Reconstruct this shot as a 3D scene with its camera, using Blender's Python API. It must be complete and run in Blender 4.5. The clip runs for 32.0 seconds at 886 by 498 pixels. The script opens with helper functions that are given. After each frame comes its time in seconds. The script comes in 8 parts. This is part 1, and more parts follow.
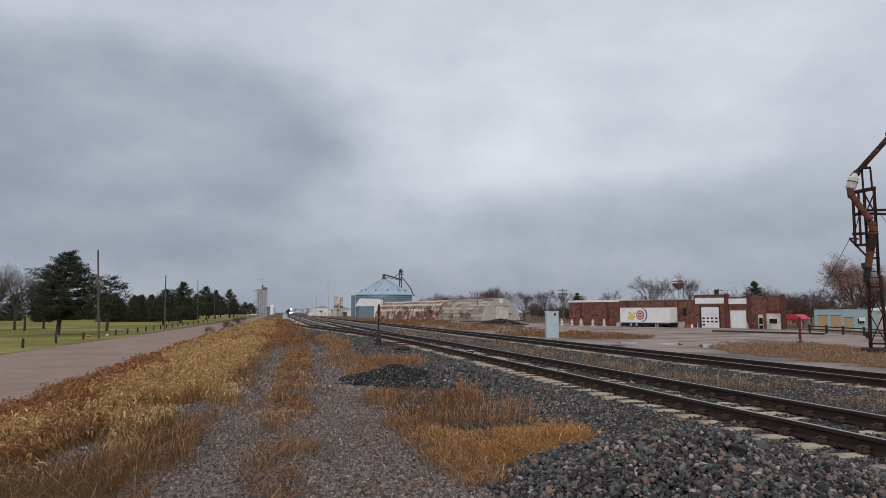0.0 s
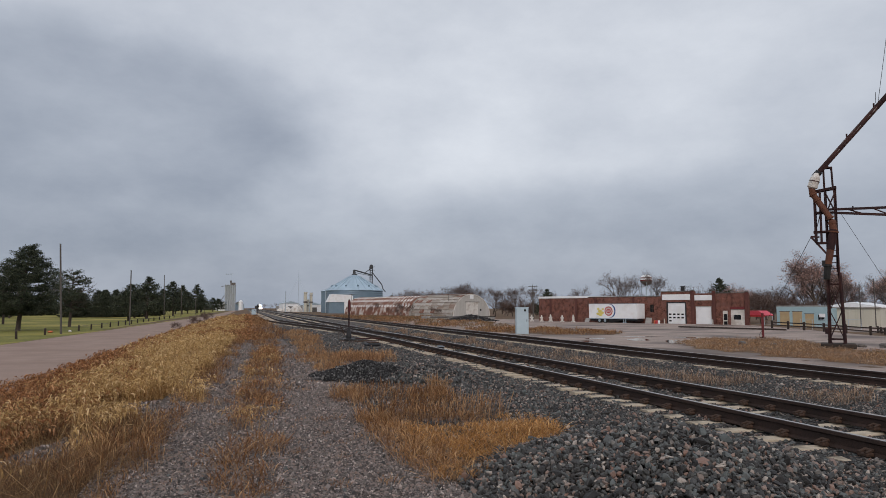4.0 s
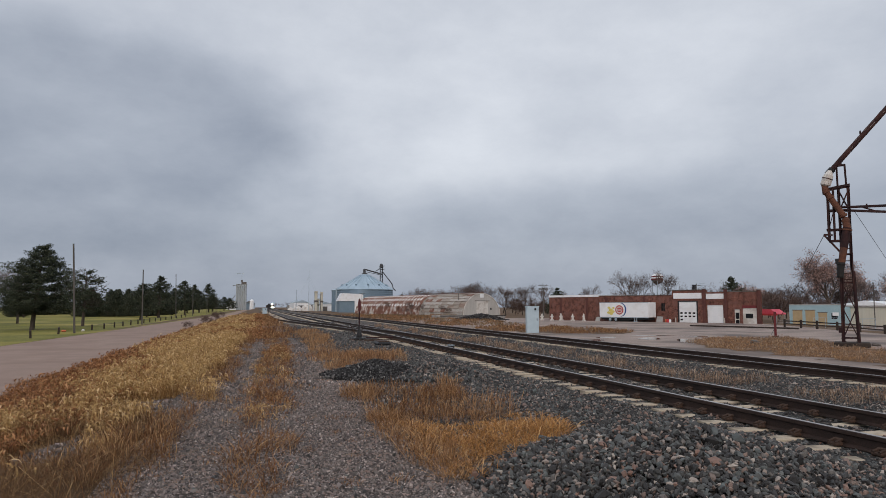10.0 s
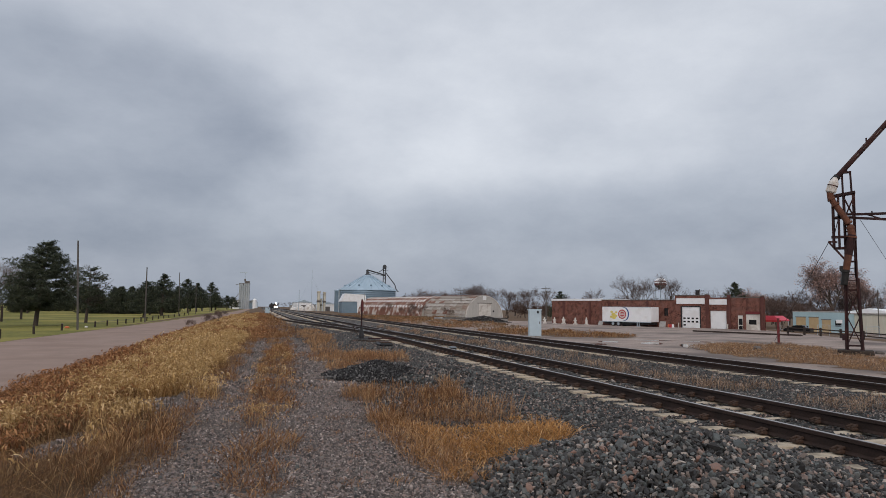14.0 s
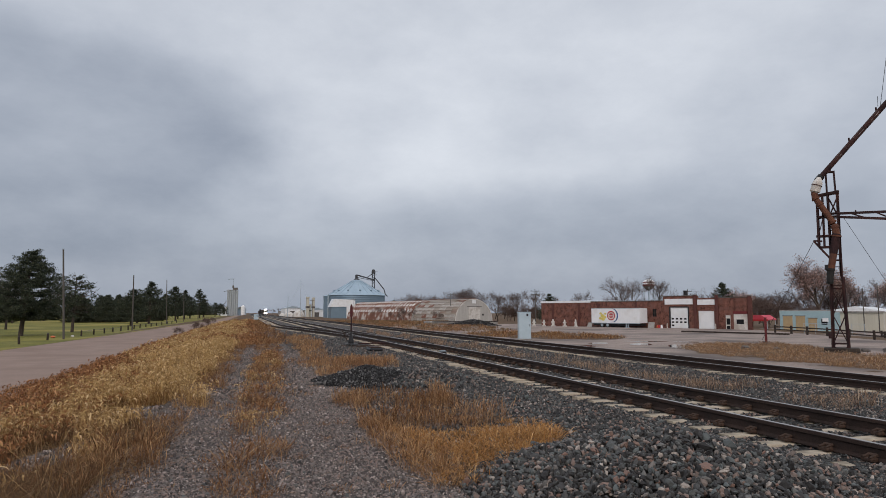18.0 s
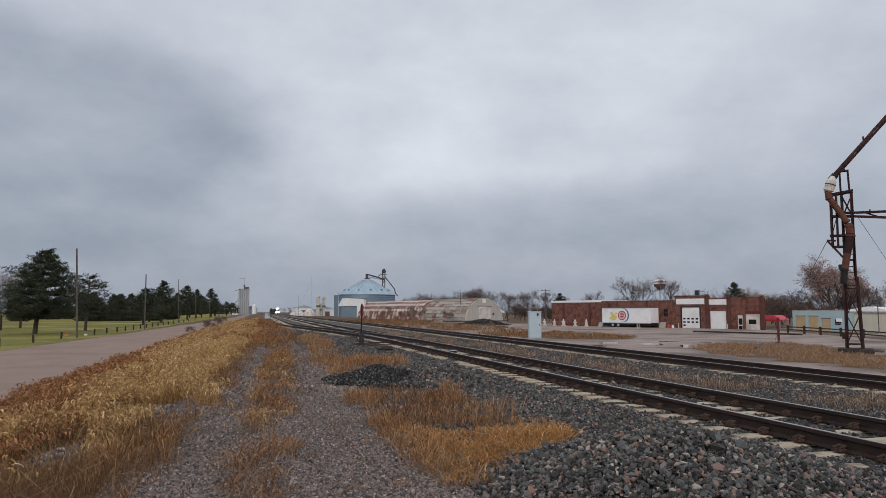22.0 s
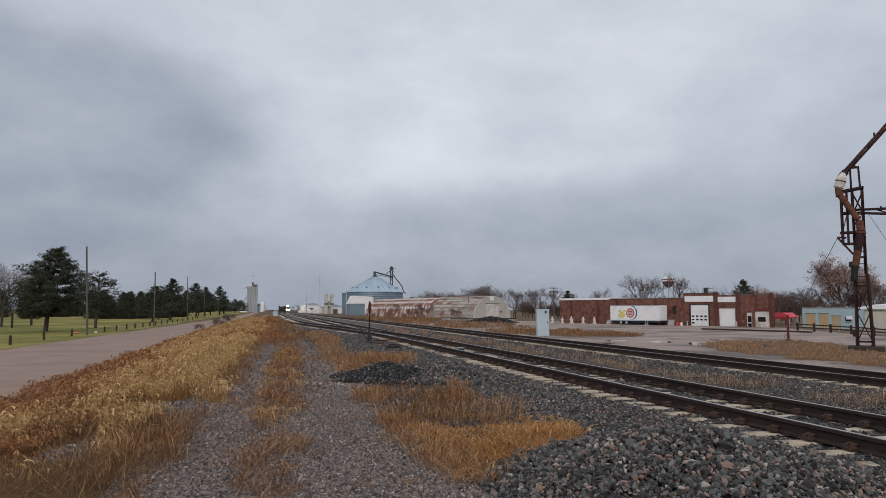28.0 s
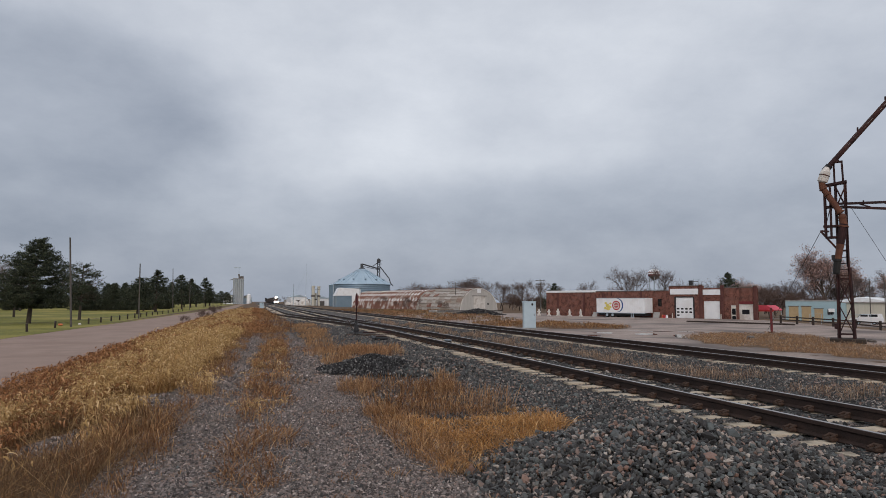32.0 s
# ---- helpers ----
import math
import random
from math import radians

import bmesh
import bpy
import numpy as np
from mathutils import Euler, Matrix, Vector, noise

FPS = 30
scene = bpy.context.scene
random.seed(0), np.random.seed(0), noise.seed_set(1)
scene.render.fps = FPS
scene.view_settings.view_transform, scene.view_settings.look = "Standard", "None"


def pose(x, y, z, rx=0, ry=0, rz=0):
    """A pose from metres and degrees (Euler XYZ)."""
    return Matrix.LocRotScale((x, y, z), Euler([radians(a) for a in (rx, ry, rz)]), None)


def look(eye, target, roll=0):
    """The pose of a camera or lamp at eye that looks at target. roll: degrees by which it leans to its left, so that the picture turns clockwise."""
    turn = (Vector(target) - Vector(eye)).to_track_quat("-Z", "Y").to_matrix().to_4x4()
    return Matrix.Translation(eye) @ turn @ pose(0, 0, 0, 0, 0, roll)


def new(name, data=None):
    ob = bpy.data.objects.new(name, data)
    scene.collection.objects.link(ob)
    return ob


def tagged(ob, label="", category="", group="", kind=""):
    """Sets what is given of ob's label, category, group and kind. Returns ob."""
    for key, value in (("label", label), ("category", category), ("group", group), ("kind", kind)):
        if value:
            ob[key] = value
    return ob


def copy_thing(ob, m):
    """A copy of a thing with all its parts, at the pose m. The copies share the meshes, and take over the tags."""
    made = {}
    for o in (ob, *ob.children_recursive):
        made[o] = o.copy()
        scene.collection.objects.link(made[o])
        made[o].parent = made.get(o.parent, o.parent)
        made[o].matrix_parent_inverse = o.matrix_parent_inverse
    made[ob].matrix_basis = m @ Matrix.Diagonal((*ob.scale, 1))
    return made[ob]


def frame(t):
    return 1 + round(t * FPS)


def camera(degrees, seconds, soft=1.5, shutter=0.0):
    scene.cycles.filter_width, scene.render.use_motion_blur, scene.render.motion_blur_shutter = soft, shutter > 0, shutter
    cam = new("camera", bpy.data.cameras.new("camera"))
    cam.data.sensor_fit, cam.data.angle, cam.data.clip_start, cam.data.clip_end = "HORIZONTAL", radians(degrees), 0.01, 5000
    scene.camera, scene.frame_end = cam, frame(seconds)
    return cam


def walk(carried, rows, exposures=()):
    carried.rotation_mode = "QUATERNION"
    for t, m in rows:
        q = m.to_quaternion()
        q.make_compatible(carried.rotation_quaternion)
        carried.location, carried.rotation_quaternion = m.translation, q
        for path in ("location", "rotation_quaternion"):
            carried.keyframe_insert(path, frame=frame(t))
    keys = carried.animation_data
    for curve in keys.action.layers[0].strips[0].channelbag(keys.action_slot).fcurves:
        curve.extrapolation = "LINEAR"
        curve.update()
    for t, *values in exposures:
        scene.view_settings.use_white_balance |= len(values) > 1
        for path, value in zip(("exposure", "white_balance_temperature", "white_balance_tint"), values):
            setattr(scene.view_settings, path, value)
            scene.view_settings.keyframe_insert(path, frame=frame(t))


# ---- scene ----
# eye above the lot's level; world y runs along the railway
EYE = (0.0, 0.0, 2.65)
cam = camera(67.0, 32.0, soft=0.5)
PATH = (
    (0.0, 95.40, -0.00, -13.88),
    (0.5, 95.06, 0.11, -14.42),
    (1.0, 94.59, -0.03, -14.86),
    (1.5, 94.35, -0.03, -15.20),
    (2.0, 94.14, 0.31, -15.95),
    (2.5, 94.46, -0.13, -15.88),
    (3.0, 94.83, -0.22, -15.86),
    (3.5, 94.97, 0.01, -16.19),
    (5.5, 95.19, -0.38, -16.84),
    (6.0, 95.23, 0.09, -16.75),
    (6.5, 95.12, 0.51, -16.20),
    (7.0, 94.72, 0.98, -15.47),
    (7.5, 94.98, 0.32, -15.52),
    (8.0, 95.27, 0.30, -15.42),
    (8.5, 94.52, 0.22, -15.52),
    (9.0, 94.48, 0.42, -15.82),
    (9.5, 95.14, -0.13, -15.76),
    (10.0, 94.96, -0.02, -15.52),
    (10.5, 94.74, -0.15, -15.26),
    (11.0, 94.52, -0.57, -15.46),
    (11.5, 95.13, -0.86, -15.42),
    (12.0, 94.90, -0.60, -14.54),
    (12.5, 94.91, -0.63, -14.29),
    (13.0, 94.71, -0.47, -14.37),
    (13.5, 95.54, -0.27, -14.30),
    (14.0, 95.11, -0.83, -15.30),
    (14.5, 95.33, -0.59, -15.75),
    (16.5, 95.90, 0.33, -15.25),
    (17.0, 96.04, -0.04, -15.36),
    (17.5, 95.77, 0.05, -15.77),
    (18.0, 95.45, -0.02, -16.19),
    (18.5, 95.42, 0.39, -15.97),
    (19.0, 95.42, 0.42, -15.52),
    (19.5, 95.37, 0.29, -15.52),
    (20.0, 95.84, -0.28, -15.61),
    (20.5, 95.77, -0.24, -15.61),
    (21.0, 95.19, -0.25, -15.85),
    (21.5, 95.37, -0.18, -15.71),
    (22.0, 95.40, -0.13, -15.32),
    (22.5, 95.55, -0.08, -15.22),
    (23.0, 94.79, -0.28, -15.42),
    (23.5, 95.35, -0.30, -16.05),
    (24.0, 95.21, -0.31, -15.95),
    (24.5, 95.30, -0.49, -15.66),
    (25.0, 94.67, 0.09, -15.88),
    (25.5, 94.36, 0.07, -15.67),
    (27.5, 95.08, -0.22, -15.09),
    (28.0, 95.19, -0.12, -14.66),
    (28.5, 95.10, 0.20, -14.85),
    (29.0, 94.26, 0.36, -14.97),
    (29.5, 94.57, 0.14, -15.20),
    (30.0, 94.50, 0.13, -15.22),
    (30.5, 94.45, 0.20, -15.74),
    (31.0, 94.28, 0.28, -15.84),
    (31.5, 94.18, -0.02, -15.85),
    (32.0, 94.53, -0.21, -15.76),
)
walk(cam, [(t, pose(*EYE, rx, ry, rz)) for t, rx, ry, rz in PATH], exposures=((0.0, 0.0), (32.0, 0.0)))

# ---- light: an overcast winter sky and a weak, wide sun behind it ----
SUN_EL, SUN_ROT = radians(32), radians(200)
world = bpy.data.worlds.new("overcast_sky")
scene.world = world
world.use_nodes = True
wn, wl = world.node_tree.nodes, world.node_tree.links
wn.clear()
w_out = wn.new("ShaderNodeOutputWorld")
w_bg = wn.new("ShaderNodeBackground")
w_sky = wn.new("ShaderNodeTexSky")
w_sky.sky_type, w_sky.sun_disc = "NISHITA", False
w_sky.sun_elevation, w_sky.sun_rotation = SUN_EL, SUN_ROT
w_sky.dust_density, w_sky.air_density, w_sky.ozone_density = 4.0, 1.0, 1.0
w_dim = wn.new("ShaderNodeVectorMath")
w_dim.operation = "SCALE"
w_dim.inputs["Scale"].default_value = 0.09
w_mix = wn.new("ShaderNodeMix")
w_mix.data_type = "RGBA"
w_mix.inputs[0].default_value = 0.86
w_mix.inputs[7].default_value = (0.83, 0.862, 0.92, 1)
wl.new(w_sky.outputs[0], w_dim.inputs[0])
wl.new(w_dim.outputs[0], w_mix.inputs[6])
wl.new(w_mix.outputs[2], w_bg.inputs[0])
w_bg.inputs[1].default_value = 1.0
wl.new(w_bg.outputs[0], w_out.inputs[0])
sun_data = bpy.data.lights.new("sun", "SUN")
sun_data.energy, sun_data.angle, sun_data.color = 1.15, radians(25), (1.0, 0.81, 0.67)
sun = new("sun", sun_data)
sun_dir = Vector((math.cos(SUN_EL) * math.sin(SUN_ROT), math.cos(SUN_EL) * math.cos(SUN_ROT), math.sin(SUN_EL)))
sun.matrix_world = look(sun_dir * 100, (0, 0, 0))

# ---- mesh helpers ----
def np_mesh(name, verts, faces, mat=None, smooth=False):
    """A mesh from arrays; faces: (N,3) or (N,4) index array, or a list of both."""
    me = bpy.data.meshes.new(name)
    fs = faces if isinstance(faces, list) else [faces]
    fs = [np.asarray(q, dtype=np.int32) for q in fs if len(q)]
    verts = np.asarray(verts, dtype=np.float32)
    loops = np.concatenate([q.ravel() for q in fs])
    sizes = np.concatenate([np.full(len(q), q.shape[1], dtype=np.int32) for q in fs])
    me.vertices.add(len(verts))
    me.vertices.foreach_set("co", verts.ravel())
    me.loops.add(len(loops))
    me.loops.foreach_set("vertex_index", loops)
    me.polygons.add(len(sizes))
    me.polygons.foreach_set("loop_start", np.concatenate([[0], np.cumsum(sizes)[:-1]]).astype(np.int32))
    me.polygons.foreach_set("use_smooth", np.full(len(sizes), smooth, dtype=bool))
    me.update(calc_edges=True)
    if mat:
        me.materials.append(mat)
    return me


def bm_mesh(name, bm, mat=None, smooth=False):
    me = bpy.data.meshes.new(name)
    for q in bm.faces:
        q.smooth = smooth
    bm.to_mesh(me)
    bm.free()
    if mat:
        me.materials.append(mat)
    return me


def part(name, bm, mat, parent, label="", at=None, smooth=False):
    """One mesh object under a thing or a part; bm is a bmesh or a finished mesh."""
    me = bm if isinstance(bm, bpy.types.Mesh) else bm_mesh(name, bm, mat, smooth)
    ob = new(name, me)
    if parent is not None:
        ob.parent = parent
    if at is not None:
        ob.matrix_basis = at
    return tagged(ob, label)


def thing(name, label, category, at=None, group="", kind=""):
    ob = new(name)
    ob.empty_display_size = 0.3
    if at is not None:
        ob.matrix_basis = at
    return tagged(ob, label, category, group, kind)


def solo(name, me, label, category, group="", kind="", at=None):
    ob = new(name, me)
    if at is not None:
        ob.matrix_basis = at
    return tagged(ob, label, category, group, kind)


def box(x0, x1, y0, y1, z0, z1, bevel=0.0, bm=None):
    own = bm is None
    bm = bmesh.new() if own else bm
    r = bmesh.ops.create_cube(bm, size=1.0, matrix=Matrix.Translation(((x0 + x1) / 2, (y0 + y1) / 2, (z0 + z1) / 2)) @ Matrix.Diagonal((abs(x1 - x0), abs(y1 - y0), abs(z1 - z0), 1)))
    if bevel:
        es = {e for v in r["verts"] for e in v.link_edges}
        bmesh.ops.bevel(bm, geom=list(es), offset=bevel, segments=1, affect="EDGES", profile=0.5)
    return bm


def rod(a, b, r0, r1=None, sides=8, bm=None, cap=True):
    """A straight round bar from a to b."""
    bm = bmesh.new() if bm is None else bm
    a, b = Vector(a), Vector(b)
    d = b - a
    m = Matrix.Translation((a + b) / 2) @ d.to_track_quat("Z", "Y").to_matrix().to_4x4()
    bmesh.ops.create_cone(bm, cap_ends=cap, segments=sides, radius1=r0, radius2=r0 if r1 is None else r1, depth=d.length, matrix=m)
    return bm


def beam(a, b, w, h=None, bm=None):
    """A straight square bar from a to b."""
    bm = bmesh.new() if bm is None else bm
    a, b = Vector(a), Vector(b)
    d = b - a
    m = Matrix.Translation((a + b) / 2) @ d.to_track_quat("Z", "Y").to_matrix().to_4x4() @ Matrix.Diagonal((w, h or w, d.length, 1))
    bmesh.ops.create_cube(bm, size=1.0, matrix=m)
    return bm


def lathe(profile, sides=24, bm=None, m=Matrix()):
    """A turned solid from (radius, height) pairs."""
    bm = bmesh.new() if bm is None else bm
    rings = []
    for r, z in profile:
        rings.append([bm.verts.new(m @ Vector((r * math.cos(2 * math.pi * k / sides), r * math.sin(2 * math.pi * k / sides), z))) for k in range(sides)])
    for p, q in zip(rings, rings[1:]):
        for k in range(sides):
            bm.faces.new((p[k], p[(k + 1) % sides], q[(k + 1) % sides], q[k]))
    for ring, flip in ((rings[0], True), (rings[-1], False)):
        bm.faces.new(ring[::-1] if flip else ring)
    bmesh.ops.remove_doubles(bm, verts=bm.verts, dist=1e-5)
    return bm


def prism(outline, y0, y1, bm=None):
    """An outline of (x, z) pairs drawn out from y0 to y1."""
    bm = bmesh.new() if bm is None else bm
    a = [bm.verts.new((x, y0, z)) for x, z in outline]
    b = [bm.verts.new((x, y1, z)) for x, z in outline]
    n = len(a)
    for k in range(n):
        bm.faces.new((a[k], a[(k + 1) % n], b[(k + 1) % n], b[k]))
    bm.faces.new(a[::-1])
    bm.faces.new(b)
    bmesh.ops.recalc_face_normals(bm, faces=bm.faces)
    return bm

# ---- materials ----
def ramp_node(n, stops):
    r = n.new("ShaderNodeValToRGB")
    el = r.color_ramp.elements
    while len(el) < len(stops):
        el.new(0.5)
    for e, (p, c) in zip(el, stops):
        e.position, e.color = p, (*c, 1)
    return r


def material(name, a, b, scale=4.0, fine=40.0, rough=0.8, bump=0.15, metal=0.0, island=None, random_object=None,
             stretch=(1, 1, 1), dirt=None, dirt_scale=0.6, bump_dist=0.02, rough_var=0.1, translucent=0.0):
    """Two colours mixed by a coarse and a fine noise in object space; optional spread per island or object, and stains."""
    mt = bpy.data.materials.new(name)
    mt.use_nodes = True
    n, l = mt.node_tree.nodes, mt.node_tree.links
    bs = n["Principled BSDF"]
    tc = n.new("ShaderNodeTexCoord")
    mp = n.new("ShaderNodeMapping")
    mp.inputs["Scale"].default_value = stretch
    l.new(tc.outputs["Object"], mp.inputs[0])
    n1, n2 = n.new("ShaderNodeTexNoise"), n.new("ShaderNodeTexNoise")
    n1.inputs["Scale"].default_value, n1.inputs["Detail"].default_value = scale, 3
    n2.inputs["Scale"].default_value, n2.inputs["Detail"].default_value = fine, 2
    l.new(mp.outputs[0], n1.inputs["Vector"])
    l.new(mp.outputs[0], n2.inputs["Vector"])
    mx = n.new("ShaderNodeMath")
    mx.operation = "MULTIPLY_ADD"
    mx.inputs[1].default_value = 0.5
    hf = n.new("ShaderNodeMath")
    hf.operation = "MULTIPLY"
    hf.inputs[1].default_value = 0.5
    l.new(n2.outputs[0], hf.inputs[0])
    l.new(n1.outputs[0], mx.inputs[0])
    l.new(hf.outputs[0], mx.inputs[2])
    rp = ramp_node(n, [(0.36, a), (0.64, b)])
    l.new(mx.outputs[0], rp.inputs[0])
    col = rp.outputs[0]
    if island or random_object:
        src = n.new("ShaderNodeNewGeometry") if island else n.new("ShaderNodeObjectInfo")
        out = src.outputs["Random Per Island"] if island else src.outputs["Random"]
        stops = island or random_object
        r2 = ramp_node(n, stops)
        l.new(out, r2.inputs[0])
        m2 = n.new("ShaderNodeMix")
        m2.data_type = "RGBA"
        m2.inputs[0].default_value = 0.86
        l.new(col, m2.inputs[6])
        l.new(r2.outputs[0], m2.inputs[7])
        col = m2.outputs[2]
    if dirt:
        n3 = n.new("ShaderNodeTexNoise")
        n3.inputs["Scale"].default_value, n3.inputs["Detail"].default_value = dirt_scale, 4
        l.new(mp.outputs[0], n3.inputs["Vector"])
        r3 = ramp_node(n, [(0.48, (0, 0, 0)), (0.66, (1, 1, 1))])
        l.new(n3.outputs[0], r3.inputs[0])
        m3 = n.new("ShaderNodeMix")
        m3.data_type = "RGBA"
        l.new(r3.outputs[0], m3.inputs[0])
        l.new(col, m3.inputs[6])
        m3.inputs[7].default_value = (*dirt, 1)
        col = m3.outputs[2]
    l.new(col, bs.inputs["Base Color"])
    bs.inputs["Metallic"].default_value = metal
    rv = n.new("ShaderNodeMapRange")
    rv.inputs["To Min"].default_value, rv.inputs["To Max"].default_value = max(0.02, rough - rough_var), min(1, rough + rough_var)
    l.new(n1.outputs[0], rv.inputs["Value"])
    l.new(rv.outputs[0], bs.inputs["Roughness"])
    bs.inputs["Specular IOR Level"].default_value = 0.35
    if bump:
        bp = n.new("ShaderNodeBump")
        bp.inputs["Strength"].default_value, bp.inputs["Distance"].default_value = bump, bump_dist
        l.new(mx.outputs[0], bp.inputs["Height"])
        l.new(bp.outputs[0], bs.inputs["Normal"])
    if translucent:
        out = n["Material Output"]
        tr, ms = n.new("ShaderNodeBsdfTranslucent"), n.new("ShaderNodeMixShader")
        l.new(col, tr.inputs[0])
        ms.inputs[0].default_value = translucent
        l.new(bs.outputs[0], ms.inputs[1])
        l.new(tr.outputs[0], ms.inputs[2])
        l.new(ms.outputs[0], out.inputs[0])
    return mt


def glow(name, color, strength):
    mt = bpy.data.materials.new(name)
    mt.use_nodes = True
    bs = mt.node_tree.nodes["Principled BSDF"]
    bs.inputs["Base Color"].default_value = (*color, 1)
    bs.inputs["Emission Color"].default_value = (*color, 1)
    bs.inputs["Emission Strength"].default_value = strength
    return mt


# Mixed stone tones; the near-black share is raised to stand in for crevice shade.
STONES = [(0.0, (0.00636, 0.006, 0.0057)), (0.33, (0.0276, 0.026, 0.0256)), (0.53, (0.07, 0.072, 0.0703)), (0.70, (0.111, 0.13, 0.129)), (0.82, (0.201, 0.175, 0.158)), (0.90, (0.233, 0.13, 0.095)), (0.96, (0.329, 0.28, 0.247)), (1.0, (0.477, 0.42, 0.37))]
M_soil = material("soil", (0.058, 0.034, 0.019), (0.158, 0.096, 0.049), 0.8, 18, 0.95, 0.5, dirt=(0.126, 0.07, 0.030), dirt_scale=0.35)


def stone_bed(name, stops, cells, gap, dirt, dirt_scale=0.4):
    """Packed crushed stone: each cell a stone of its own tone, crevice shade painted dark in the joints."""
    mt = bpy.data.materials.new(name)
    mt.use_nodes = True
    n, l = mt.node_tree.nodes, mt.node_tree.links
    bs = n["Principled BSDF"]
    tc = n.new("ShaderNodeTexCoord")
    wob = n.new("ShaderNodeTexNoise")
    wob.inputs["Scale"].default_value = cells * 0.8
    l.new(tc.outputs["Object"], wob.inputs["Vector"])
    mad = n.new("ShaderNodeVectorMath")
    mad.operation = "MULTIPLY_ADD"
    mad.inputs[1].default_value = (0.7 / cells,) * 3
    l.new(wob.outputs["Color"], mad.inputs[0])
    l.new(tc.outputs["Object"], mad.inputs[2])
    vo, ve = n.new("ShaderNodeTexVoronoi"), n.new("ShaderNodeTexVoronoi")
    ve.feature = "DISTANCE_TO_EDGE"
    for q in (vo, ve):
        q.inputs["Scale"].default_value = cells
        l.new(mad.outputs[0], q.inputs["Vector"])
    sp = n.new("ShaderNodeSeparateColor")
    l.new(vo.outputs["Color"], sp.inputs[0])
    rp = ramp_node(n, stops)
    l.new(sp.outputs[0], rp.inputs[0])
    n3 = n.new("ShaderNodeTexNoise")
    n3.inputs["Scale"].default_value, n3.inputs["Detail"].default_value = dirt_scale, 5
    l.new(tc.outputs["Object"], n3.inputs["Vector"])
    r3 = ramp_node(n, [(0.48, (0, 0, 0)), (0.72, (0.6, 0.6, 0.6))])
    l.new(n3.outputs[0], r3.inputs[0])
    m3 = n.new("ShaderNodeMix")
    m3.data_type = "RGBA"
    l.new(r3.outputs[0], m3.inputs[0])
    l.new(rp.outputs[0], m3.inputs[6])
    m3.inputs[7].default_value = (*dirt, 1)
    re_ = n.new("ShaderNodeMapRange")
    re_.inputs["From Max"].default_value = gap
    l.new(ve.outputs["Distance"], re_.inputs["Value"])
    m4 = n.new("ShaderNodeMix")
    m4.data_type = "RGBA"
    l.new(re_.outputs[0], m4.inputs[0])
    m4.inputs[6].default_value = (0.012, 0.011, 0.010, 1)
    l.new(m3.outputs[2], m4.inputs[7])
    l.new(m4.outputs[2], bs.inputs["Base Color"])
    bs.inputs["Roughness"].default_value = 0.88
    bs.inputs["Specular IOR Level"].default_value = 0.3
    bp = n.new("ShaderNodeBump")
    bp.inputs["Strength"].default_value, bp.inputs["Distance"].default_value = 1.0, 0.6 / cells
    l.new(ve.outputs["Distance"], bp.inputs["Height"])
    l.new(bp.outputs[0], bs.inputs["Normal"])
    return mt


GRAVELS = [(0.0, (0.0318, 0.028, 0.0266)), (0.35, (0.119, 0.103, 0.0969)), (0.7, (0.26, 0.228, 0.215)), (0.88, (0.244, 0.165, 0.135)), (1.0, (0.594, 0.52, 0.484))]
M_gravel = stone_bed("crushed_gravel", GRAVELS, 42, 0.18, (0.15, 0.115, 0.088), 0.5)
BED = [(p, tuple(0.95 * q for q in c)) for p, c in STONES]
M_ballast = stone_bed("ballast_bed", BED, 23, 0.24, (0.032, 0.026, 0.022))
# Far bed: ballast copy browned and brightened in its colour, with thinner dark joints.
M_ballast_far = stone_bed("far_ballast_brightened", [(p, tuple(0.9 * q + 0.02 for q in c)) for p, c in STONES], 14, 0.1, (0.15, 0.105, 0.075), 0.25)
# near-black, painted as the shade seen down between heaped stones
M_gap_shade = material("stone_gap_shade", (0.008, 0.007, 0.007), (0.03, 0.028, 0.026), 20, 60, 0.95, 0.5)
M_road = material("worn_asphalt", (0.244, 0.170, 0.136), (0.334, 0.241, 0.198), 0.7, 60, 0.85, 0.3, dirt=(0.244, 0.168, 0.132), dirt_scale=0.25)
M_lot = material("gravel_lot", (0.19, 0.146, 0.125), (0.42, 0.335, 0.29), 0.35, 9, 0.8, 0.3, dirt=(0.125, 0.098, 0.086), dirt_scale=0.13)
# yellowed turf patches, lightened in colour to pass for sunlit stretches
M_lawn = material("mown_lawn", (0.075, 0.09, 0.012), (0.23, 0.205, 0.032), 0.12, 2.5, 0.95, 0.4, dirt=(0.36, 0.29, 0.075), dirt_scale=0.05)
M_field = material("dry_field", (0.14, 0.12, 0.06), (0.22, 0.18, 0.10), 0.05, 1.5, 0.95, 0.3)
M_water = material("puddle_water", (0.09, 0.08, 0.07), (0.13, 0.115, 0.10), 1, 8, 0.04, 0.0, rough_var=0.02)
M_stone = material("crushed_stone", (0.08, 0.08, 0.085), (0.17, 0.17, 0.175), 12, 60, 0.62, 0.3, island=STONES)
M_stone_one = material("crushed_stone_single", (0.08, 0.08, 0.085), (0.17, 0.17, 0.175), 12, 60, 0.62, 0.3, random_object=STONES)
M_stone_dark = material("dark_crushed_stone", (0.03, 0.03, 0.032), (0.08, 0.08, 0.085), 12, 60, 0.85, 0.3, island=[(0.0, (0.006, 0.006, 0.007)), (0.6, (0.03, 0.03, 0.032)), (0.85, (0.09, 0.09, 0.092)), (1.0, (0.30, 0.29, 0.28))])
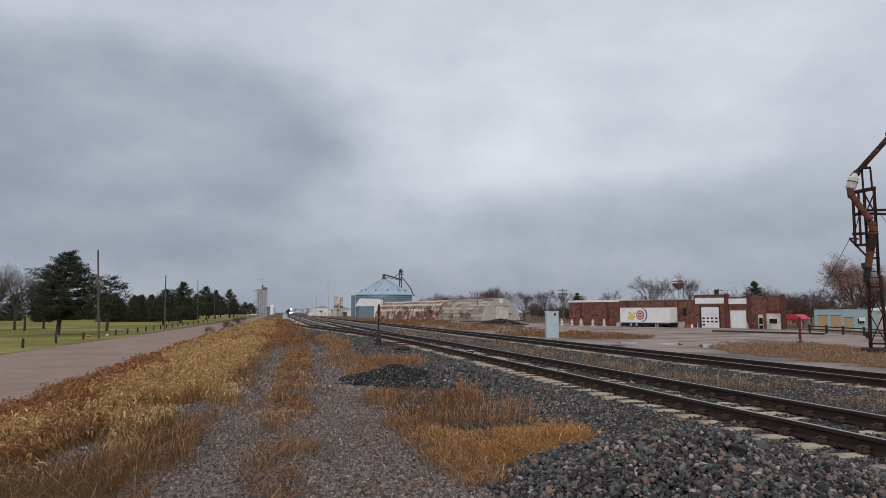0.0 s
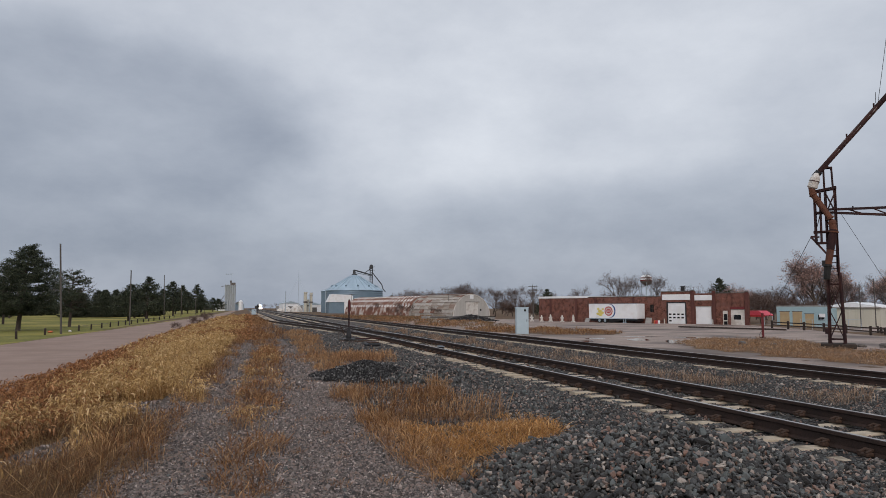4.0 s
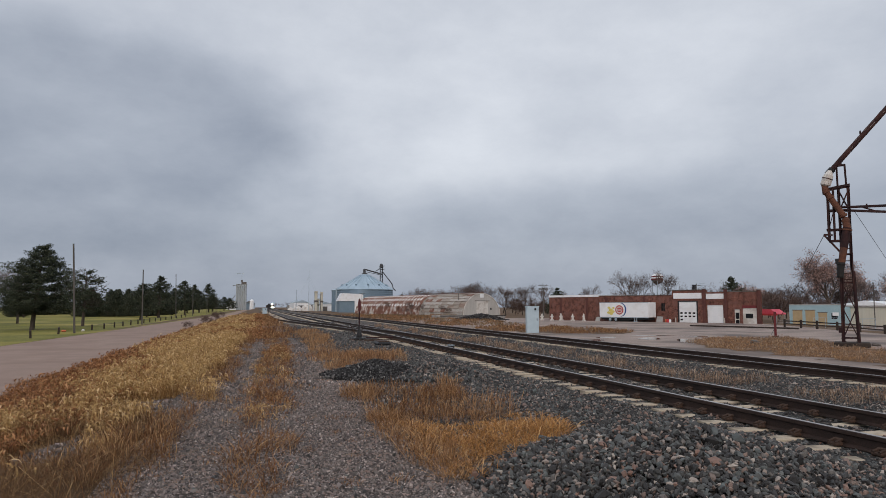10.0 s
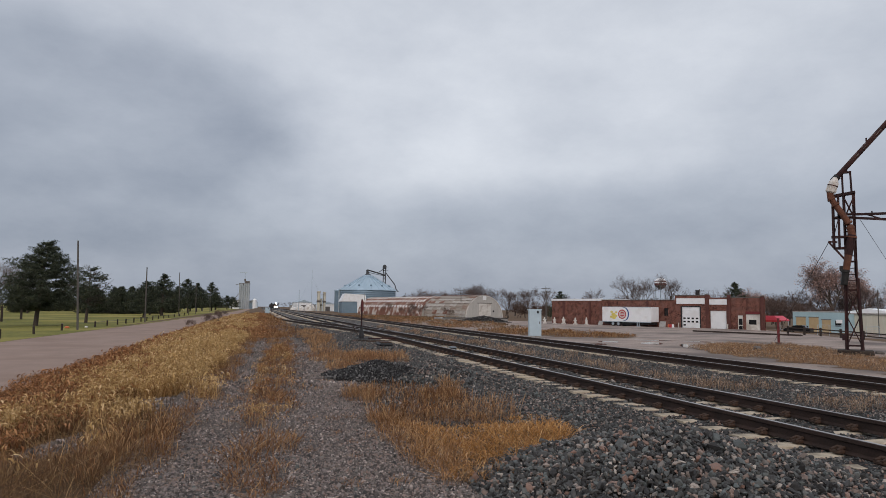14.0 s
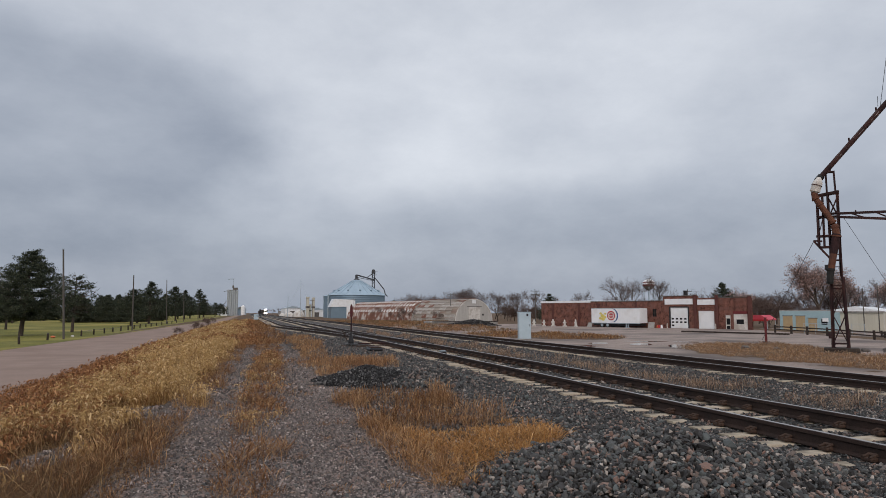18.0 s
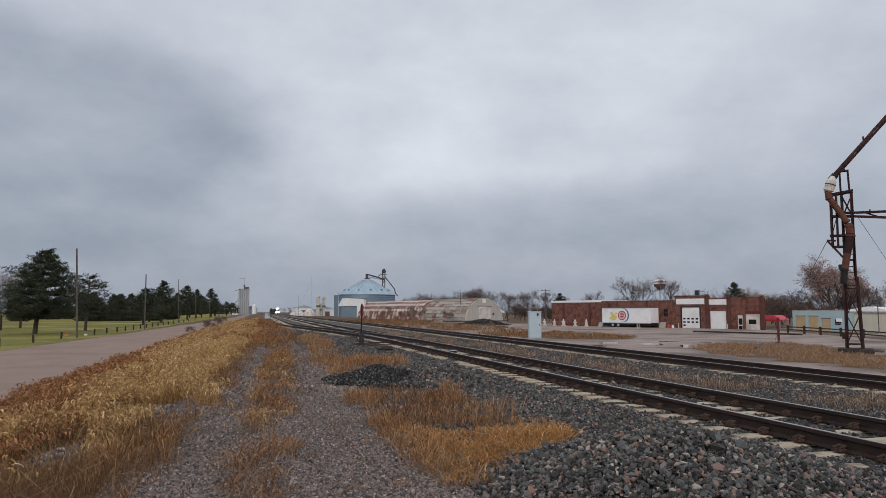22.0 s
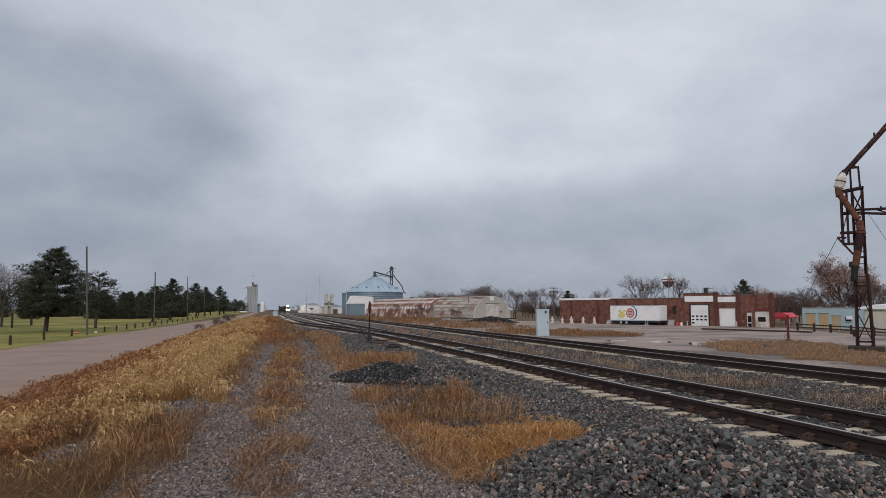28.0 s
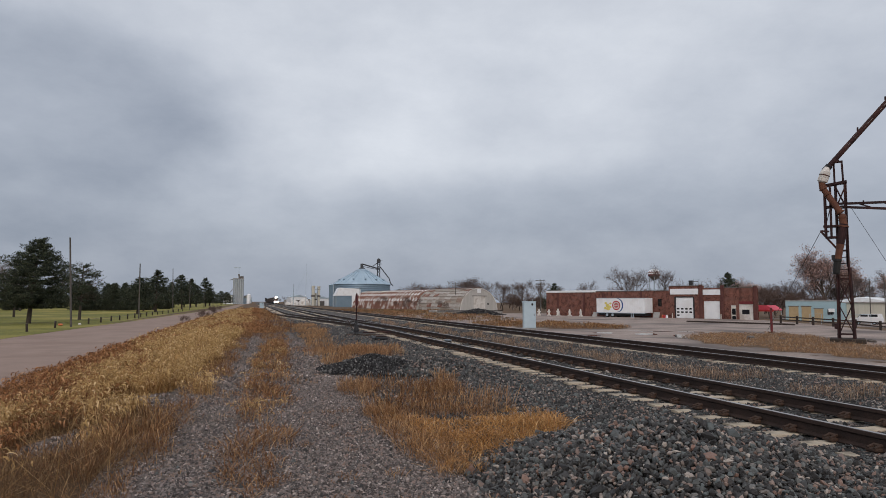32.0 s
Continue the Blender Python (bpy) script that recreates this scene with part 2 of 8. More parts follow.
M_pebble = material("path_gravel_stones", (0.127, 0.112, 0.106), (0.276, 0.243, 0.23), 12, 60, 0.85, 0.2, island=[(0.0, (0.0276, 0.024, 0.0228)), (0.35, (0.122, 0.106, 0.0997)), (0.7, (0.265, 0.233, 0.219)), (0.88, (0.244, 0.165, 0.135)), (1.0, (0.572, 0.505, 0.47))])
M_rail = material("rusty_rail_steel", (0.020, 0.013, 0.011), (0.05, 0.03, 0.024), 3, 60, 0.8, 0.2, metal=0.1)
M_railtop = material("worn_rail_head", (0.33, 0.31, 0.30), (0.46, 0.44, 0.43), 3, 60, 0.32, 0.05, metal=0.9)
M_tie = material("concrete_tie", (0.44, 0.37, 0.28), (0.60, 0.52, 0.41), 3, 70, 0.9, 0.4, dirt=(0.26, 0.22, 0.17), dirt_scale=2.0)
M_clip = material("rusty_clip", (0.03, 0.02, 0.016), (0.08, 0.045, 0.03), 10, 80, 0.8, 0.2)
M_wood_old = material("weathered_wood", (0.06, 0.054, 0.05), (0.14, 0.128, 0.118), 2, 30, 0.9, 0.4, stretch=(6, 6, 0.6))
M_wood_dark = material("dark_fence_wood", (0.025, 0.018, 0.015), (0.06, 0.045, 0.038), 2, 30, 0.9, 0.3)
M_gold = material("gold_dry_grass", (0.3, 0.174, 0.0627), (0.47, 0.299, 0.119), 0.5, 6, 0.9, 0, island=[(0.0, (0.14, 0.0637, 0.0266)), (0.35, (0.35, 0.198, 0.076)), (0.75, (0.56, 0.357, 0.152)), (1.0, (0.76, 0.531, 0.275))], translucent=0.25)
M_brown = material("brown_weed", (0.18, 0.088, 0.038), (0.30, 0.165, 0.076), 0.6, 6, 0.95, 0, island=[(0.0, (0.06, 0.026, 0.013)), (0.45, (0.20, 0.092, 0.041)), (0.8, (0.38, 0.205, 0.094)), (1.0, (0.64, 0.42, 0.21))], translucent=0.2)
M_russet = material("russet_weed_stems", (0.24, 0.13, 0.062), (0.42, 0.245, 0.125), 0.6, 6, 0.95, 0, island=[(0.0, (0.11, 0.05, 0.024)), (0.45, (0.31, 0.16, 0.075)), (0.8, (0.53, 0.32, 0.16)), (1.0, (0.74, 0.51, 0.29))], translucent=0.25)
M_orange = material("orange_dry_grass", (0.378, 0.185, 0.05), (0.546, 0.30, 0.09), 0.7, 6, 0.95, 0, island=[(0.0, (0.15, 0.064, 0.022)), (0.4, (0.41, 0.195, 0.065)), (0.8, (0.62, 0.335, 0.12)), (1.0, (0.82, 0.55, 0.27))], translucent=0.25)
M_straw = material("matted_straw", (0.210, 0.116, 0.052), (0.357, 0.215, 0.104), 0.7, 6, 0.95, 0, island=[(0.0, (0.105, 0.045, 0.023)), (0.5, (0.294, 0.139, 0.066)), (1.0, (0.525, 0.313, 0.166))], translucent=0.2)
M_bark = material("tree_bark", (0.045, 0.035, 0.03), (0.10, 0.08, 0.065), 3, 25, 0.95, 0.6, stretch=(4, 4, 1))
M_twig = material("bare_twigs", (0.09, 0.06, 0.05), (0.15, 0.105, 0.09), 0.5, 5, 0.95, 0)
M_twig_far = material("far_twigs", (0.085, 0.062, 0.056), (0.15, 0.115, 0.105), 0.5, 5, 0.95, 0)
M_needle = material("pine_needles", (0.024, 0.038, 0.022), (0.058, 0.076, 0.045), 0.5, 5, 0.9, 0, island=[(0.0, (0.018, 0.026, 0.018)), (0.6, (0.055, 0.066, 0.044)), (1.0, (0.125, 0.138, 0.09))], translucent=0.15)
M_leaf = material("withered_leaves", (0.26, 0.16, 0.13), (0.38, 0.24, 0.20), 0.5, 5, 0.9, 0, island=[(0.0, (0.20, 0.11, 0.09)), (0.5, (0.40, 0.25, 0.21)), (1.0, (0.66, 0.50, 0.44))], translucent=0.25)
M_brick = material("red_brick", (0.035, 0.012, 0.010), (0.27, 0.118, 0.088), 1.3, 5.5, 0.9, 0.3, dirt=(0.185, 0.092, 0.075), dirt_scale=1.1)
M_brick_dark = material("dark_brick", (0.08, 0.03, 0.027), (0.14, 0.06, 0.05), 0.9, 14, 0.9, 0.3)
M_white = material("white_paint", (0.77, 0.80, 0.83), (0.85, 0.87, 0.89), 1.2, 20, 0.5, 0.05, dirt=(0.74, 0.75, 0.76), dirt_scale=0.7)
M_offwhite = material("chalky_white", (0.55, 0.53, 0.50), (0.72, 0.70, 0.67), 1.5, 25, 0.8, 0.15, dirt=(0.42, 0.38, 0.34))
M_black = material("black_paint", (0.012, 0.012, 0.014), (0.03, 0.03, 0.033), 2, 30, 0.5, 0.05)
M_glass = material("dark_glass", (0.012, 0.014, 0.016), (0.02, 0.022, 0.025), 1, 10, 0.08, 0, rough_var=0.02)
M_rubber = material("tyre_rubber", (0.015, 0.015, 0.015), (0.03, 0.03, 0.03), 5, 50, 0.85, 0.1)
M_galv = material("galvanised_steel", (0.34, 0.42, 0.48), (0.46, 0.54, 0.60), 0.25, 6, 0.45, 0.1, metal=0.3)
M_galv_roof = material("blue_grey_roof", (0.32, 0.43, 0.52), (0.44, 0.56, 0.66), 0.2, 6, 0.45, 0.1, metal=0.2)
M_blue_wall = material("blue_grey_sheet", (0.15, 0.22, 0.28), (0.21, 0.29, 0.36), 0.3, 6, 0.5, 0.1, metal=0.2)
M_rustiron = material("rusted_iron", (0.022, 0.012, 0.014), (0.052, 0.025, 0.026), 2.5, 30, 0.85, 0.3, metal=0.2, dirt=(0.075, 0.033, 0.029), dirt_scale=1.2)
M_rustpipe = material("rust_orange_pipe", (0.095, 0.038, 0.024), (0.165, 0.07, 0.042), 2.5, 25, 0.85, 0.3, dirt=(0.09, 0.045, 0.035), dirt_scale=1.5)
M_concrete = material("old_concrete", (0.30, 0.29, 0.28), (0.42, 0.41, 0.39), 1.5, 25, 0.9, 0.3, dirt=(0.22, 0.21, 0.20), dirt_scale=0.8)
M_concrete_dk = material("stained_concrete", (0.09, 0.08, 0.075), (0.17, 0.155, 0.145), 1.5, 25, 0.9, 0.4)
M_concrete_old = material("dark_weathered_concrete", (0.022, 0.016, 0.013), (0.055, 0.042, 0.034), 1.6, 22, 0.95, 0.5, dirt=(0.06, 0.048, 0.04), dirt_scale=1.2)
M_flake = material("flaking_pale_paint", (0.045, 0.025, 0.024), (0.10, 0.075, 0.07), 3.0, 16, 0.85, 0.3, dirt=(0.42, 0.38, 0.36), dirt_scale=4.0)
M_elev = material("elevator_concrete", (0.30, 0.335, 0.36), (0.37, 0.40, 0.425), 0.15, 2, 0.9, 0.1, stretch=(1, 1, 0.2))
M_cabinet = material("silver_blue_cabinet", (0.42, 0.53, 0.60), (0.50, 0.61, 0.68), 2, 30, 0.4, 0.05, metal=0.2)
M_quon = material("rust_streaked_sheet", (0.25, 0.215, 0.18), (0.42, 0.375, 0.325), 0.5, 5, 0.7, 0.2, stretch=(2.0, 0.12, 3.0), dirt=(0.20, 0.10, 0.065), dirt_scale=0.5)
M_quon_rust = material("rusty_corrugated_sheet", (0.14, 0.055, 0.038), (0.30, 0.155, 0.105), 0.5, 5, 0.8, 0.2, dirt=(0.56, 0.53, 0.50), dirt_scale=0.5)
M_quon_white = material("chalky_rust_streaked_sheet", (0.30, 0.27, 0.24), (0.60, 0.57, 0.53), 0.7, 5, 0.75, 0.2, stretch=(2.0, 0.25, 2.0), dirt=(0.17, 0.085, 0.055), dirt_scale=0.6)
M_patch = material("white_sheet_patch", (0.62, 0.61, 0.60), (0.78, 0.77, 0.76), 1.5, 20, 0.7, 0.1)
M_quon_front = material("grey_end_wall", (0.40, 0.39, 0.37), (0.50, 0.49, 0.47), 0.5, 5, 0.7, 0.1, stretch=(3, 3, 0.5))
M_aqua = material("pale_blue_wall", (0.30, 0.44, 0.50), (0.38, 0.53, 0.58), 0.6, 10, 0.7, 0.1)
M_tan = material("tan_door", (0.40, 0.30, 0.17), (0.48, 0.37, 0.22), 1, 12, 0.6, 0.1)
M_cream = material("cream_metal_siding", (0.52, 0.50, 0.42), (0.60, 0.58, 0.50), 0.5, 8, 0.5, 0.1, stretch=(5, 5, 0.4))
M_grey_door = material("grey_door", (0.24, 0.23, 0.23), (0.30, 0.29, 0.29), 1, 12, 0.6, 0.1)
M_red = material("red_paint", (0.36, 0.028, 0.035), (0.48, 0.05, 0.055), 1, 20, 0.6, 0.05)
M_darkred = material("dull_red_paint", (0.11, 0.016, 0.02), (0.17, 0.034, 0.036), 2, 30, 0.75, 0.15)
M_pink = material("red_canvas", (0.52, 0.06, 0.10), (0.66, 0.11, 0.15), 1, 10, 0.7, 0.05)
M_yellow = material("yellow_print", (0.62, 0.52, 0.10), (0.72, 0.62, 0.20), 1, 20, 0.5, 0)
M_blue = material("blue_print", (0.03, 0.08, 0.24), (0.05, 0.11, 0.30), 1, 20, 0.5, 0)
M_carblue = material("blue_car_paint", (0.012, 0.07, 0.26), (0.018, 0.09, 0.32), 1, 20, 0.25, 0)
M_carwhite = material("white_car_paint", (0.70, 0.71, 0.72), (0.76, 0.77, 0.78), 1, 20, 0.25, 0)
M_carblack = material("black_car_paint", (0.01, 0.01, 0.012), (0.018, 0.018, 0.02), 1, 20, 0.2, 0)
M_orange_p = material("orange_plastic", (0.55, 0.13, 0.05), (0.65, 0.18, 0.07), 2, 20, 0.5, 0)
M_loco = material("dark_locomotive_paint", (0.02, 0.016, 0.016), (0.04, 0.032, 0.03), 0.5, 6, 0.6, 0.1)
M_loco_y = material("rusty_locomotive_nose", (0.03, 0.02, 0.016), (0.05, 0.032, 0.025), 0.5, 6, 0.6, 0.1)
M_hopper = material("dark_hopper_paint", (0.035, 0.03, 0.03), (0.07, 0.06, 0.055), 0.4, 5, 0.7, 0.1)
wb = M_water.node_tree.nodes["Principled BSDF"]
wb.inputs["Specular IOR Level"].default_value, wb.inputs["IOR"].default_value = 0.5, 1.33
M_lamp = glow("headlight_glow", (1.0, 0.92, 0.80), 140.0)
M_stem = material("brown_grass_stems", (0.08, 0.04, 0.02), (0.17, 0.098, 0.048), 0.6, 6, 0.95, 0, island=[(0.0, (0.028, 0.013, 0.008)), (0.5, (0.125, 0.068, 0.032)), (0.9, (0.26, 0.165, 0.08)), (1.0, (0.50, 0.37, 0.21))], translucent=0.2)
M_head = material("pale_seed_heads", (0.34, 0.217, 0.0855), (0.55, 0.376, 0.171), 0.5, 6, 0.9, 0, island=[(0.0, (0.21, 0.116, 0.0456)), (0.3, (0.45, 0.285, 0.114)), (0.75, (0.69, 0.473, 0.214)), (1.0, (0.86, 0.647, 0.38))], translucent=0.3)
M_rusthead = material("rusty_seed_heads", (0.262, 0.112, 0.0456), (0.437, 0.205, 0.0902), 0.5, 6, 0.9, 0, island=[(0.0, (0.0988, 0.0372, 0.0181)), (0.4, (0.274, 0.117, 0.0466)), (0.85, (0.48, 0.232, 0.0988)), (1.0, (0.677, 0.391, 0.199))], translucent=0.25)
M_dull = material("dull_field_grass", (0.12, 0.072, 0.038), (0.24, 0.16, 0.085), 0.3, 4, 0.95, 0, island=[(0.0, (0.075, 0.042, 0.024)), (0.5, (0.18, 0.11, 0.06)), (1.0, (0.38, 0.27, 0.15))], translucent=0.2)
M_buff = material("buff_weed_stems", (0.24, 0.155, 0.10), (0.42, 0.29, 0.19), 0.6, 6, 0.95, 0, island=[(0.0, (0.10, 0.055, 0.035)), (0.45, (0.28, 0.175, 0.115)), (0.8, (0.48, 0.34, 0.235)), (1.0, (0.70, 0.55, 0.41))], translucent=0.25)
M_steel_dk = material("dark_weathered_steel", (0.045, 0.047, 0.052), (0.085, 0.088, 0.095), 0.6, 8, 0.7, 0.1, metal=0.2)

# ---- ground ----
rng = np.random.default_rng(7)
PX = [-400, -60, -16.5, -16, -7.9, -6.7, -6.0, -4.0, -2.2, -0.5, 4.4, 6.0, 9.2, 10.6, 11.8, 13.2, 14.0, 16.8, 18.4, 20.2, 22.5, 36, 46, 400]
PZ = [0, 0, 0, 0.1, 0.1, 0.10, 0.24, 0.66, 0.93, 1.0, 1.0, 1.0, 1.0, 0.73, 0.61, 0.75, 0.786, 0.786, 0.455, 0.22, 0.13, 0.10, 0, 0]


def hz(x, y):
    """Height of the ground: a low railway bank along y."""
    x, y = np.asarray(x, float), np.asarray(y, float)
    z = np.interp(x, PX, PZ)
    rough = 0.02 * np.sin(1.7 * x + 0.6 * y) * np.sin(0.9 * y - 0.5 * x) + 0.012 * np.sin(4.1 * x - 2.3 * y + 1.0)
    z = z + np.where((x > -7.5) & (x < 19), rough, 0)
    # the lot falls away gently towards the side street
    w, r = 0.9 * x - 0.44 * y, np.hypot(x, y)
    k = np.clip((w - 28) / 16, 0, 1) * np.clip((r - 45) / 40, 0, 1) * np.clip((400 - r) / 150, 0, 1)
    z = z - 0.9 * k * k * (3 - 2 * k)
    fade = np.clip(1 - (np.abs(y) - 900) / 600, 0, 1)
    return z * fade


def grid(xs, ys, dz, name, mat, fn=None):
    gx, gy = np.meshgrid(xs, ys)
    gz = (fn or hz)(gx, gy) + dz
    v = np.stack([gx, gy, gz], -1).reshape(-1, 3)
    w, h = len(xs), len(ys)
    i = (np.arange(h - 1)[:, None] * w + np.arange(w - 1)[None]).ravel()
    return np_mesh(name, v, np.stack([i, i + 1, i + w + 1, i + w], -1), mat, True)


def steps(a, b, d):
    return np.linspace(a, b, max(2, int(round((b - a) / d)) + 1))


far_pos = np.geomspace(60, 4400, 22)[1:]
xs_all = np.concatenate([-far_pos[::-1], steps(-60, -18, 3), steps(-17, 38, 0.5), steps(40, 60, 2.5), far_pos])
ys_all = np.concatenate([-np.geomspace(12, 4400, 22)[::-1], steps(-11, 60, 0.5), np.geomspace(60.5, 4400, 60)])
ground = solo("ground", grid(xs_all, ys_all, -0.03, "ground", M_soil), "brown soil and dead weeds of the railway bank", "ground", kind="structure")
ys_road = np.concatenate([steps(-40, 200, 2), np.geomspace(202, 1500, 40)])


def road_bend(y):
    """How far the road has swung towards the railway."""
    return np.interp(y, [40, 54, 89, 138, 203, 300], [0, 0.1, 1.25, 2.5, 4.2, 5.0])


def bent(me, share):
    """Moves a sheet's points sideways with the road; share(x) says how much."""
    v = np.empty(len(me.vertices) * 3, np.float32)
    me.vertices.foreach_get("co", v)
    v = v.reshape(-1, 3)
    v[:, 0] += road_bend(v[:, 1]) * share(v[:, 0])
    me.vertices.foreach_set("co", v.ravel())
    return me


road = solo("road", bent(grid(steps(-16.0, -6.8, 0.6), ys_road, 0.0, "road", M_road), lambda x: np.interp(x, [-16, -6.8], [1.0, 0.2])), "pale worn asphalt road beside the railway", "road", kind="structure")
lawn = solo("lawn", bent(grid(np.concatenate([-np.geomspace(60, 500, 20)[::-1], steps(-58, -16.1, 2)]), np.concatenate([steps(-30, 200, 3), np.geomspace(204, 900, 30)]), 0.02, "lawn", M_lawn), lambda x: np.interp(x, [-40, -16.4], [0.0, 1.0])), "mown park lawn, green with yellowed patches lightened as if sunlit", "lawn", kind="structure")
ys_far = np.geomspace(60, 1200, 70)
ballast = solo("ballast_bed", grid(steps(1.6, 17.9, 0.25), steps(-11, 60, 0.25), 0.0, "ballast_bed", M_ballast), "grey crushed stone ballast under the tracks", "ballast", kind="structure")
solo("old_ballast_bed", grid(steps(1.6, 17.9, 0.5), ys_far, 0.0, "old_ballast_bed", M_ballast_far), "grey-brown ballast of the far tracks, brightened in its colour", "ballast", kind="structure")
ys_path = np.concatenate([steps(-11, 60, 0.25), steps(61, 200, 3)])
gravel_path = solo("gravel_path", grid(steps(-1.4, 1.9, 0.15), ys_path, 0.012, "gravel_path", M_gravel), "two-rut gravel track along the railway", "path", kind="structure")


def lot_z(x, y):
    return hz(x, y)


lot = solo("gravel_lot", grid(np.concatenate([steps(18.6, 40, 0.7), steps(42, 170, 4)]), np.concatenate([steps(-10, 75, 1.5), steps(78, 150, 4)]), 0.006, "gravel_lot", M_lot, lot_z), "wide grey gravel and asphalt lot, wet in places", "lot", kind="structure")


def blob(cx, cy, rx, ry, seed, dz, n=40, turn=0.0):
    """A flat sheet of uneven outline."""
    r = np.random.default_rng(seed)
    a = np.linspace(0, 2 * np.pi, n, endpoint=False)
    k = 1 + sum(r.uniform(-0.22, 0.22) / j ** 0.5 * np.sin(j * a + r.uniform(0, 6)) for j in range(1, 6))
    px, py = rx * k * np.cos(a), ry * k * np.sin(a)
    x, y = cx + px * math.cos(turn) - py * math.sin(turn), cy + px * math.sin(turn) + py * math.cos(turn)
    v = np.concatenate([np.stack([x, y, np.full(n, dz)], -1), [[cx, cy, dz]]])
    i = np.arange(n)
    return v, np.stack([i, (i + 1) % n, np.full(n, n)], -1)


def wet_film(cx, cy, rx, ry, seed, turn):
    """A film of water that fills a shallow dip."""
    v, q = blob(cx, cy, rx, ry, seed, 0.0, 40, turn)
    rim, c = v[:-1], v[-1:]
    rings = np.concatenate([c + (rim - c) * k for k in (1.0, 0.66, 0.33)] + [c])
    rings[:, 2] = hz(rings[:, 0], rings[:, 1]) + 0.018
    i = np.arange(40)
    j = (i + 1) % 40
    quads = np.concatenate([np.stack([i + 40 * k, j + 40 * k, j + 40 * k + 40, i + 40 * k + 40], -1) for k in (0, 1)])
    return np_mesh("puddle", rings, [quads, np.stack([i + 80, j + 80, np.full(40, 120)], -1)], M_water, True)


for k, (cx, cy, rx, ry, turn) in enumerate(((31.7, 44.1, 3.2, 1.15, 0.955), (30.9, 48.4, 1.9, 0.9, 0.98), (28.1, 50.5, 1.5, 0.75, 1.06), (38.5, 50.2, 2.4, 0.9, -0.6), (25.2, 46.6, 1.4, 0.6, 0.9), (21.2, 33.0, 0.4, 2.2, 0.0), (34.0, 53.0, 1.8, 0.6, -0.5))):
    solo("puddle", wet_film(cx, cy, rx, ry, 40 + k, turn), "shallow rain puddle on the gravel lot", "puddle", "puddles")

# ---- sky: a drifting cloud cover that dims the sky behind it ----
def cloud_material():
    mt = bpy.data.materials.new("cloud_cover")
    mt.use_nodes = True
    n, l = mt.node_tree.nodes, mt.node_tree.links
    n.remove(n["Principled BSDF"])
    tc = n.new("ShaderNodeTexCoord")
    nrm = n.new("ShaderNodeVectorMath")
    nrm.operation = "NORMALIZE"
    l.new(tc.outputs["Object"], nrm.inputs[0])
    # bend the directions a little, so that the banks have ragged edges
    wob = n.new("ShaderNodeTexNoise")
    wob.inputs["Scale"].default_value, wob.inputs["Detail"].default_value = 7.0, 5
    l.new(nrm.outputs[0], wob.inputs["Vector"])
    sub = n.new("ShaderNodeVectorMath")
    sub.operation = "SUBTRACT"
    sub.inputs[1].default_value = (0.5, 0.5, 0.5)
    l.new(wob.outputs["Color"], sub.inputs[0])
    mad = n.new("ShaderNodeVectorMath")
    mad.operation = "MULTIPLY_ADD"
    mad.inputs[1].default_value = (0.20, 0.20, 0.05)
    l.new(sub.outputs[0], mad.inputs[0])
    l.new(nrm.outputs[0], mad.inputs[2])
    # all round, the cover thickens towards the horizon
    sz = n.new("ShaderNodeSeparateXYZ")
    l.new(nrm.outputs[0], sz.inputs[0])
    low = n.new("ShaderNodeMapRange")
    low.interpolation_type = "SMOOTHSTEP"
    low.inputs["From Min"].default_value, low.inputs["From Max"].default_value = 0.0, 0.23
    low.inputs["To Min"].default_value, low.inputs["To Max"].default_value = 0.50, 0.0
    l.new(sz.outputs["Z"], low.inputs["Value"])
    total = low.outputs[0]
    # broad banks: heading and height in degrees, size across and upward, how dark (below 0: a brighter gap), and how much of it is full
    for head, up, wide, high, dark, inner in CLOUD_BANKS:
        c = (math.cos(radians(up)) * math.sin(radians(head)), math.cos(radians(up)) * math.cos(radians(head)), math.sin(radians(up)))
        df = n.new("ShaderNodeVectorMath")
        df.operation = "SUBTRACT"
        df.inputs[1].default_value = c
        l.new(mad.outputs[0], df.inputs[0])
        sc = n.new("ShaderNodeVectorMath")
        sc.operation = "MULTIPLY"
        sc.inputs[1].default_value = (1 / wide, 1 / wide, 1 / high)
        l.new(df.outputs[0], sc.inputs[0])
        ln = n.new("ShaderNodeVectorMath")
        ln.operation = "LENGTH"
        l.new(sc.outputs[0], ln.inputs[0])
        mr = n.new("ShaderNodeMapRange")
        mr.interpolation_type = "SMOOTHSTEP"
        mr.inputs["From Min"].default_value, mr.inputs["From Max"].default_value = inner, 1.25
        mr.inputs["To Min"].default_value, mr.inputs["To Max"].default_value = dark, 0.0
        l.new(ln.outputs["Value"], mr.inputs["Value"])
        ad = n.new("ShaderNodeMath")
        l.new(total, ad.inputs[0])
        l.new(mr.outputs[0], ad.inputs[1])
        total = ad.outputs[0]
    mp = n.new("ShaderNodeMapping")
    mp.inputs["Scale"].default_value = (1.0, 1.0, 1.9)
    l.new(nrm.outputs[0], mp.inputs[0])
    ns = n.new("ShaderNodeTexNoise")
    ns.inputs["Scale"].default_value, ns.inputs["Detail"].default_value, ns.inputs["Roughness"].default_value = 4.6, 8, 0.57
    l.new(mp.outputs[0], ns.inputs["Vector"])
    nm = n.new("ShaderNodeMath")
    nm.operation = "MULTIPLY_ADD"
    nm.inputs[1].default_value, nm.inputs[2].default_value = CLOUD_NOISE, CLOUD_BASE
    l.new(ns.outputs[0], nm.inputs[0])
    ad = n.new("ShaderNodeMath")
    ad.use_clamp = True
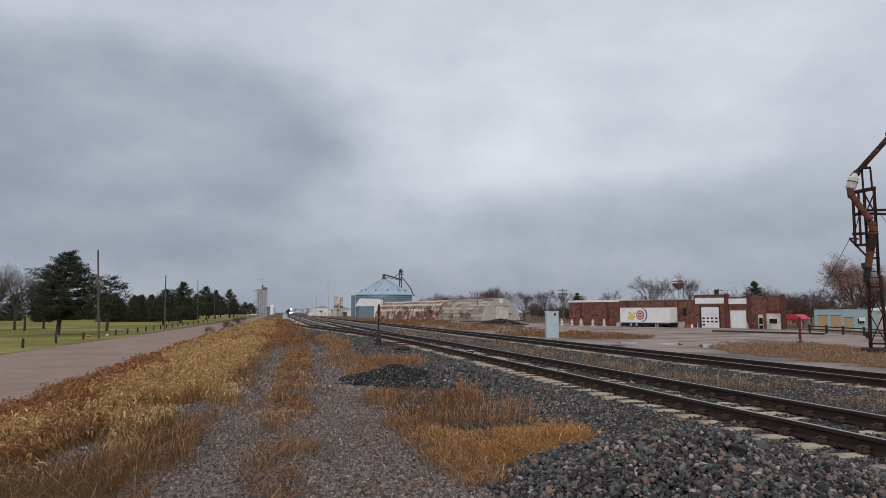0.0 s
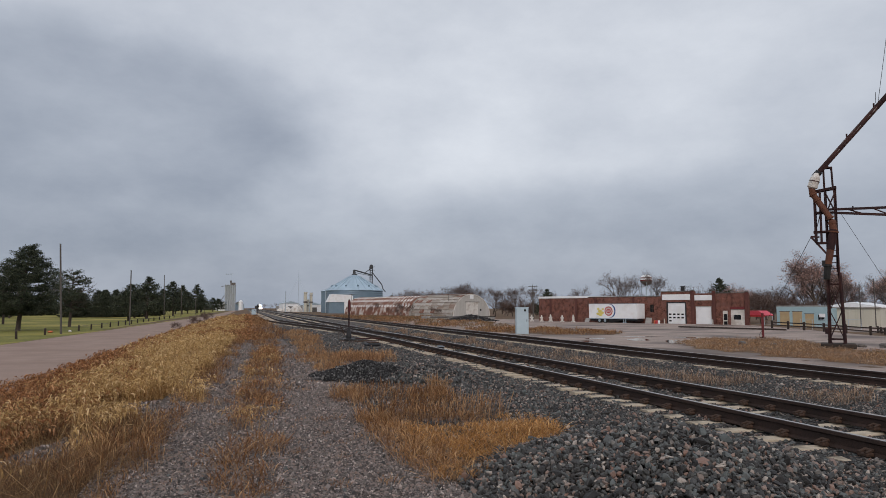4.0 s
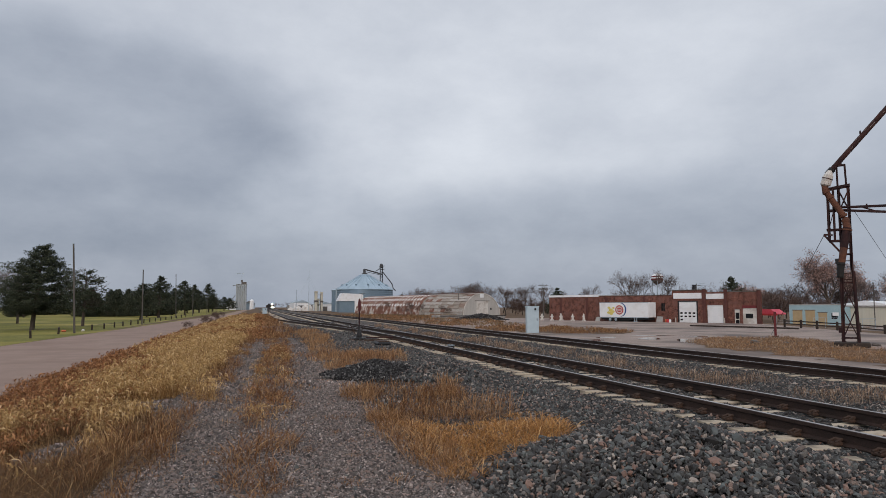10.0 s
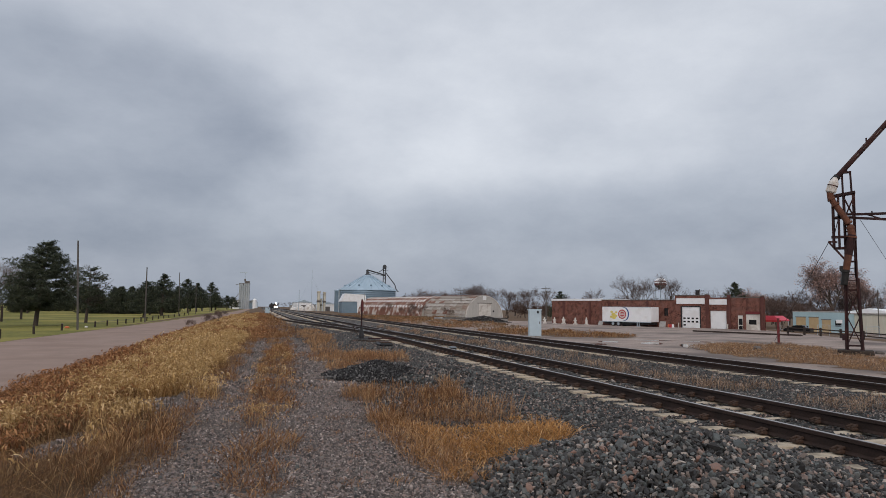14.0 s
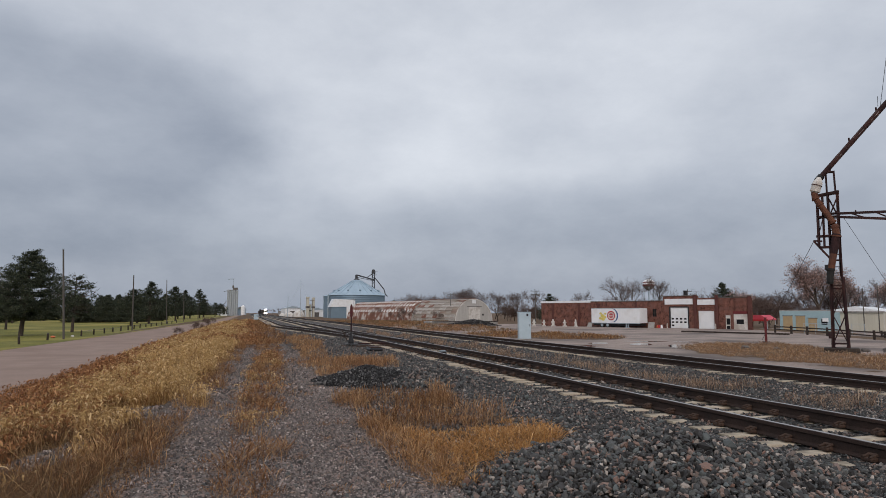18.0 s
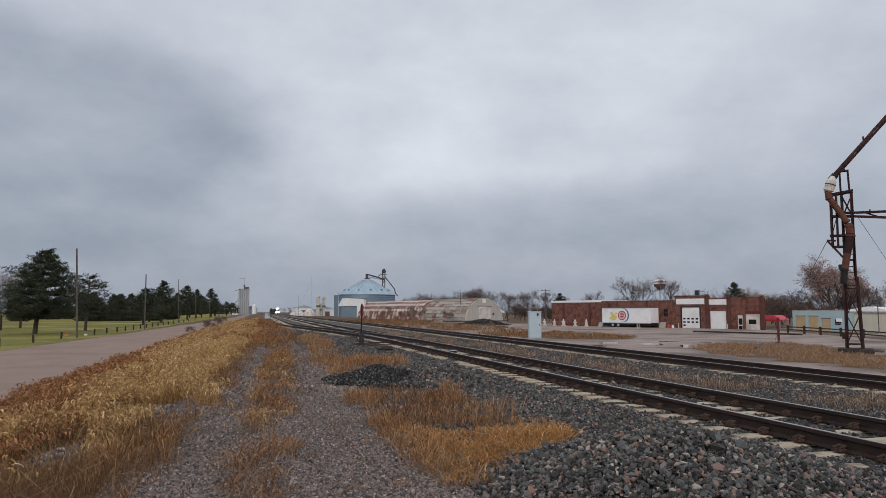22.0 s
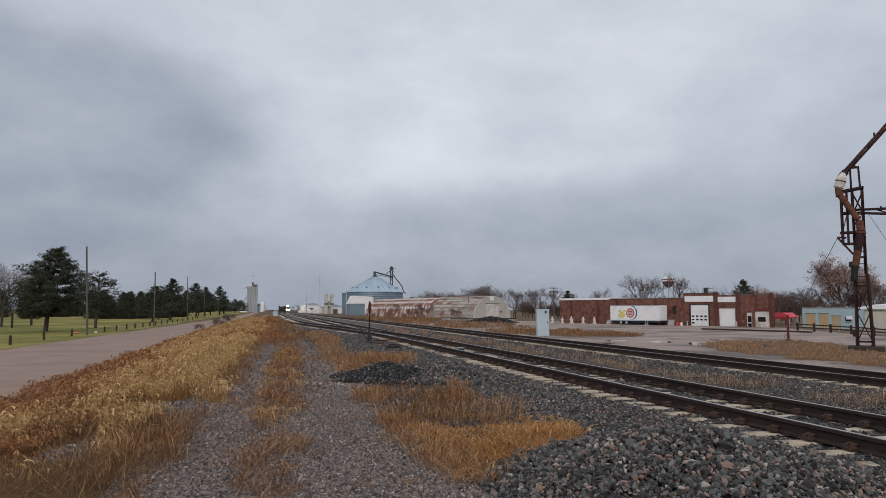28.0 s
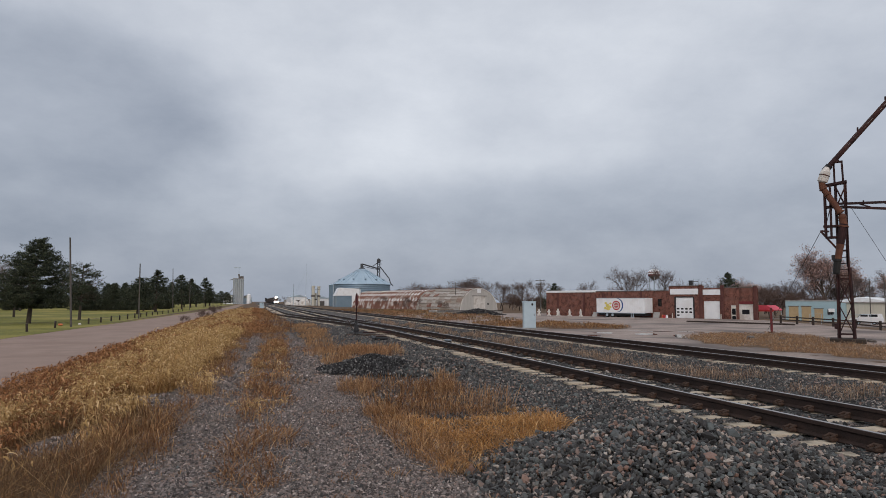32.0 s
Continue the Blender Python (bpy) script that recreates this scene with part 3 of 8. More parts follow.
    l.new(total, ad.inputs[0])
    l.new(nm.outputs[0], ad.inputs[1])
    rp = ramp_node(n, [(0.0, (1.0, 1.0, 1.0)), (0.5, (0.62, 0.645, 0.69)), (1.0, (0.30, 0.34, 0.405))])
    l.new(ad.outputs[0], rp.inputs[0])
    tr = n.new("ShaderNodeBsdfTransparent")
    l.new(rp.outputs[0], tr.inputs[0])
    l.new(tr.outputs[0], n["Material Output"].inputs[0])
    return mt


CLOUD_NOISE, CLOUD_BASE = 0.62, -0.05
CLOUD_BANKS = ((-12, 12.5, 0.29, 0.15, 0.30, 0.72), (-5, 12, 0.30, 0.16, 0.12, 0.3), (-30, 13, 0.3, 0.24, 0.20, 0.3), (33, 8.0, 0.36, 0.06, 0.19, 0.35), (64, 12, 0.4, 0.14, 0.20, 0.3), (-10, 7.0, 0.26, 0.04, -0.14, 0.2), (18, 16, 0.17, 0.12, -0.12, 0.35), (-12, 26, 0.3, 0.12, 0.12, 0.3))
sides, rings = 64, 20
dome_v = [(4600 * math.cos(e) * math.cos(a), 4600 * math.cos(e) * math.sin(a), 4600 * math.sin(e)) for e in np.linspace(-0.01, math.pi / 2 - 0.02, rings) for a in np.linspace(0, 2 * math.pi, sides, endpoint=False)]
idx = np.arange(rings * sides).reshape(rings, sides)
dome_q = np.stack([idx[:-1], np.roll(idx, -1, 1)[:-1], np.roll(idx, -1, 1)[1:], idx[1:]], -1).reshape(-1, 4)
cloud_cover = solo("cloud_cover", np_mesh("cloud_cover", dome_v, [dome_q, idx[-1:]], cloud_material(), True), "low grey overcast of drifting cloud banks", "sky", kind="structure")

# ---- railway tracks ----
RAIL = [(-0.076, 0), (0.076, 0), (0.076, 0.012), (0.012, 0.035), (0.010, 0.125), (0.037, 0.140), (0.036, 0.180), (0.028, 0.186), (-0.028, 0.186), (-0.036, 0.180), (-0.037, 0.140), (-0.010, 0.125), (-0.012, 0.035), (-0.076, 0.012)]


def sweep(profile, line, z, name, mat):
    """A profile of (x, z) drawn along a line of (x, y)."""
    line = np.asarray(line, float)
    d = np.gradient(line, axis=0)
    d /= np.linalg.norm(d, axis=1)[:, None]
    side = np.stack([d[:, 1], -d[:, 0]], -1)
    p = np.asarray(profile)
    v = np.concatenate([np.concatenate([line[:, None] + side[:, None] * p[None, :, :1], np.broadcast_to(z + p[None, :, 1:], (len(line), len(p), 1))], -1)]).reshape(-1, 3)
    n, k = len(line), len(p)
    i = np.arange(n * k).reshape(n, k)
    q = np.stack([i[:-1], np.roll(i, -1, 1)[:-1], np.roll(i, -1, 1)[1:], i[1:]], -1).reshape(-1, 4)
    return np_mesh(name, v, q, mat)


def tie_mesh(name, length, mat):
    bm = bmesh.new()
    h = length / 2
    xs = (-h, -0.5, 0.5, h)
    top = (0.0, -0.025, -0.025, 0.0)
    r = []
    for x, t in zip(xs, top):
        r.append([bm.verts.new((x, -0.14, -0.2)), bm.verts.new((x, 0.14, -0.2)), bm.verts.new((x, 0.115, t - 0.015)), bm.verts.new((x, 0.1, t)), bm.verts.new((x, -0.1, t)), bm.verts.new((x, -0.115, t - 0.015))])
    for a, b in zip(r, r[1:]):
        for k in range(6):
            bm.faces.new((a[k], b[k], b[(k + 1) % 6], a[(k + 1) % 6]))
    bm.faces.new(r[0])
    bm.faces.new(r[-1][::-1])
    bmesh.ops.recalc_face_normals(bm, faces=bm.faces)
    return bm_mesh(name, bm, mat)


TIE = tie_mesh("tie", 2.6, M_tie)
bm = box(-0.05, 0.05, -0.075, 0.075, 0.0, 0.045, 0.012)
rod((-0.05, -0.045, 0.04), (0.055, -0.04, 0.07), 0.02, sides=6, bm=bm)
rod((-0.05, 0.045, 0.04), (0.055, 0.04, 0.07), 0.02, sides=6, bm=bm)
box(0.02, 0.07, -0.06, 0.06, 0.05, 0.085, 0.01, bm=bm)
CLIP = bm_mesh("clip", bm, M_clip)


def joined_copies(src, places):
    """One mesh of many moved and turned copies of src (x, y, z, turn)."""
    v = np.array([w.co for w in src.vertices])
    quads = [np.array([list(p.vertices) for p in src.polygons if len(p.vertices) == s]) for s in (3, 4, 6, 8)]
    quads = [q for q in quads if len(q)]
    out = []
    for x, y, z, a in places:
        c, s = math.cos(a), math.sin(a)
        out.append(np.stack([x + v[:, 0] * c - v[:, 1] * s, y + v[:, 0] * s + v[:, 1] * c, z + v[:, 2]], -1))
    n = len(v)
    return np.concatenate(out), [np.concatenate([q + k * n for k in range(len(places))]) for q in quads]


def track(label, line, head_z, tie_from, tie_to, join_to, clips_to, rails=(-0.754, 0.754), clip_from=3.0):
    tr = thing("railway_track", label, "track", group="railway tracks")
    line = np.asarray(line, float)
    base = head_z - 0.186
    d = np.gradient(line, axis=0)
    d /= np.linalg.norm(d, axis=1)[:, None]
    side = np.stack([d[:, 1], -d[:, 0]], -1)
    for off in rails:
        r = part("rail", sweep(RAIL, line + side * off, base, "rail", M_rail), None, tr, "rusty steel rail")
        part("rail_head", sweep([(-0.026, 0), (0.026, 0), (0.024, 0.003), (-0.024, 0.003)], line + side * off, head_z + 0.0005, "rail_head", M_railtop), None, r, "worn running surface")
    k, far, turn = 0, [], lambda y: -math.atan2(float(np.interp(y + 0.5, line[:, 1], line[:, 0]) - np.interp(y - 0.5, line[:, 1], line[:, 0])), 1.0)
    y = tie_from
    while y < join_to:
        x = float(np.interp(y, line[:, 1], line[:, 0]))
        a = turn(y) + random.uniform(-0.012, 0.012)
        if y < tie_to:
            tie = part("tie", TIE, None, tr, at=pose(x + random.uniform(-0.02, 0.02), y, base, 0, 0, math.degrees(a)))
            if clip_from < y < clips_to:
                for off in rails:
                    for s in (-1, 1):
                        part("clip", CLIP, None, tie, at=pose(off + s * 0.12, 0, 0.0, 0, 0, 0 if s < 0 else 180))
        else:
            far.append((x, y, base, a))
        y += 0.61
    if far:
        fv, fq = joined_copies(TIE, far)
        tagged(part("distant_ties", np_mesh("distant_ties", fv, fq, M_tie), None, tr), kind="stuff")
    return tr


def straight(x, y0, y1):
    ys = np.concatenate([steps(y0, 60, 3), np.geomspace(63, y1, 24)])
    return np.stack([np.full(len(ys), float(x)), ys], -1)


A_X, B_X, C_X = 7.47, 15.3, 3.15
A_Z, B_Z = 1.215, 1.0
track("main line with concrete ties in grey ballast", straight(A_X, -11, 1400), A_Z, -2.0, 75, 320, 42)
track("second line with concrete ties beyond a weedy strip", straight(B_X, -11, 1400), B_Z, 0.0, 110, 320, 0)


def c_line(y):
    u = np.clip((y - 33) / 56, 0, 1)
    return A_X + (C_X - A_X) * (u * u * (3 - 2 * u))


ys_c = np.concatenate([steps(33.5, 95, 2), np.geomspace(98, 1400, 24)])
track("diverging line that leaves the main line at a switch", np.stack([c_line(ys_c), ys_c], -1), A_Z, 46, 110, 320, 0)

# ---- buildings ----
UX = radians(26)  # the town's grid against the railway


def town(x, y, z=0.0, turn=26.0):
    """Local x runs along a front towards its far end, local y points out of the front to the lot."""
    return pose(x, y, z, 0, 0, 90 + turn)


def slab(outline, z0, z1):
    """An outline of (x, y) pairs raised from z0 to z1."""
    bm = bmesh.new()
    a = [bm.verts.new((x, y, z0)) for x, y in outline]
    b = [bm.verts.new((x, y, z1)) for x, y in outline]
    n = len(a)
    for k in range(n):
        bm.faces.new((a[k], a[(k + 1) % n], b[(k + 1) % n], b[k]))
    bm.faces.new(a[::-1])
    bm.faces.new(b)
    bmesh.ops.recalc_face_normals(bm, faces=bm.faces)
    return bm


def brick_garage():
    g = thing("brick_garage", "long single-storey red brick garage with white doors and sign boards", "building", town(77.7, 89.8))
    H, D = 4.75, -14.0
    # front wall of the long wing, with one window; openings cut by building it from pieces
    part("wing_wall", box(16.9 + 0.8, 43.3, -0.3, 0, -0.6, H), M_brick, g, "weathered red brick wall")
    part("wing_wall", box(15.5, 16.9, -0.3, 0, -0.6, H), M_brick, g)
    part("wall_below_window", box(16.9, 17.7, -0.3, 0, -0.6, 2.0), M_brick, g)
    part("wall_above_window", box(16.9, 17.7, -0.3, 0, 3.35, H), M_brick, g)
    w = part("window", box(16.9, 17.7, -0.2, -0.15, 2.0, 3.35), M_glass, g, "small dark window")
    bm = box(16.9, 17.7, -0.15, -0.08, 2.62, 2.70)
    box(17.27, 17.33, -0.15, -0.08, 2.0, 3.35, bm=bm)
    part("window_bar", bm, M_wood_dark, w)
    for x in (21.0, 29.3, 33.8, 40.2):
        part("pilaster", box(x - 0.22, x + 0.22, 0, 0.12, -0.6, H - 0.15, 0.01), M_brick_dark, g)
    part("coping", box(15.6, 31.0, -0.36, 0.1, H, H + 0.14, 0.02), M_concrete_dk, g, "dark stone coping")
    part("fascia_board", box(31.0, 43.4, -0.36, 0.1, H - 0.1, H + 0.3, 0.02), M_white, g, "white roof-edge board over the end of the wing")
    part("end_wall", slab([(43.0, -0.3), (43.3, -0.3), (43.3 + 6.4, D), (43.0 + 6.4, D)], -0.6, H), M_brick, g)
    # the plot is skewed: side walls run back along the old lot line
    K = 6.4
    part("roof", slab([(0.3, -0.31), (43.0, -0.31), (43.0 + K, D), (0.3 + K, D)], 4.2, 4.4), M_concrete_dk, g)
    part("white_roof", slab([(26, -1.2), (43.0, -1.2), (43.0 + K * 0.9, D + 0.4), (26 + K * 0.9, D + 0.4)], 4.45, 5.0), M_white, g, "pale roof membrane over the wing")
    part("back_wall", box(K, 43.3 + K, D - 0.3, D, -0.6, H), M_brick, g)
    part("side_wall", slab([(0.0, -0.3), (0.3, -0.3), (0.3 + K, D), (K, D)], -0.9, 5.1), M_brick, g)
    # door bays
    T = 5.55
    for q in ((9.1, 10.7, -0.7, T), (14.3, 15.5, -0.7, T), (10.7, 14.3, 3.75, T), (6.05, 6.25, -0.7, 5.2), (6.25, 9.1, 3.02, 5.2)):
        part("bay_wall", box(q[0], q[1], -0.3, 0, q[2], q[3]), M_brick, g)
    part("bay_coping", box(9.2, 15.6, -0.35, 0.08, T, T + 0.12, 0.02), M_concrete_dk, g)
    part("sign_board", box(9.95, 15.2, 0.02, 0.1, 4.12, 5.1, 0.015), M_white, g, "blank white sign board")
    part("sign_board", box(6.05, 9.15, 0.02, 0.1, 4.02, 4.92, 0.015), M_white, g, "blank white sign board")
    for x0, x1, t in ((9.2, 9.75, 5.68), (5.45, 6.0, 5.6), (0.0, 0.55, 5.35)):
        p = part("pier", box(x0, x1, 0, 0.25, -0.9, t, 0.02), M_brick_dark, g, "projecting brick pier")
        part("pier_cap", box(x0 - 0.06, x1 + 0.06, -0.05, 0.31, t, t + 0.12, 0.02), M_concrete_dk, p)
    # sectional doors, panel by panel
    d = part("overhead_door", box(10.95, 14.2, -0.16, -0.1, -0.5, 3.72), M_white, g, "white sectional overhead door with two rows of lights")
    part("door_surround", box(10.7, 10.92, -0.12, 0.03, -0.5, 3.75), M_black, g, "dark door frame")
    part("door_surround", box(14.22, 14.42, -0.12, 0.03, -0.5, 3.75), M_black, g, "dark door frame")
    part("door_surround", box(10.92, 14.22, -0.12, 0.03, 3.6, 3.78), M_black, g, "dark door frame")
    for k in range(7):
        part("door_panel", box(10.98, 14.18, -0.1, -0.075, -0.45 + 0.575 * k, 0.09 + 0.575 * k, 0.01), M_white, d)
    for x, row in [(11.25 + 0.77 * k, z) for z in (0.92, 1.5) for k in range(4)] + [(13.56, 0.36)]:
        part("door_light", box(x, x + 0.45, -0.074, -0.06, row, row + 0.27), M_glass, d, "small dark pane")
    d = part("roller_door", box(6.3, 9.05, -0.2, -0.12, -0.5, 3.0), M_white, g, "plain white overhead door")
    for k in range(6):
        part("door_panel", box(6.33, 9.02, -0.12, -0.1, -0.45 + 0.57 * k, 0.1 + 0.57 * k, 0.008), M_white, d)
    # office front
    for q in ((0.3, 0.75, -0.8), (3.0, 3.5, -0.8), (4.35, 6.05, -0.8), (0.75, 3.0, 2.5), (3.5, 4.35, 2.3)):
        part("office_wall", box(q[0], q[1], -0.3, 0, q[2], 5.15), M_brick, g)
    part("office_coping", box(0.1, 6.1, -0.34, 0.06, 5.15, 5.27, 0.02), M_concrete_dk, g)
    part("lintel", box(0.7, 3.05, 0.0, 0.08, 2.5, 2.95, 0.01), M_darkred, g, "dull red painted lintel board")
    d = part("infill_panel", box(0.75, 3.0, -0.15, -0.05, -0.6, 2.5), M_offwhite, g, "off-white boarded shop front")
    part("shop_window", box(1.35, 2.55, -0.05, -0.02, 0.85, 1.6, 0.01), M_glass, d, "dark window")
    d = part("entry_door", box(3.5, 4.35, -0.15, -0.08, -0.6, 2.3), M_offwhite, g, "narrow glazed entry door")
    part("door_glass", box(3.62, 4.22, -0.08, -0.06, 0.75, 1.75), M_glass, d)
    part("door_glass", box(3.62, 4.22, -0.08, -0.06, -0.35, 0.55), M_glass, d)
    part("chimney", lathe([(0.32, 4.3), (0.32, 6.4), (0.38, 6.42), (0.38, 6.6)], 10, m=Matrix.Translation((12.6, -2.5, 0))), M_black, g, "short dark round roof vent")
    a = part("roof_aerial", rod((11.4, -3, 4.3), (11.4, -3, 6.9), 0.03), M_galv, g)
    for z, w in ((6.8, 0.5), (6.5, 0.4)):
        part("aerial_bar", beam((11.4 - w, -3, z), (11.4 + w, -3, z), 0.03), M_galv, a)
    part("bollard", lathe([(0.1, -0.6), (0.1, 0.75), (0.06, 0.85)], 8, m=Matrix.Translation((5.85, 0.5, 0))), M_offwhite, g)
    part("bollard", lathe([(0.1, -0.6), (0.1, 0.75), (0.06, 0.85)], 8, m=Matrix.Translation((14.6, 0.5, 0))), M_offwhite, g)
    return g


brick_garage()


def trailer():
    t = thing("semi_trailer", "white box semi-trailer with a round red emblem beside a brick wall", "trailer", town(77.7, 89.8) @ pose(0, 3.2, 0))
    x0, x1 = 18.3, 28.6
    body = part("box_body", box(x0, x1, -2.5, 0, 0.82, 3.5, 0.03), M_white, t, "white ribbed box body")
    for k in range(20):
        part("side_rib", box(x0 + 0.3 + 0.5 * k, x0 + 0.33 + 0.5 * k, 0, 0.012, 0.9, 3.42), M_white, body)
    part("bottom_rail", box(x0, x1, -0.06, 0.02, 0.72, 0.84), M_galv, t, "aluminium bottom rail")
    part("top_rail", box(x0, x1, -0.06, 0.02, 3.42, 3.52), M_galv, t)
    # underframe deepened in black, with a lower box, for the shade under the trailer
    part("chassis_shade", box(x0 + 0.2, x1 - 0.2, -2.3, -0.35, 0.34, 0.74, 0.02), M_black, t, "dark underframe filled out to stand for the shade below")
    part("underside_box", box(x0 + 4.2, x0 + 6.4, -2.0, -0.5, 0.16, 0.4, 0.04), M_black, t)
    for x in (x1 - 2.2, x1 - 3.4):
        for y in (-0.35, -2.15):
            w = part("wheel", lathe([(0.2, -0.16), (0.48, -0.16), (0.52, -0.1), (0.52, 0.1), (0.48, 0.16), (0.2, 0.16)], 16, m=pose(x, y, 0.42, 90)), M_rubber, t)
            part("rim", lathe([(0.04, -0.18), (0.27, -0.17), (0.29, 0.17), (0.04, 0.18)], 12, m=pose(x, y, 0.42, 90)), M_galv, w)
    for x in (x0 + 2.6, x0 + 3.0):
        lg = part("landing_leg", box(x - 0.08, x + 0.08, -0.4, -0.25, 0.1, 0.74), M_galv, t)
        part("foot", box(x - 0.17, x + 0.17, -0.48, -0.17, -0.1, 0.1, 0.02), M_galv, lg)
    # emblem in plain shapes
    def ring(cx, cz, rx, rz, n=28):
        return [(cx + rx * math.cos(k * 2 * math.pi / n), cz + rz * math.sin(k * 2 * math.pi / n)) for k in range(n)]
    c = 24.25
    part("emblem_blue", prism(ring(c - 0.38, 2.18, 1.1, 1.24), 0.013, 0.017), M_blue, t, "dark blue printed crescent")
    part("emblem_white", prism(ring(c - 0.16, 2.18, 1.05, 1.2), 0.018, 0.022), M_white, t)
    part("emblem_red", prism(ring(c, 2.15, 0.86, 0.86), 0.023, 0.027), M_red, t, "red printed disc")
    part("emblem_band", prism(ring(c, 2.15, 0.66, 0.66), 0.028, 0.031), M_offwhite, t)
    part("emblem_core", prism(ring(c, 2.15, 0.5, 0.42), 0.032, 0.035), M_red, t)
    for k in range(4):
        part("emblem_bar", box(c - 0.34 + 0.2 * k, c - 0.22 + 0.2 * k, 0.036, 0.039, 2.0, 2.3), M_offwhite, t)
    for cx, cz, r in ((26.1, 2.1, 0.46), (26.5, 2.55, 0.3), (26.0, 1.5, 0.42), (25.6, 1.85, 0.34), (26.6, 1.65, 0.32), (25.5, 2.5, 0.26)):
        part("emblem_leaf", prism(ring(cx, cz, r, r * 0.7, 12), 0.013 + r * 0.01, 0.017 + r * 0.01), M_yellow, t, "pale yellow print")
    return t


trailer()
T26 = town(77.7, 89.8)


def at26(x, y, z=0.0, turn=0.0):
    return T26 @ pose(x, y, z, 0, 0, turn)


solo("concrete_slab", bm_mesh("concrete_slab", box(-0.6, 0.6, -0.05, 0.05, 0, 1.1, 0.02), M_concrete), "pale concrete slab leaned against a trailer", "slab", at=at26(16.3, 3.0, -0.05) @ pose(0, 0, 0, 14))
solo("concrete_slab", bm_mesh("concrete_slab", box(-0.5, 0.5, -0.05, 0.05, 0, 1.0, 0.02), M_concrete), "pale concrete slab leaned against a trailer", "slab", at=at26(29.3, 3.0, -0.05) @ pose(0, 0, 0, 30))
for dx, dy, lab, mt, r in ((15.4, 2.2, "crumpled orange traffic drum on the lot", M_orange_p, 0.3), (15.0, 2.5, "crumpled orange traffic drum on the lot", M_red, 0.26), (14.6, 2.4, "white plastic bucket on the lot", M_white, 0.2)):
    solo("barrel" if mt is not M_white else "bucket", bm_mesh("barrel", lathe([(r, 0), (r * 1.03, 0.12), (r * 0.93, 0.15), (r * 0.93, 0.4), (r * 0.8, 0.45), (r * 0.75, 0.62)], 12), mt), lab, "barrel" if mt is not M_white else "bucket", at=at26(dx, dy, -0.05))

# pale stone markers in a row by the wall
def marker(seed):
    """A stack of pale carved blocks with short arms on a plinth."""
    r = random.Random(seed)
    t = thing("stone_marker", "pale carved stone marker with short arms by a brick wall", "monument", group="stone markers by the wall")
    w, h = r.uniform(0.26, 0.36), r.uniform(0.5, 0.62)
    part("plinth", box(-0.52, 0.52, -0.4, 0.4, -0.5, 0.30, 0.05), M_offwhite, t)
    part("block", box(-w, w, -0.24, 0.24, 0.30, 0.30 + h, 0.06), M_offwhite, t)
    part("crossarm", box(-0.58, r.uniform(0.45, 0.6), -0.17, 0.17, 0.30 + h, 0.56 + h, 0.06), M_offwhite, t)
    part("cap", lathe([(0.22, 0), (0.27, 0.12), (0.2, 0.3), (0.22, 0.4), (0.08, 0.55)], 8, m=Matrix.Translation((r.uniform(-0.08, 0.08), 0, 0.56 + h))), M_offwhite, t)
    return t


for k, x in enumerate((31.2, 33.8, 36.6, 38.9, 41.4)):
    mk = marker(k)
    mk.matrix_basis = at26(x, 4.6, 0.0, 165 + 13 * k)
    mk.scale = (0.62 + 0.06 * (k % 3), 0.62, 0.84 - 0.05 * (k % 2))


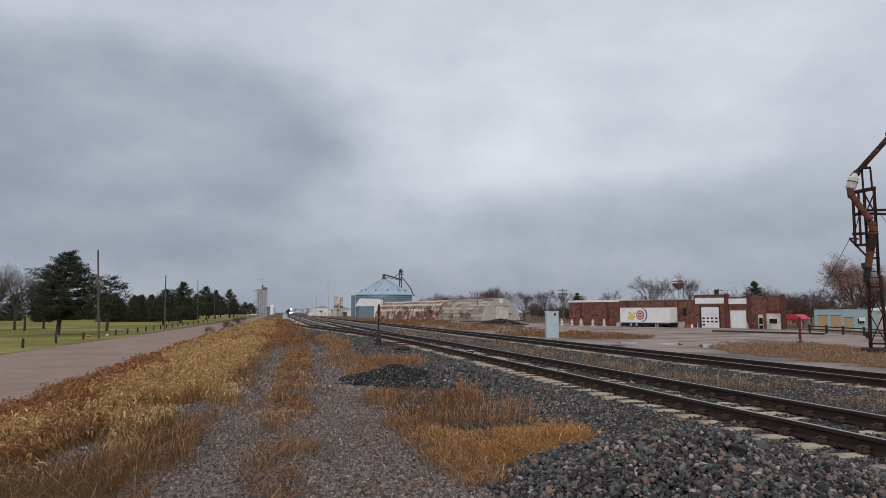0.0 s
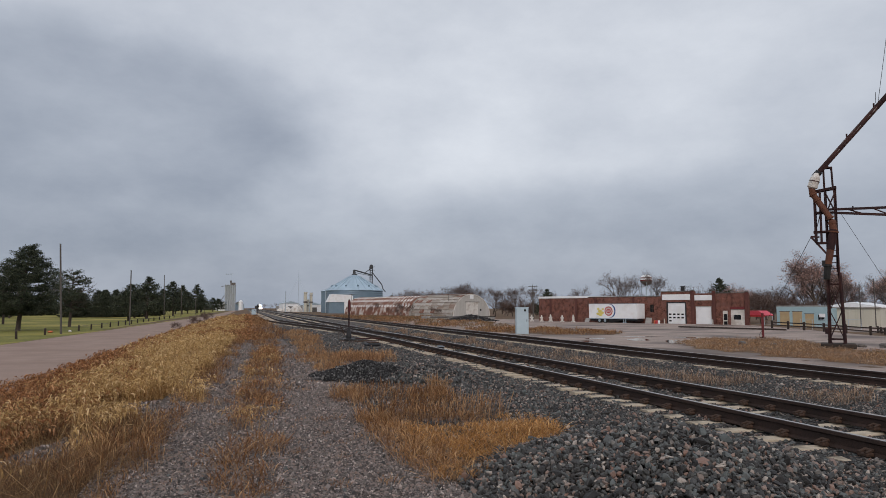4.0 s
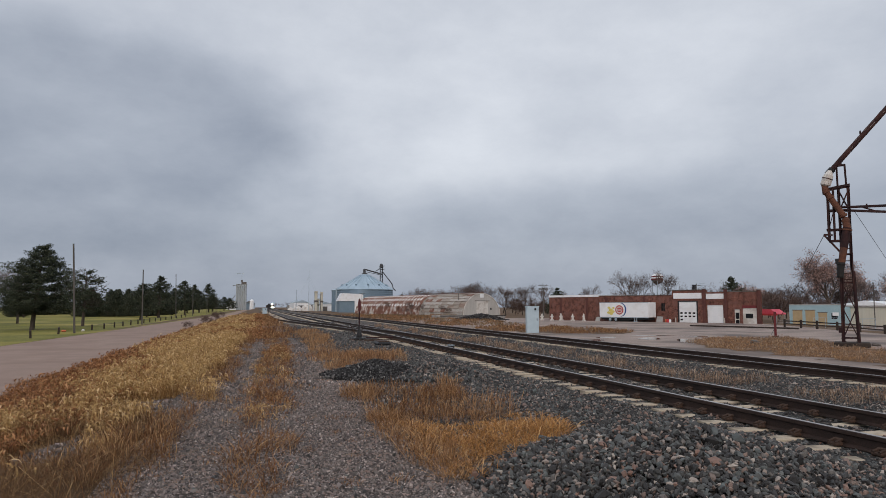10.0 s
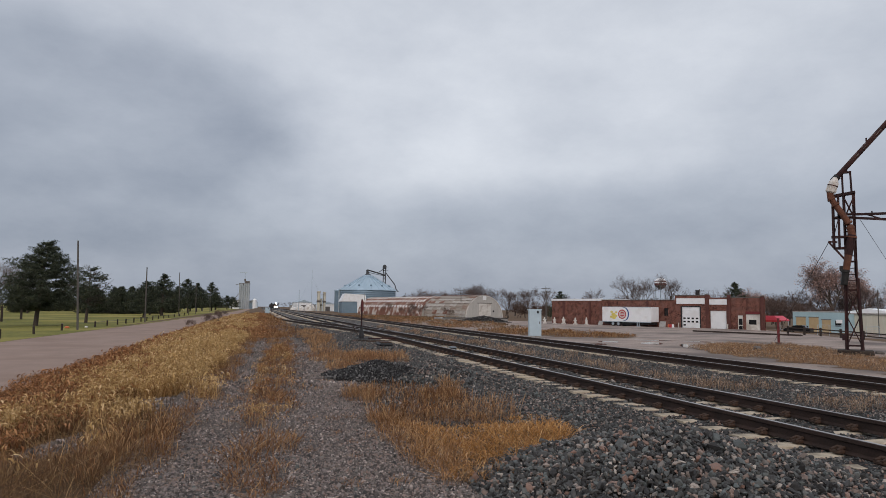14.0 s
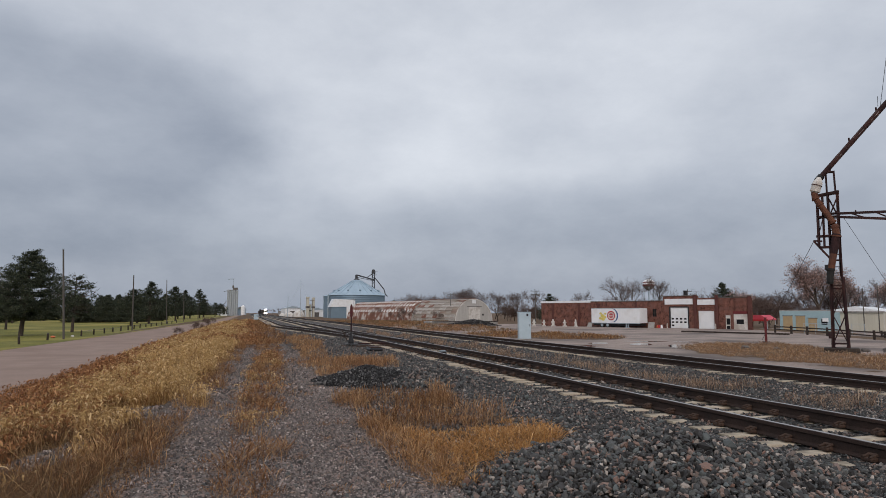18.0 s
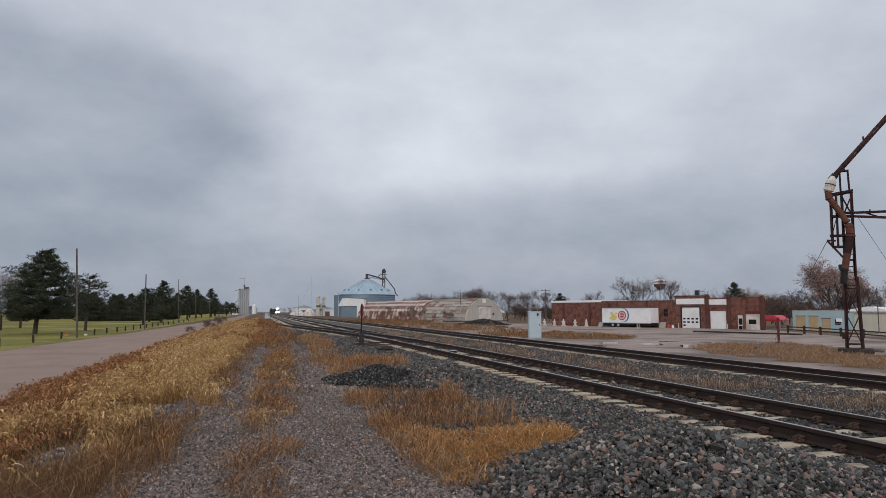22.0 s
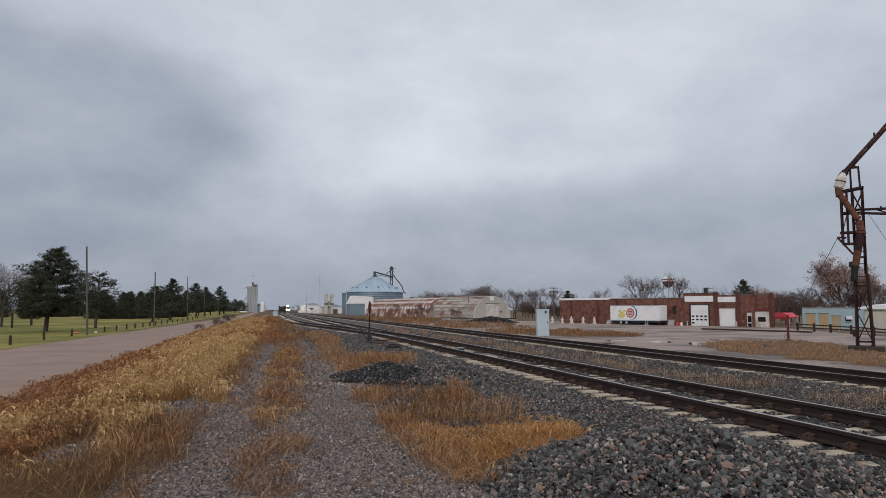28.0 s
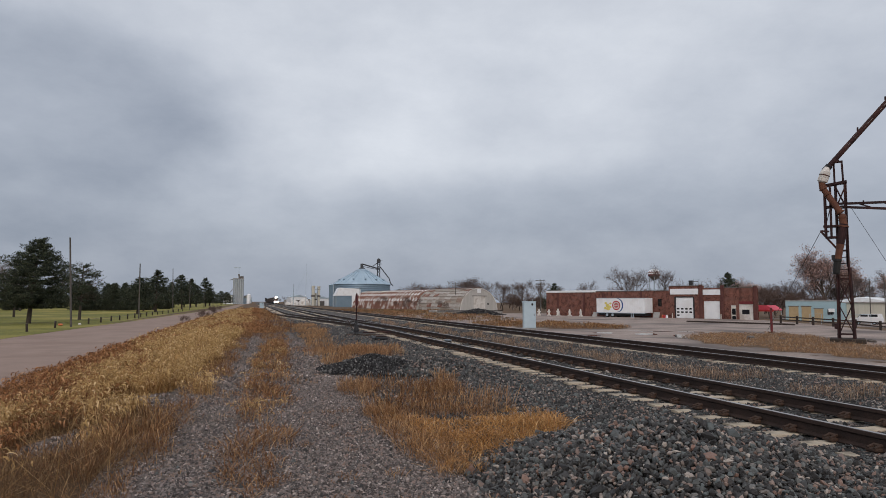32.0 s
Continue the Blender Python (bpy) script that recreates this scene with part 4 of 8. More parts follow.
def quonset():
    """Two half-round sheds end to end; local y runs back along the axis."""
    R = 7.0
    base = pose(68.6, 201.0, 0, 0, 0, 15.3)
    for name, y0, y1, mat, lab in (("near", 0.0, 27.0, M_quon, "rust-streaked half-round metal storage shed"), ("far", 28.5, 84.0, M_quon_rust, "rusty ribbed half-round shed with pale patches")):
        q = thing("quonset_shed", lab, "shed", base @ pose(0, y0, 0), group="half-round sheds")
        L = y1 - y0
        n, m = 20, int(L / 0.75)
        a = np.linspace(0, math.pi, n)
        ys = np.linspace(0, L, m * 2 + 1)
        rr = R + 0.09 * (np.arange(len(ys)) % 2)
        v = np.stack([(rr[:, None] * np.cos(a)).ravel(), np.repeat(ys, n), (rr[:, None] * np.sin(a)).ravel()], -1)
        i = (np.arange(len(ys) - 1)[:, None] * n + np.arange(n - 1)[None]).ravel()
        part("shell", np_mesh("shell", v, np.stack([i, i + 1, i + n + 1, i + n], -1), mat), None, q, "corrugated half-round shell")
        outline = [(R * 0.985 * math.cos(k), R * 0.985 * math.sin(k)) for k in np.linspace(0, math.pi, 24)]
        front = part("end_wall", prism(outline, 0.15, 0.3), M_quon_front, q, "plain grey metal end wall")
        part("end_wall", prism(outline, L - 0.3, L - 0.15), M_quon_front, q)
        if name == "near":
            rs = random.Random(5)
            for row in range(11):
                aa = math.pi * (0.985 - 0.056 * row)
                y = 0.4
                while y < L - 0.8:
                    w = rs.uniform(2.2, 4.2)
                    w = min(w, L - 0.3 - y)
                    if rs.random() < 0.9:
                        r = R + 0.14 + rs.uniform(0, 0.07)
                        mt = M_quon_rust if row > 7 or rs.random() < 0.12 else M_quon if row > 5 or rs.random() < 0.3 else M_quon_white
                        part("cladding_sheet", box(-0.62, 0.62, 0, w - 0.05, -0.03, 0.03), mt, q, "loose rusted sheet", at=pose(r * math.cos(aa), y, r * math.sin(aa), 0, 90 - math.degrees(aa) + 4, rs.uniform(-0.8, 0.8)))
                    y += w
            part("arch_trim", sweep_arch(R + 0.05, 0.25), M_offwhite, front, "pale rim of the arch")
            d = part("sliding_door", box(-2.1, 2.4, 0.02, 0.12, 0, 4.5, 0.02), M_offwhite, front, "white sliding door")
            part("door_track", box(-2.6, 2.9, 0.0, 0.14, 4.5, 4.72), M_concrete_dk, front)
            part("vent", box(-0.7, 0.7, 0.04, 0.14, 5.6, 6.8, 0.03), M_white, front, "square white vent")
            part("hatch", box(3.2, 3.7, 0.05, 0.14, 1.8, 2.4), M_black, front)
        else:
            for k in range(24):
                for s in (0, 1, 2):
                    aa = math.pi * (0.84 - 0.11 * s)
                    c = (R + 0.12) * math.cos(aa), (R + 0.12) * math.sin(aa)
                    part("skylight_patch", box(-0.5, 0.5, -0.55, 0.55, -0.03, 0.05, 0.02), M_patch, q, "white sheet patch", at=pose(c[0], 1.4 + 2.3 * k + (s % 2) * 1.1, c[1], 0, 90 - math.degrees(aa), 0))
    return base


def sweep_arch(r, w):
    bm = bmesh.new()
    aa = np.linspace(0, math.pi, 25)
    o = [[bm.verts.new((rad * math.cos(k), y, rad * math.sin(k))) for k in aa] for rad, y in ((r - 0.22, 0.0), (r + 0.02, 0.0), (r + 0.02, w), (r - 0.22, w))]
    for p, q in zip(o, o[1:] + o[:1]):
        for k in range(24):
            bm.faces.new((p[k], p[k + 1], q[k + 1], q[k]))
    bmesh.ops.recalc_face_normals(bm, faces=bm.faces)
    return bm


QB = quonset()
ramp = thing("loading_dock", "low concrete loading dock before a half-round shed", "dock", pose(48.0, 150.0, 0, 0, 0, 15))
part("slab", box(-9, 9, -2, 2, 0, 0.75, 0.05), M_concrete, ramp)
part("lip", box(-9, 9, -2.1, -2.0, 0.55, 0.75), M_wood_dark, ramp)


def grain_bin():
    b = thing("grain_bin", "large round steel grain bin with a pale blue conical roof", "grain bin", pose(54.8, 352, 0))
    R, E, A = 14.8, 11.75, 20.1
    prof, z = [], 0.0
    while z < E:
        prof += [(R, z), (R + 0.12, z + 0.5)]
        z += 1.0
    part("wall", lathe(prof + [(R, E)], 48), M_blue_wall, b, "blue-grey corrugated steel wall")
    roof = part("roof", lathe([(R + 0.5, E - 0.2), (R + 0.5, E), (1.6, A - 0.3), (1.4, A)], 48), M_galv_roof, b, "pale blue sheet roof")
    for k in range(24):
        a = k * 2 * math.pi / 24
        part("roof_rib", beam(((R + 0.4) * math.cos(a), (R + 0.4) * math.sin(a), E + 0.1), (2.4 * math.cos(a), 2.4 * math.sin(a), A - 0.5), 0.18), M_galv_roof, roof)
        if k % 2 == 0:
            r = R * 0.8
            part("roof_vent", box(-0.45, 0.45, -0.45, 0.45, 0, 0.9, 0.05), M_blue_wall, roof, at=pose(r * math.cos(a), r * math.sin(a), E + (A - E) * 0.22))
    part("peak_collar", lathe([(1.5, A - 0.2), (1.5, A + 0.2), (0.7, A + 0.7)], 16), M_steel_dk, b)
    part("wall_ladder", beam((-R - 0.3, -2, 0), (-R - 0.3, -2, E + 0.5), 0.5), M_galv, b)
    leg = thing("bucket_elevator", "steel bucket-elevator tower with a sloping conveyor onto a bin", "elevator tower", pose(64.4, 356, 0))
    for x in (-0.62, 0.62):
        for y in (-0.62, 0.62):
            part("post", beam((x, y, 0), (x, y, 24.4), 0.2), M_steel_dk, leg)
    for k in range(9):
        z = 2.0 + k * 2.6
        for a, c in (((-0.62, -0.62), (0.62, -0.62)), ((0.62, 0.62), (-0.62, 0.62)), ((-0.62, 0.62), (-0.62, -0.62)), ((0.62, -0.62), (0.62, 0.62))):
            part("brace", beam((*a, z), (*c, z + (2.6 if k < 8 else 0)), 0.13), M_steel_dk, leg)
    part("head_box", box(-0.95, 0.95, -0.9, 0.9, 23.6, 25.2, 0.25), M_steel_dk, leg, "dark head housing")
    part("head_dome", lathe([(0.9, 25.2), (0.75, 25.7), (0.2, 26.0)], 12), M_steel_dk, leg)
    part("work_platform", box(-1.5, 1.7, -1.2, 1.2, 22.9, 23.05), M_steel_dk, leg, "narrow service platform")
    part("lamp_arm", beam((0.9, 0, 24.6), (2.2, 0, 24.8), 0.14), M_steel_dk, leg)
    part("conveyor", beam((0.2, -1, 20.2), (-9.8, -4, 22.6), 0.6), M_steel_dk, leg, "covered roof conveyor")
    part("conveyor_walk", beam((0.2, -1, 19.7), (-9.4, -4, 21.3), 0.25), M_steel_dk, leg)
    part("conveyor_head", box(-10.4, -9.2, -4.6, -3.4, 20.6, 22.7, 0.1), M_steel_dk, leg)
    part("down_spout", rod((0.5, -0.7, 21.6), (5.4, -2, 15.2), 0.26), M_steel_dk, leg, "steep grain spout")
    part("down_spout", rod((5.4, -2, 15.2), (6.2, -2, 12.6), 0.26), M_steel_dk, leg)
    part("down_spout", rod((6.2, -2, 12.6), (7.4, -2, 11.4), 0.26), M_steel_dk, leg)
    part("cross_spout", rod((-0.5, -0.8, 23.7), (-3.6, -3, 21.6), 0.2), M_steel_dk, leg)
    b2 = thing("grain_bin", "narrow blue-grey steel bin behind a larger one", "grain bin", pose(48.2, 376, 0))
    part("wall", lathe([(8.0, 0), (8.1, 4), (8.0, 8), (8.1, 11.9)], 32), M_blue_wall, b2)
    part("roof", lathe([(8.3, 11.8), (8.3, 12.0), (0.8, 14.4), (0.7, 14.8)], 32), M_galv_roof, b2)
    sh = thing("grain_office_shed", "blue-grey shed with a white roof beside a grain bin", "shed", pose(45.0, 328, 0))
    part("body", box(-6.2, 1.2, 0, 9, 0, 5.6), M_blue_wall, sh)
    part("roof", prism([(-7.0, 5.5), (1.4, 5.6), (5.2, 9.0), (-5.0, 9.4), (-6.8, 5.9)], -0.4, 9.4), M_white, sh, "white sheet roof")
    part("white_wing", box(1.2, 5.4, -0.3, 9, 0, 8.6), M_white, sh, "tall white end wing")
    part("wide_door", box(-5.6, 0.6, -0.06, 0.0, 0, 4.6), M_blue_wall, sh)
    part("doorway", box(3.2, 4.9, -0.4, -0.3, 0, 3.2), M_concrete_dk, sh)


grain_bin()


def elevator():
    e = thing("grain_elevator", "tall pale concrete grain elevator with a headhouse", "grain elevator", pose(-13.85, 655, 0))
    part("silo_block", box(-4.75, 4.75, -4, 4, 0, 23.6, 0.25), M_elev, e, "plain slip-formed concrete block")
    for k in range(5):
        part("silo_face", lathe([(1.05, 0), (1.05, 23.3)], 14, m=Matrix.Translation((-3.8 + 1.9 * k, -3.75, 0))), M_elev, e)
    part("roof_slab", box(-4.95, 4.95, -4.2, 4.2, 23.6, 23.95), M_concrete, e)
    part("headhouse", box(-0.2, 4.4, -2.4, 2.4, 23.95, 26.0, 0.1), M_concrete_dk, e, "dark headhouse")
    part("head_tower", box(-0.6, 0.9, -1.2, 1.2, 26.0, 28.0), M_concrete_dk, e)
    part("mast", rod((0.1, 0, 28), (0.1, 0, 34), 0.14), M_galv, e)
    part("mast_arm", beam((-4.6, 0, 33.8), (1.6, 0, 34.2), 0.55), M_galv, e)
    part("side_walkway", beam((-8.0, -3.5, 22.2), (-4.7, -3.5, 23.0), 0.45), M_concrete_dk, e)
    part("side_spout", rod((-5, -3.5, 14), (-9, -3.5, 8.4), 0.25), M_concrete_dk, e)
    an = thing("elevator_annex", "white annex with dark doorways beside a grain elevator", "building", pose(-21.6, 648, 0))
    part("body", box(-3.0, 3.3, 0, 6, 0, 8.0), M_white, an)
    part("roof", box(-3.2, 3.5, -0.2, 6.2, 8.0, 8.3), M_concrete, an)
    part("doorway", box(0.0, 1.6, -0.08, 0.0, 1.2, 7.0), M_black, an)
    part("doorway", box(2.1, 3.1, -0.08, 0.0, 1.2, 6.6), M_black, an)
    for k, x in enumerate((9.0,)):
        t = thing("storage_tank", "squat white steel storage tank", "tank", pose(-13.2 + x, 640, 0), group="storage tanks")
        part("shell", lathe([(1.9, 0), (1.9, 8.4), (0.4, 9.6)], 18), M_white, t)
        part("hatch", lathe([(0.4, 9.5), (0.4, 10.0)], 8), M_galv, t)
    lo = thing("low_warehouse", "low grey metal warehouse by a grain elevator", "warehouse", pose(-7.5, 668, 0))
    part("body", box(-5, 6, 0, 12, 0, 6), M_galv, lo)
    part("roof", prism([(-5.3, 6), (6.3, 6), (0.5, 8.4)], -0.3, 12.3), M_concrete, lo)


elevator()


def distant_works():
    for x, y, h, r in ((36.1, 430, 12.6, 0.95), (39.8, 432, 12.3, 0.85), (38.0, 436, 8, 0.8)):
        t = thing("slim_silo", "slim cream steel silo", "silo", pose(x, y, 0), group="slim silos")
        part("shell", lathe([(r, 0), (r, h - 1), (r * 1.25, h - 0.8), (r * 1.25, h)], 12), M_cream, t)
        part("ladder", beam((-r - 0.1, -0.3, 0), (-r - 0.1, -0.3, h), 0.25), M_galv, t)
        part("collar", lathe([(r + 0.02, h * 0.45), (r * 1.4, h * 0.47), (r * 1.4, h * 0.53), (r + 0.02, h * 0.55)], 12), M_concrete_dk, t, "dark flanged joint")
    for x, y, w, d, h, m in ((43.5, 445, 9, 12, 4.6, M_white), (33.0, 520, 12, 12, 6, M_white), (40, 620, 16, 14, 5, M_white), (36, 560, 8, 8, 4.5, M_cream), (-24, 760, 12, 10, 6, M_white), (60, 640, 20, 10, 5, M_concrete), (45, 820, 16, 10, 5, M_concrete)):
        t = thing("distant_shed", "pale distant farm supply shed", "shed", pose(x, y, 0, 0, 0, 12), group="distant sheds")
        part("body", box(-w / 2, w / 2, 0, d, 0, h), m, t)
        part("roof", prism([(-w / 2 - 0.3, h), (w / 2 + 0.3, h), (0, h + w * 0.16)], -0.3, d + 0.3), M_galv, t)
        part("doorway", box(-w * 0.2, w * 0.15, -0.06, 0, 0, h * 0.65), M_concrete_dk, t)
    for x, y, w, h, sd in ((32.2, 452, 8.5, 4.6, 1), (27.2, 470, 7.0, 3.4, 2), (24.0, 500, 5.0, 2.4, 3)):
        t = thing("tarped_heap", "white tarpaulin over a rounded heap of grain", "heap", pose(x, y, 0, 0, 0, 20 * sd), group="tarped heaps")
        part("tarpaulin", lathe([(w / 2, 0), (w / 2 * 0.93, h * 0.3), (w / 2 * 0.7, h * 0.66), (w / 2 * 0.36, h * 0.93), (0.05, h)], 18), M_offwhite, t)
    m = thing("radio_mast", "short grey radio mast far off", "mast", pose(24.5, 441, 0))
    part("shaft", rod((0, 0, 0), (0, 0, 13.6), 0.3, 0.18, 6), M_galv, m)
    m = thing("radio_mast", "thin lattice radio mast far off", "mast", pose(31.6, 430, 0))
    part("shaft", rod((0, 0, 0), (0, 0, 26), 0.16, 0.06, 6), M_galv, m)
    for s in (-1, 1):
        part("guy_wire", rod((0, 0, 22), (s * 10, 2, 0), 0.03, sides=4), M_galv, m)
    w = thing("water_tower", "white water tower with a dark red band", "water tower", pose(274.4, 418.4, 0))
    part("tank", lathe([(0.6, 18.4), (3.4, 20.6), (4.2, 22.0)], 20), M_concrete_dk, w, "dark lower bowl")
    part("band", lathe([(4.2, 22.0), (4.25, 22.9)], 20), M_darkred, w)
    part("crown", lathe([(4.2, 22.9), (4.15, 24.0)], 20), M_white, w)
    part("upper_band", lathe([(4.15, 24.0), (4.0, 24.7)], 20), M_darkred, w)
    part("cap", lathe([(4.0, 24.7), (2.9, 26.0), (0.6, 26.7)], 20), M_white, w)
    for k in range(6):
        a = k * math.pi / 3
        part("leg", rod((4.0 * math.cos(a), 4.0 * math.sin(a), 0), (3.7 * math.cos(a), 3.7 * math.sin(a), 21), 0.2, sides=6), M_galv, w)
    part("riser", rod((0, 0, 0), (0, 0, 19), 0.5), M_galv, w)


distant_works()


def side_street():
    """Pale blue garage, cream metal building and red canopy beyond the rail fence."""
    g = thing("blue_garage", "pale blue flat-roofed garage with tan overhead doors", "building", town(109.9, 105.6, -0.95))
    part("front_wall", box(0, 9.6, -0.3, 0, -0.5, 4.0), M_aqua, g)
    part("body", box(0.02, 9.58, -9, -0.3, -0.5, 3.7), M_aqua, g)
    part("parapet", box(-0.05, 9.65, -0.35, 0.05, 4.0, 4.2, 0.03), M_concrete, g)
    for x0, x1, h in ((7.1, 8.95, 2.95), (4.7, 6.5, 2.95), (2.5, 4.1, 2.5)):
        d = part("overhead_door", box(x0, x1, 0.0, 0.05, 0, h, 0.01), M_tan, g, "tan sectional door")
        for k in range(5):
            part("door_groove", box(x0 + 0.02, x1 - 0.02, 0.05, 0.062, 0.1 + k * h / 5, h / 5 - 0.06 + k * h / 5), M_tan, d)
        part("door_head", box(x0 - 0.12, x1 + 0.12, 0.0, 0.08, h, h + 0.14), M_concrete_dk, g)
    part("window", box(0.6, 1.7, 0.0, 0.05, 1.3, 2.4), M_glass, g)
    part("sign", box(0.4, 1.5, 0.05, 0.08, 1.9, 2.6), M_white, g)
    c = thing("cream_metal_building", "cream ribbed metal building with a shallow white gable roof", "building", town(118.2, 101.2, -1.0))
    part("body", box(0, 10.2, -12, 0, -0.6, 3.9), M_cream, c)
    for k in range(26):
        part("siding_rib", box(0.2 + 0.4 * k, 0.26 + 0.4 * k, 0, 0.025, -0.4, 3.88), M_cream, c)
    part("roof", prism([(-0.3, 3.85), (10.5, 3.85), (10.5, 4.0), (5.1, 4.95), (-0.3, 4.0)], -12.3, 0.3), M_white, c, "white sheet roof")
    part("side_door", box(-0.08, 0.0, -7.5, -3.5, -0.4, 3.2), M_grey_door, c, "grey overhead door")
    part("eave_trim", box(-0.3, 10.5, 0.3, 0.34, 3.75, 4.0), M_concrete, c)
    can = thing("red_canopy", "red canvas canopy on slim posts beside a brick garage", "canopy", town(85.2, 96.5, -0.35))
    part("cover", prism([(-2.0, 1.9), (-1.9, 1.75), (2.2, 1.75), (2.3, 1.9), (1.2, 2.65), (-0.9, 2.65)], -1.8, 1.8), M_pink, can)
    part("valance", box(-2.0, 2.3, 1.8, 1.84, 1.6, 1.9), M_red, can)
    for x in (-1.8, 2.1):
        for y in (-1.7, 1.7):
            part("post", rod((x, y, -0.3), (x, y, 1.8), 0.04, sides=6), M_galv, can)
    f = thing("chain_link_panel", "low chain-link fence by the side street", "fence", town(90.0, 92.0, -0.6))
    for k in range(6):
        part("fence_post", rod((-k * 1.8, 0, -0.2), (-k * 1.8, 0, 1.5), 0.035, sides=6), M_galv, f)
    part("top_rail", rod((0, 0, 1.5), (-9, 0, 1.5), 0.03, sides=6), M_galv, f)
    for k in range(5):
        part("mid_wire", rod((0, 0, 0.1 + 0.3 * k), (-9, 0, 0.1 + 0.3 * k), 0.008, sides=4), M_galv, f)


side_street()

# ---- trackside things ----
def loading_tower():
    """Rusty loading tower with a raised spout boom; local x across the view of the lot, z up."""
    t = thing("loading_tower", "rusted iron loading tower with a raised boom and bent pipes", "tower", pose(37.2, 34.8, 0.0, 0, 0, -46.3))
    part("foundation", box(-1.15, 0.86, -0.85, 0.85, -0.3, 0.4, 0.05), M_concrete_old, t, "dark weathered concrete foundation")
    H = 10.6
    foot = {(-1, -1): (-0.58, -0.40), (1, -1): (0.22, -0.40), (1, 1): (0.22, 0.40), (-1, 1): (-0.58, 0.40)}
    head = {(-1, -1): (-0.50, -0.28), (1, -1): (0.11, -0.28), (1, 1): (0.11, 0.28), (-1, 1): (-0.50, 0.28)}
    waist = {(-1, -1): (-0.49, -0.30), (1, -1): (0.09, -0.30), (1, 1): (0.09, 0.30), (-1, 1): (-0.49, 0.30)}
    def on(k, z):
        lo, hi, u = (foot, waist, z / 5.0) if z < 5.0 else (waist, head, (z - 5.0) / (H - 5.0))
        return (lo[k][0] * (1 - u) + hi[k][0] * u, lo[k][1] * (1 - u) + hi[k][1] * u, z)
    ks = [(-1, -1), (1, -1), (1, 1), (-1, 1)]
    def angle_iron(name, a, b, w, parent, label=""):
        """Two thin flanges at right angles."""
        bm = beam(a, b, w, w * 0.22)
        d = (Vector(b) - Vector(a)).to_track_quat("Z", "Y").to_matrix()
        o = d @ Vector((w * 0.39, w * 0.39, 0))
        beam(Vector(a) + o, Vector(b) + o, w * 0.22, w, bm)
        return part(name, bm, M_rustiron, parent, label)
    for k in ks:
        angle_iron("leg", on(k, 0.35), on(k, 5.0), 0.15, t, "rusty angle-iron leg")
        angle_iron("upper_leg", on(k, 5.0), on(k, H), 0.13, t)
        part("base_plate", box(-0.13, 0.13, -0.13, 0.13, 0.4, 0.43), M_rustiron, t, at=Matrix.Translation((foot[k][0], foot[k][1], 0)))
    for a, b in zip(ks, ks[1:] + ks[:1]):
        for z in (0.67, 4.25, 6.1, 7.75, 9.0, 9.2, 10.55):
            part("girt", beam(on(a, z), on(b, z), 0.1, 0.08), M_rustiron, t)
        for z0, z1 in ((0.75, 2.5), (2.5, 4.1), (8.9, 10.4)):
            part("brace", beam(on(a, z0), on(b, z1), 0.06), M_rustiron, t)
            part("brace", beam(on(b, z0), on(a, z1), 0.06), M_rustiron, t)
    z = 4.45
    while z < 9.0:
        part("rung", rod(on(ks[0], z), on(ks[1], z), 0.028, sides=6), M_rustiron, t)
        z += 0.40
    part("leg_plate", beam((0.10, -0.40, 4.1), (0.12, -0.40, 6.15), 0.24, 0.07), M_rustiron, t, "dark bolted plate on the leg")
    # head frame and side cage
    part("head_post", beam((-0.51, -0.25, H), (-0.52, -0.25, 11.95), 0.12), M_rustiron, t)
    part("head_post", beam((-0.02, -0.25, H), (-0.06, -0.25, 11.95), 0.12), M_rustiron, t)
    part("head_beam", beam((-0.62, -0.25, 11.95), (0.0, -0.25, 11.95), 0.13), M_rustiron, t)
    part("platform_beam", beam((-1.02, -0.3, 10.45), (0.18, -0.3, 10.62), 0.15), M_rustiron, t)
    part("platform_beam", beam((-1.02, 0.3, 10.45), (0.18, 0.3, 10.62), 0.12), M_rustiron, t)
    for x, y, z0, z1 in ((-1.15, -0.35, 7.0, 9.9), (-0.82, -0.35, 7.0, 10.45), (-1.10, 0.3, 7.0, 9.7), (-0.80, 0.3, 7.0, 10.4)):
        part("cage_post", beam((x, y, z0), (x + 0.02, y, z1), 0.12), M_rustiron, t)
    for z, x0 in ((7.72, -1.26), (6.98, -1.16), (9.0, -1.15)):
        part("cage_beam", beam((x0, -0.35, z), (-0.36, -0.35, z), 0.12), M_rustiron, t)
        part("cage_beam", beam((x0, 0.3, z), (-0.36, 0.3, z), 0.10), M_rustiron, t)
        part("cage_tie", beam((x0 + 0.06, -0.35, z), (x0 + 0.06, 0.3, z), 0.09), M_rustiron, t)
    part("knee_tip", beam((-1.44, -0.35, 7.42), (-0.92, -0.35, 7.36), 0.11), M_rustiron, t)
    part("knee_brace", beam((-1.42, -0.35, 7.4), (-0.56, -0.35, 6.25), 0.12), M_rustiron, t)
    part("cage_brace", rod((-1.1, -0.35, 7.8), (-0.82, -0.35, 8.9), 0.025, sides=6), M_rustiron, t)
    # pipes
    hood = part("canvas_hood", lathe([(0.22, 0.0), (0.31, 0.08), (0.29, 0.3), (0.32, 0.5), (0.27, 0.75), (0.18, 0.95), (0.14, 1.05)], 14, m=pose(-1.23, -0.5, 10.62, 0, 19)), M_offwhite, t, "torn off-white canvas hood")
